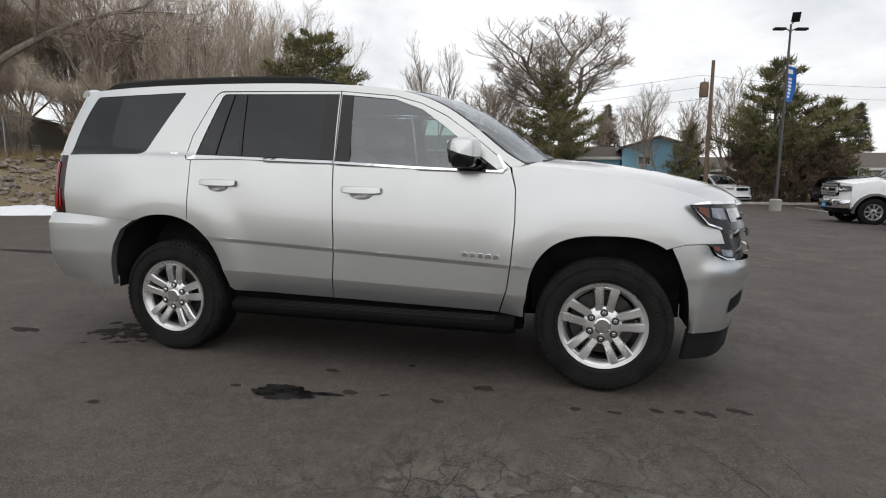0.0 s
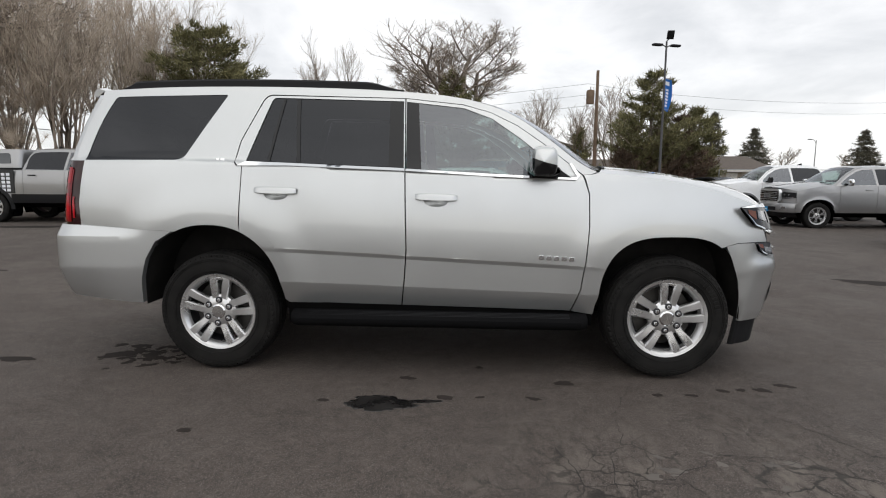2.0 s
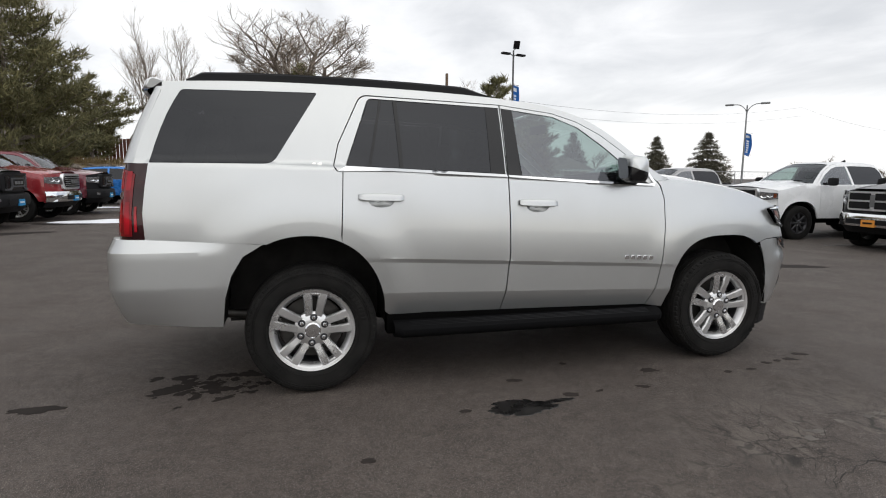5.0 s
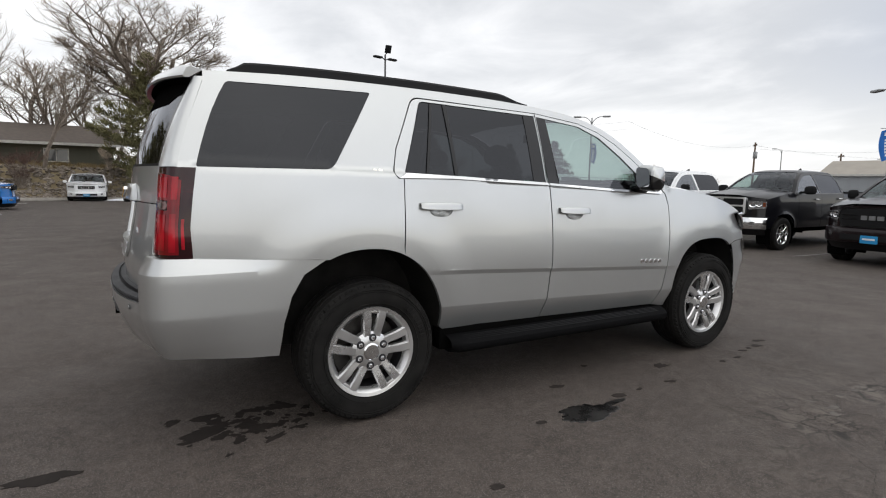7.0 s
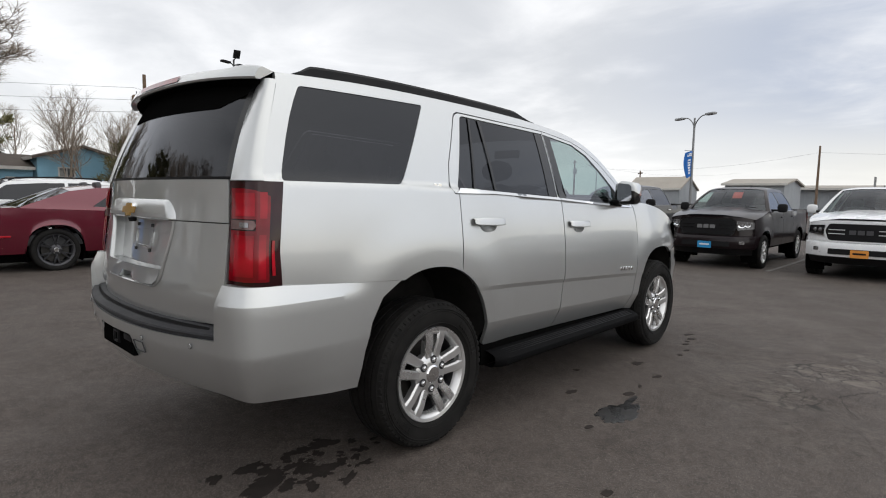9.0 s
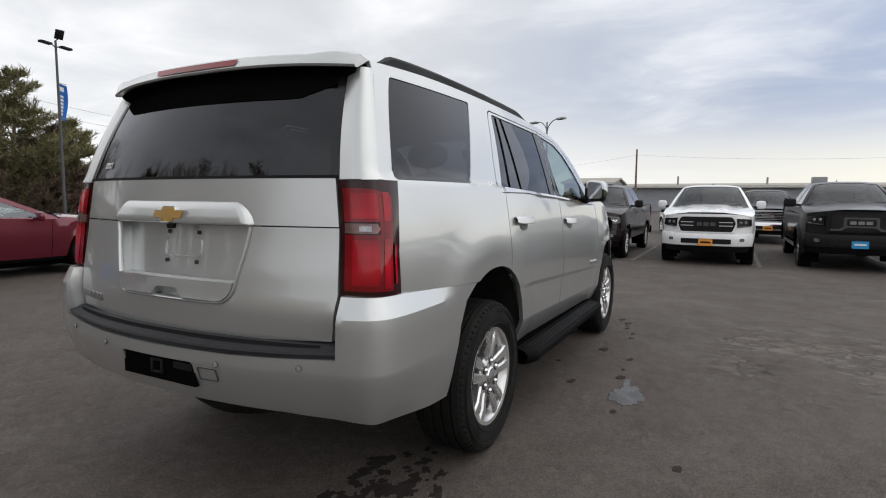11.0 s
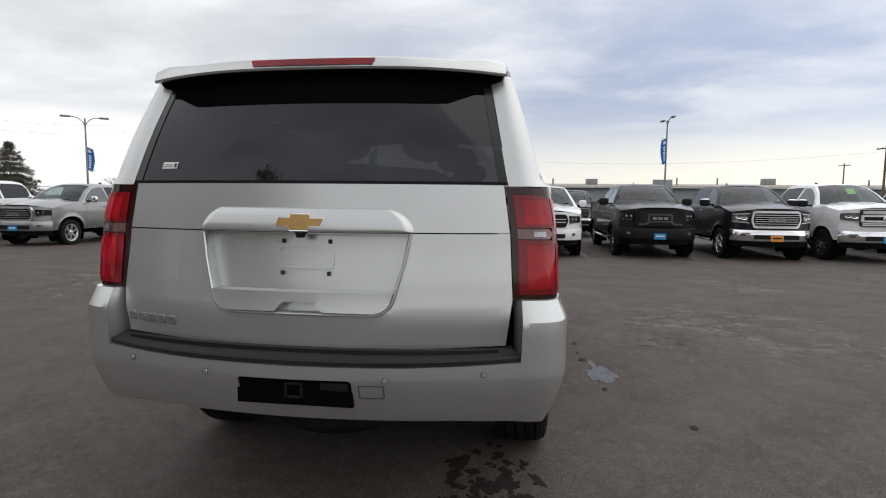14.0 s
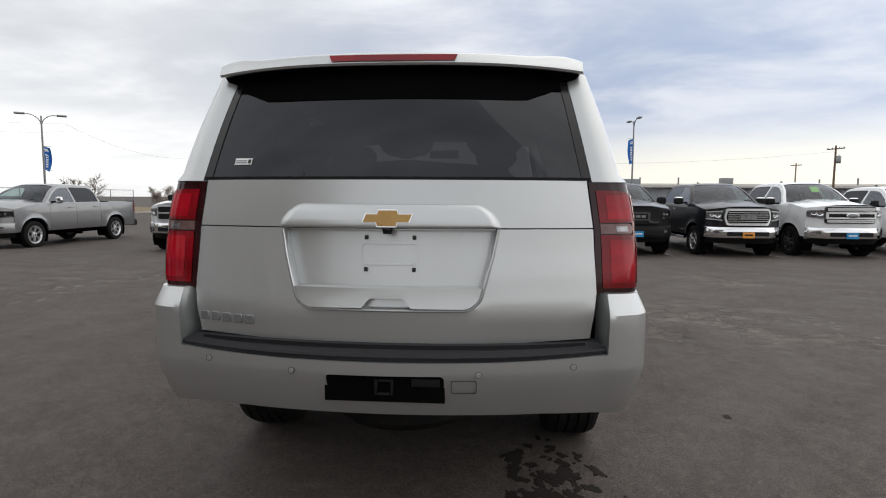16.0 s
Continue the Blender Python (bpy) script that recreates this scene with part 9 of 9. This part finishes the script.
# ---- houses ----
def house(name, label, at, L, W, h, rise, wall, roof_mat, windows=(), chimney=None, eave=0.5, gable_windows=(), storey=None, door=None):
    """A gabled house, ridge along its own x; the front faces -y."""
    root = thing(name, label, "house", at=at)
    w = part("wall", join(box(0, L, 0, 0.2, -0.5, h), box(0, L, W - 0.2, W, -0.5, h), box(0, 0.2, 0.2, W - 0.2, -0.5, h), box(L - 0.2, L, 0.2, W - 0.2, -0.5, h)), wall, root)
    gab = []
    for x in (0.0, L - 0.2):
        gab.append(([(x, 0, h), (x, W, h), (x, W / 2, h + rise), (x + 0.2, 0, h), (x + 0.2, W, h), (x + 0.2, W / 2, h + rise)], [(0, 1, 2), (5, 4, 3), (0, 3, 4, 1), (1, 4, 5, 2), (2, 5, 3, 0)]))
    for gb in gab:
        part("gable", gb, wall, root)
    sl = rise / (W / 2)
    rf = []
    for s in (0, 1):
        y0, y1 = (-eave, W / 2) if s == 0 else (W + eave, W / 2)
        z0, z1 = h - eave * sl, h + rise
        rf.append(([(-eave, y0, z0 + 0.02), (L + eave, y0, z0 + 0.02), (L + eave, y1, z1 + 0.02), (-eave, y1, z1 + 0.02), (-eave, y0, z0 + 0.17), (L + eave, y0, z0 + 0.17), (L + eave, y1, z1 + 0.19), (-eave, y1, z1 + 0.19)],
                   [(0, 1, 2, 3), (7, 6, 5, 4), (0, 4, 5, 1), (1, 5, 6, 2), (2, 6, 7, 3), (3, 7, 4, 0)]))
    rp = part("roof", join(*rf), roof_mat, root)
    part("fascia", join(box(-eave, L + eave, -eave - 0.03, -eave, h - eave * sl - 0.02, h - eave * sl + 0.17), box(-eave, L + eave, W + eave, W + eave + 0.03, h - eave * sl - 0.02, h - eave * sl + 0.17)), TRIM_WHITE, root)
    if wall is not TAN_WALL and wall is not WALL_CREAM:
        r = int((h + 0.3) / 0.20)
        tagged(part("siding", join(*[box(-0.015, L + 0.015, -0.022, 0.0, -0.3 + 0.20 * k, -0.3 + 0.20 * k + 0.187) for k in range(r)], *[box(-0.022, 0.0, 0, W, -0.3 + 0.20 * k, -0.3 + 0.20 * k + 0.187) for k in range(r)], *[box(L, L + 0.022, 0, W, -0.3 + 0.20 * k, -0.3 + 0.20 * k + 0.187) for k in range(r)]), wall, w), kind="stuff")
    for x, z, ww, hh in windows:
        wd = part("window", box(x - ww / 2, x + ww / 2, -0.035, -0.024, z, z + hh), WINDOW_DARK, root)
        part("window_frame", join(box(x - ww / 2 - 0.07, x - ww / 2, -0.06, -0.02, z - 0.07, z + hh + 0.07), box(x + ww / 2, x + ww / 2 + 0.07, -0.06, -0.02, z - 0.07, z + hh + 0.07), box(x - ww / 2, x + ww / 2, -0.06, -0.02, z - 0.07, z), box(x - ww / 2, x + ww / 2, -0.06, -0.02, z + hh, z + hh + 0.07), box(x - 0.025, x + 0.025, -0.055, -0.03, z, z + hh)), TRIM_WHITE, wd)
    for y, z, ww, hh in gable_windows:
        for x0 in (-0.035, L + 0.024):
            wd = part("window", box(x0, x0 + 0.011, y - ww / 2, y + ww / 2, z, z + hh), WINDOW_DARK, root)
            xa, xb = (x0 - 0.025, x0 + 0.02) if x0 < 0 else (x0 - 0.01, x0 + 0.035)
            part("window_frame", join(box(xa, xb, y - ww / 2 - 0.07, y - ww / 2, z - 0.07, z + hh + 0.07), box(xa, xb, y + ww / 2, y + ww / 2 + 0.07, z - 0.07, z + hh + 0.07), box(xa, xb, y - ww / 2, y + ww / 2, z - 0.07, z), box(xa, xb, y - ww / 2, y + ww / 2, z + hh, z + hh + 0.07), box(xa, xb, y - 0.025, y + 0.025, z, z + hh)), TRIM_WHITE, wd)
    if door:
        dr = part("door", box(door - 0.5, door + 0.5, -0.06, -0.025, 0.0, 2.05), TRIM_WHITE, root)
        part("door_handle", box(door + 0.36, door + 0.40, -0.10, -0.06, 0.98, 1.06, 0.008), GALV, dr)
    if chimney:
        ch = part("chimney", box(chimney - 0.4, chimney + 0.4, W / 2 - 0.4, W / 2 + 0.4, h, h + rise + 1.0), BROWN_WALL, rp)
        part("chimney_cap", box(chimney - 0.48, chimney + 0.48, W / 2 - 0.48, W / 2 + 0.48, h + rise + 1.0, h + rise + 1.1), CONCRETE, ch)
    return root


# blue house: gable end towards the lot
house("house", "light blue house with a brown shingle gable roof", pose(10.0, 36.6, 0.1, 0, 0, 90), 9.0, 4.7, 3.36, 0.70, BLUE_SIDING, SHINGLE, windows=((2.4, 0.9, 1.1, 1.0), (6.5, 0.9, 1.1, 1.0)), gable_windows=((3.25, 2.3, 0.75, 0.5),), eave=0.3)
house("house", "low light blue wing with a white railing and brown roof", pose(0.9, 37.4, 0.1), 4.3, 5.0, 2.6, 0.70, BLUE_SIDING, SHINGLE, windows=((0.9, 1.2, 0.7, 0.7), (2.4, 1.2, 0.7, 0.6)), eave=0.4, door=3.5)
house("house", "low tan bungalow with a brown hipped roof", pose(19.8, 40.0, 0, 0, 0, 12), 5.8, 6.0, 2.35, 0.95, TAN_WALL, SHINGLE, windows=((1.3, 1.0, 1.0, 0.8), (4.5, 1.0, 1.0, 0.8)), eave=0.6, door=2.8)
house("house", "tan bungalow behind the brown shrubs", pose(12.6, 44.5, 0), 6.6, 6.0, 2.2, 0.9, TAN_WALL, SHINGLE, windows=((1.6, 0.8, 1.0, 0.8), (5.0, 0.8, 1.0, 0.8)), eave=0.5)
house("house", "brown boarded house above the western bank", pose(-43.5, 17.0, 1.5, 0, 0, -40.5), 9.0, 15.0, 2.3, 2.1, BROWN_WALL, SHINGLE, windows=((3.0, 0.9, 1.4, 1.0),), gable_windows=((13.0, 0.9, 0.9, 0.42), (9.4, 0.9, 1.3, 0.5)), eave=0.8)
house("house", "grey-green ranch house with a low roof and chimney", pose(-12.2, 45.4, 1.6, 0, 0, 4), 10.6, 7.6, 2.2, 1.3, GREEN_WALL, SHINGLE, windows=((2.4, 0.8, 1.2, 0.85), (7.0, 0.8, 1.4, 0.85)), gable_windows=((3.8, 0.8, 1.0, 0.8),), chimney=7.4, eave=0.7)
house("house", "brown house among the bare trees", pose(-25.0, 40.0, 1.7, 0, 0, 18), 10.0, 7.0, 2.4, 1.5, BROWN_WALL, SHINGLE, windows=((2.5, 0.8, 1.2, 0.9), (7.0, 0.8, 1.2, 0.9)), eave=0.6)
house("shed", "small pale gabled shed beyond the trucks", pose(66.0, 20.0, 0, 0, 0, 90), 6.0, 5.5, 2.9, 1.3, METAL_WALL, METAL_ROOF, windows=(), eave=0.2)

# long warehouse east of the lot
wh = thing("warehouse", "long low pale metal warehouse with a flat tan roof", "building", at=pose(76.0, -95.0, 0))
part("wall", box(0, 24, 0, 108, 0, 3.2), METAL_WALL, wh)
part("roof", join(box(-0.7, 25, -0.6, 108.6, 3.2, 3.4), ([(-0.7, -0.6, 3.4), (-0.7, 108.6, 3.4), (12, 108.6, 4.0), (12, -0.6, 4.0), (25, -0.6, 3.4), (25, 108.6, 3.4)], [(0, 1, 2, 3), (3, 2, 5, 4), (0, 3, 4), (1, 5, 2)])), METAL_ROOF, wh)
part("gutter", box(-0.86, -0.70, -0.6, 108.6, 3.12, 3.36), TRIM_WHITE, wh)
rib = None
for k in range(140):
    y = 0.4 + 0.77 * k
    if rib is None:
        rib = part("wall_rib", box(-0.05, 0.0, -0.04, 0.04, 0, 3.1), METAL_WALL, wh)
    else:
        o = new("wall_rib", rib.data)
        o.parent = wh
        o.location = (0, y, 0)
for k, y in enumerate((14, 27, 40, 53, 66, 79, 92)):
    d = part("overhead_door", box(-0.08, 0.0, y - 1.9, y + 1.9, 0, 2.9), TRIM_WHITE, wh)
    for j in range(4):
        part("door_panel", box(-0.10, -0.08, y - 1.85, y + 1.85, 0.05 + 0.71 * j, 0.71 * j + 0.72, 0.008, 1), WALL_CREAM, d)
r9 = random.Random(9)
for k in range(12):
    y = 6 + 8.4 * k + r9.uniform(-2, 2)
    x = r9.uniform(2, 9)
    if k % 3 == 0:
        part("roof_unit", box(x, x + 1.4, y, y + 1.6, 3.5, 4.7 + r9.uniform(-0.2, 0.3), 0.03), GALV, wh)
    else:
        part("roof_vent", tube([(x, y, 3.5), (x, y, 4.4 + r9.uniform(0, 0.4))], [0.12, 0.12], 8), GALV, wh)
house("shed", "low dark grey building at the end of the warehouse", pose(63.0, 9.0, 0, 0, 0, 90), 5.0, 7.0, 3.2, 0.5, METAL_WALL, METAL_ROOF, eave=0.3)

# ---- lamp posts, poles and wires ----
def banner(root, x, y, z0, z1, w, turn, letters=6):
    """A fabric banner on two short arms, with plain bars for its lettering."""
    def f(u, v):
        k = w * (0.72 + 0.28 * math.cos(3.0 * (v - 0.45)))
        return (k * u, 0.16 * math.sin(2.6 * u + 1.6 * v) * u, z0 + (z1 - z0) * v - 0.10 * u * u)
    M = pose(x, y, 0, 0, 0, turn)
    b = part("banner", moved(grid(f, 8, 10), M), BANNER, root, "blue vertical banner with white print")
    for s in (-1, 1):
        for k in range(letters):
            v0 = 0.12 + 0.60 * k / letters
            part("print_bar", moved(grid(lambda u, v: (lambda p: (p[0], p[1] + s * 0.006, p[2]))(f(0.32 + 0.36 * u, v0 + 0.065 * v)), 3, 2), M), BANNER_WHITE, b)
        part("print_mark", moved(grid(lambda u, v: (lambda p: (p[0], p[1] + s * 0.006, p[2]))(f(0.25 + 0.5 * u, 0.80 + 0.12 * v)), 3, 2), M), BANNER_WHITE, b)
    part("banner_arm", moved(join(tube([(0, 0, z0), (w * 1.02, 0, z0)], 0.015, 5), tube([(0, 0, z1), (w * 1.02, 0, z1)], 0.015, 5)), M), GALV, root)


def lamp_post(label, x, y, h, arms, turn, banner_turn=None, kind="curved", bz=(0.50, 0.72)):
    root = thing("lamp_post", label, "lamp post", at=pose(x, y, 0))
    part("pole", tube([(0, 0, 0), (0, 0, h)], [0.075, 0.045], 10), GALV if kind == "curved" else GREY_PLASTIC, root)
    part("base", lathe([(0.26, 0.0), (0.26, 0.5), (0.20, 0.55), (0.09, 0.56)], 16, "z"), CONCRETE, root)
    for a in arms:
        t = radians(turn + a)
        c, s = math.cos(t), math.sin(t)
        if kind == "curved":
            pts = [(0.0, 0.0, h - 0.55), (0.12 * c, 0.12 * s, h - 0.22), (0.45 * c, 0.45 * s, h + 0.03), (0.85 * c, 0.85 * s, h + 0.06)]
        else:
            pts = [(0, 0, h - 0.32), (0.14 * c, 0.14 * s, h - 0.22), (0.34 * c, 0.34 * s, h - 0.20)]
        ar = part("arm", tube(spline(pts, 4), 0.026, 7), GALV if kind == "curved" else GREY_PLASTIC, root)
        e = pts[-1]
        part("lamp_head", moved(box(-0.10, 0.42, -0.12, 0.12, -0.05, 0.06, 0.04), pose(e[0], e[1], e[2], 0, 0, turn + a)), MATT_BLACK if kind != "curved" else GALV, ar, "flat lamp head")
    if kind != "curved":
        fl = part("floodlight", moved(box(-0.17, 0.17, -0.04, 0.04, -0.21, 0.21, 0.015), pose(0.20, 0.06, h + 0.32, 28, 0, turn - 20)), MATT_BLACK, root, "square black floodlight")
        part("floodlight_bracket", tube([(0, 0, h), (0.18, 0.05, h + 0.16)], 0.025, 6), MATT_BLACK, root)
    if banner_turn is not None:
        banner(root, 0, 0, h * bz[0], h * bz[1], 0.46, banner_turn)


lamp_post("dark lamp post with a floodlight and a blue banner", 11.5, 24.6, 8.35, (0, 180), 15, 20, kind="flood", bz=(0.60, 0.785))
lamp_post("grey double-armed lamp post with a blue banner", 28.0, 25.6, 6.3, (0, 180), -50, -20)
lamp_post("grey double-armed lamp post with a blue banner", 25.4, 6.6, 5.5, (0, 180), 60, 150)
lamp_post("grey double-armed lamp post with a blue banner", 36.2, -10.7, 6.9, (0, 180), 4, 120, bz=(0.58, 0.82))
lamp_post("distant grey street lamp", 43.0, 64.0, 6.2, (0,), -160)
lamp_post("distant grey street lamp", 66.0, 33.0, 6.0, (0,), 160)
sign = thing("sign_board", "pale square sign board behind the trucks", "sign", at=pose(36.8, -10.7, 0))
part("panel", box(-0.04, 0.04, -0.65, 0.65, 1.6, 2.95, 0.01), METAL_WALL, sign)
part("panel_seam", box(-0.055, -0.04, -0.65, 0.65, 2.26, 2.29), GALV, sign)
part("post", tube([(0.08, -0.4, 0), (0.08, -0.4, 2.9)], 0.04, 6), GALV, sign)
part("post", tube([(0.08, 0.4, 0), (0.08, 0.4, 2.9)], 0.04, 6), GALV, sign)


def utility_pole(x, y, h, turn, cross=True, can=True, label="weathered wooden utility pole with a crossarm"):
    root = thing("utility_pole", label, "utility pole", at=pose(x, y, 0, 0, 0, turn))
    part("pole", tube([(0, 0, 0), (0, 0, h)], [0.15, 0.095], 9), POLE_WOOD, root)
    if cross:
        arm = part("crossarm", box(-1.1, 1.1, -0.06, 0.06, h - 0.45, h - 0.32, 0.01), POLE_WOOD, root)
        for k in (-1.0, -0.45, 0.45, 1.0):
            part("insulator", moved(lathe([(0.02, 0.0), (0.05, 0.03), (0.05, 0.09), (0.02, 0.12)], 8, "z"), pose(k, 0, h - 0.32)), WINDOW_DARK, arm)
    if can:
        tr = part("transformer", moved(lathe([(0.001, 0.0), (0.24, 0.0), (0.26, 0.05), (0.26, 0.80), (0.20, 0.88), (0.001, 0.92)], 14, "z"), pose(-0.42, 0, h - 2.1)), POLE_WOOD if h > 8.0 else GALV, root)
        part("bushing", tube([(-0.42, 0, h - 1.2), (-0.42, 0, h - 1.0)], 0.03, 6), GALV, tr)


utility_pole(10.0, 32.8, 8.45, -20, cross=False)
utility_pole(71.0, 39.2, 7.4, 40)
utility_pole(82.0, 34.0, 6.2, 40, can=False)
utility_pole(69.0, 8.6, 7.7, 10, cross=False, can=False, label="plain wooden pole beyond the trucks")
utility_pole(65.4, -41.7, 7.9, 20)
utility_pole(100.0, -56.0, 8.0, 20, can=False)


def wire(label, *pts):
    P = []
    for a, b in zip(pts[:-1], pts[1:]):
        for k in range(13):
            t = k / 12
            P.append((a[0] + (b[0] - a[0]) * t, a[1] + (b[1] - a[1]) * t, a[2] + (b[2] - a[2]) * t - 1.2 * 4 * t * (1 - t)))
    tagged(part("overhead_wire", tube(P, 0.009, 4, False), MATT_BLACK, None), label, "cable")


wire("thin sagging overhead wire", (-35.0, 60.0, 9.6), (9.4, 32.8, 7.6), (48.0, 40.0, 8.6), (71.0, 39.2, 7.0), (120.0, 30.0, 7.5))
wire("thin sagging overhead wire", (-35.0, 60.0, 8.6), (9.4, 32.8, 6.9), (48.0, 40.0, 7.8))
wire("thin sagging overhead wire", (-35.0, 60.5, 7.6), (9.4, 32.8, 6.2))
wire("thin sagging overhead wire", (71.0, 39.2, 6.6), (69.0, 8.6, 7.0), (65.4, -41.7, 7.2))
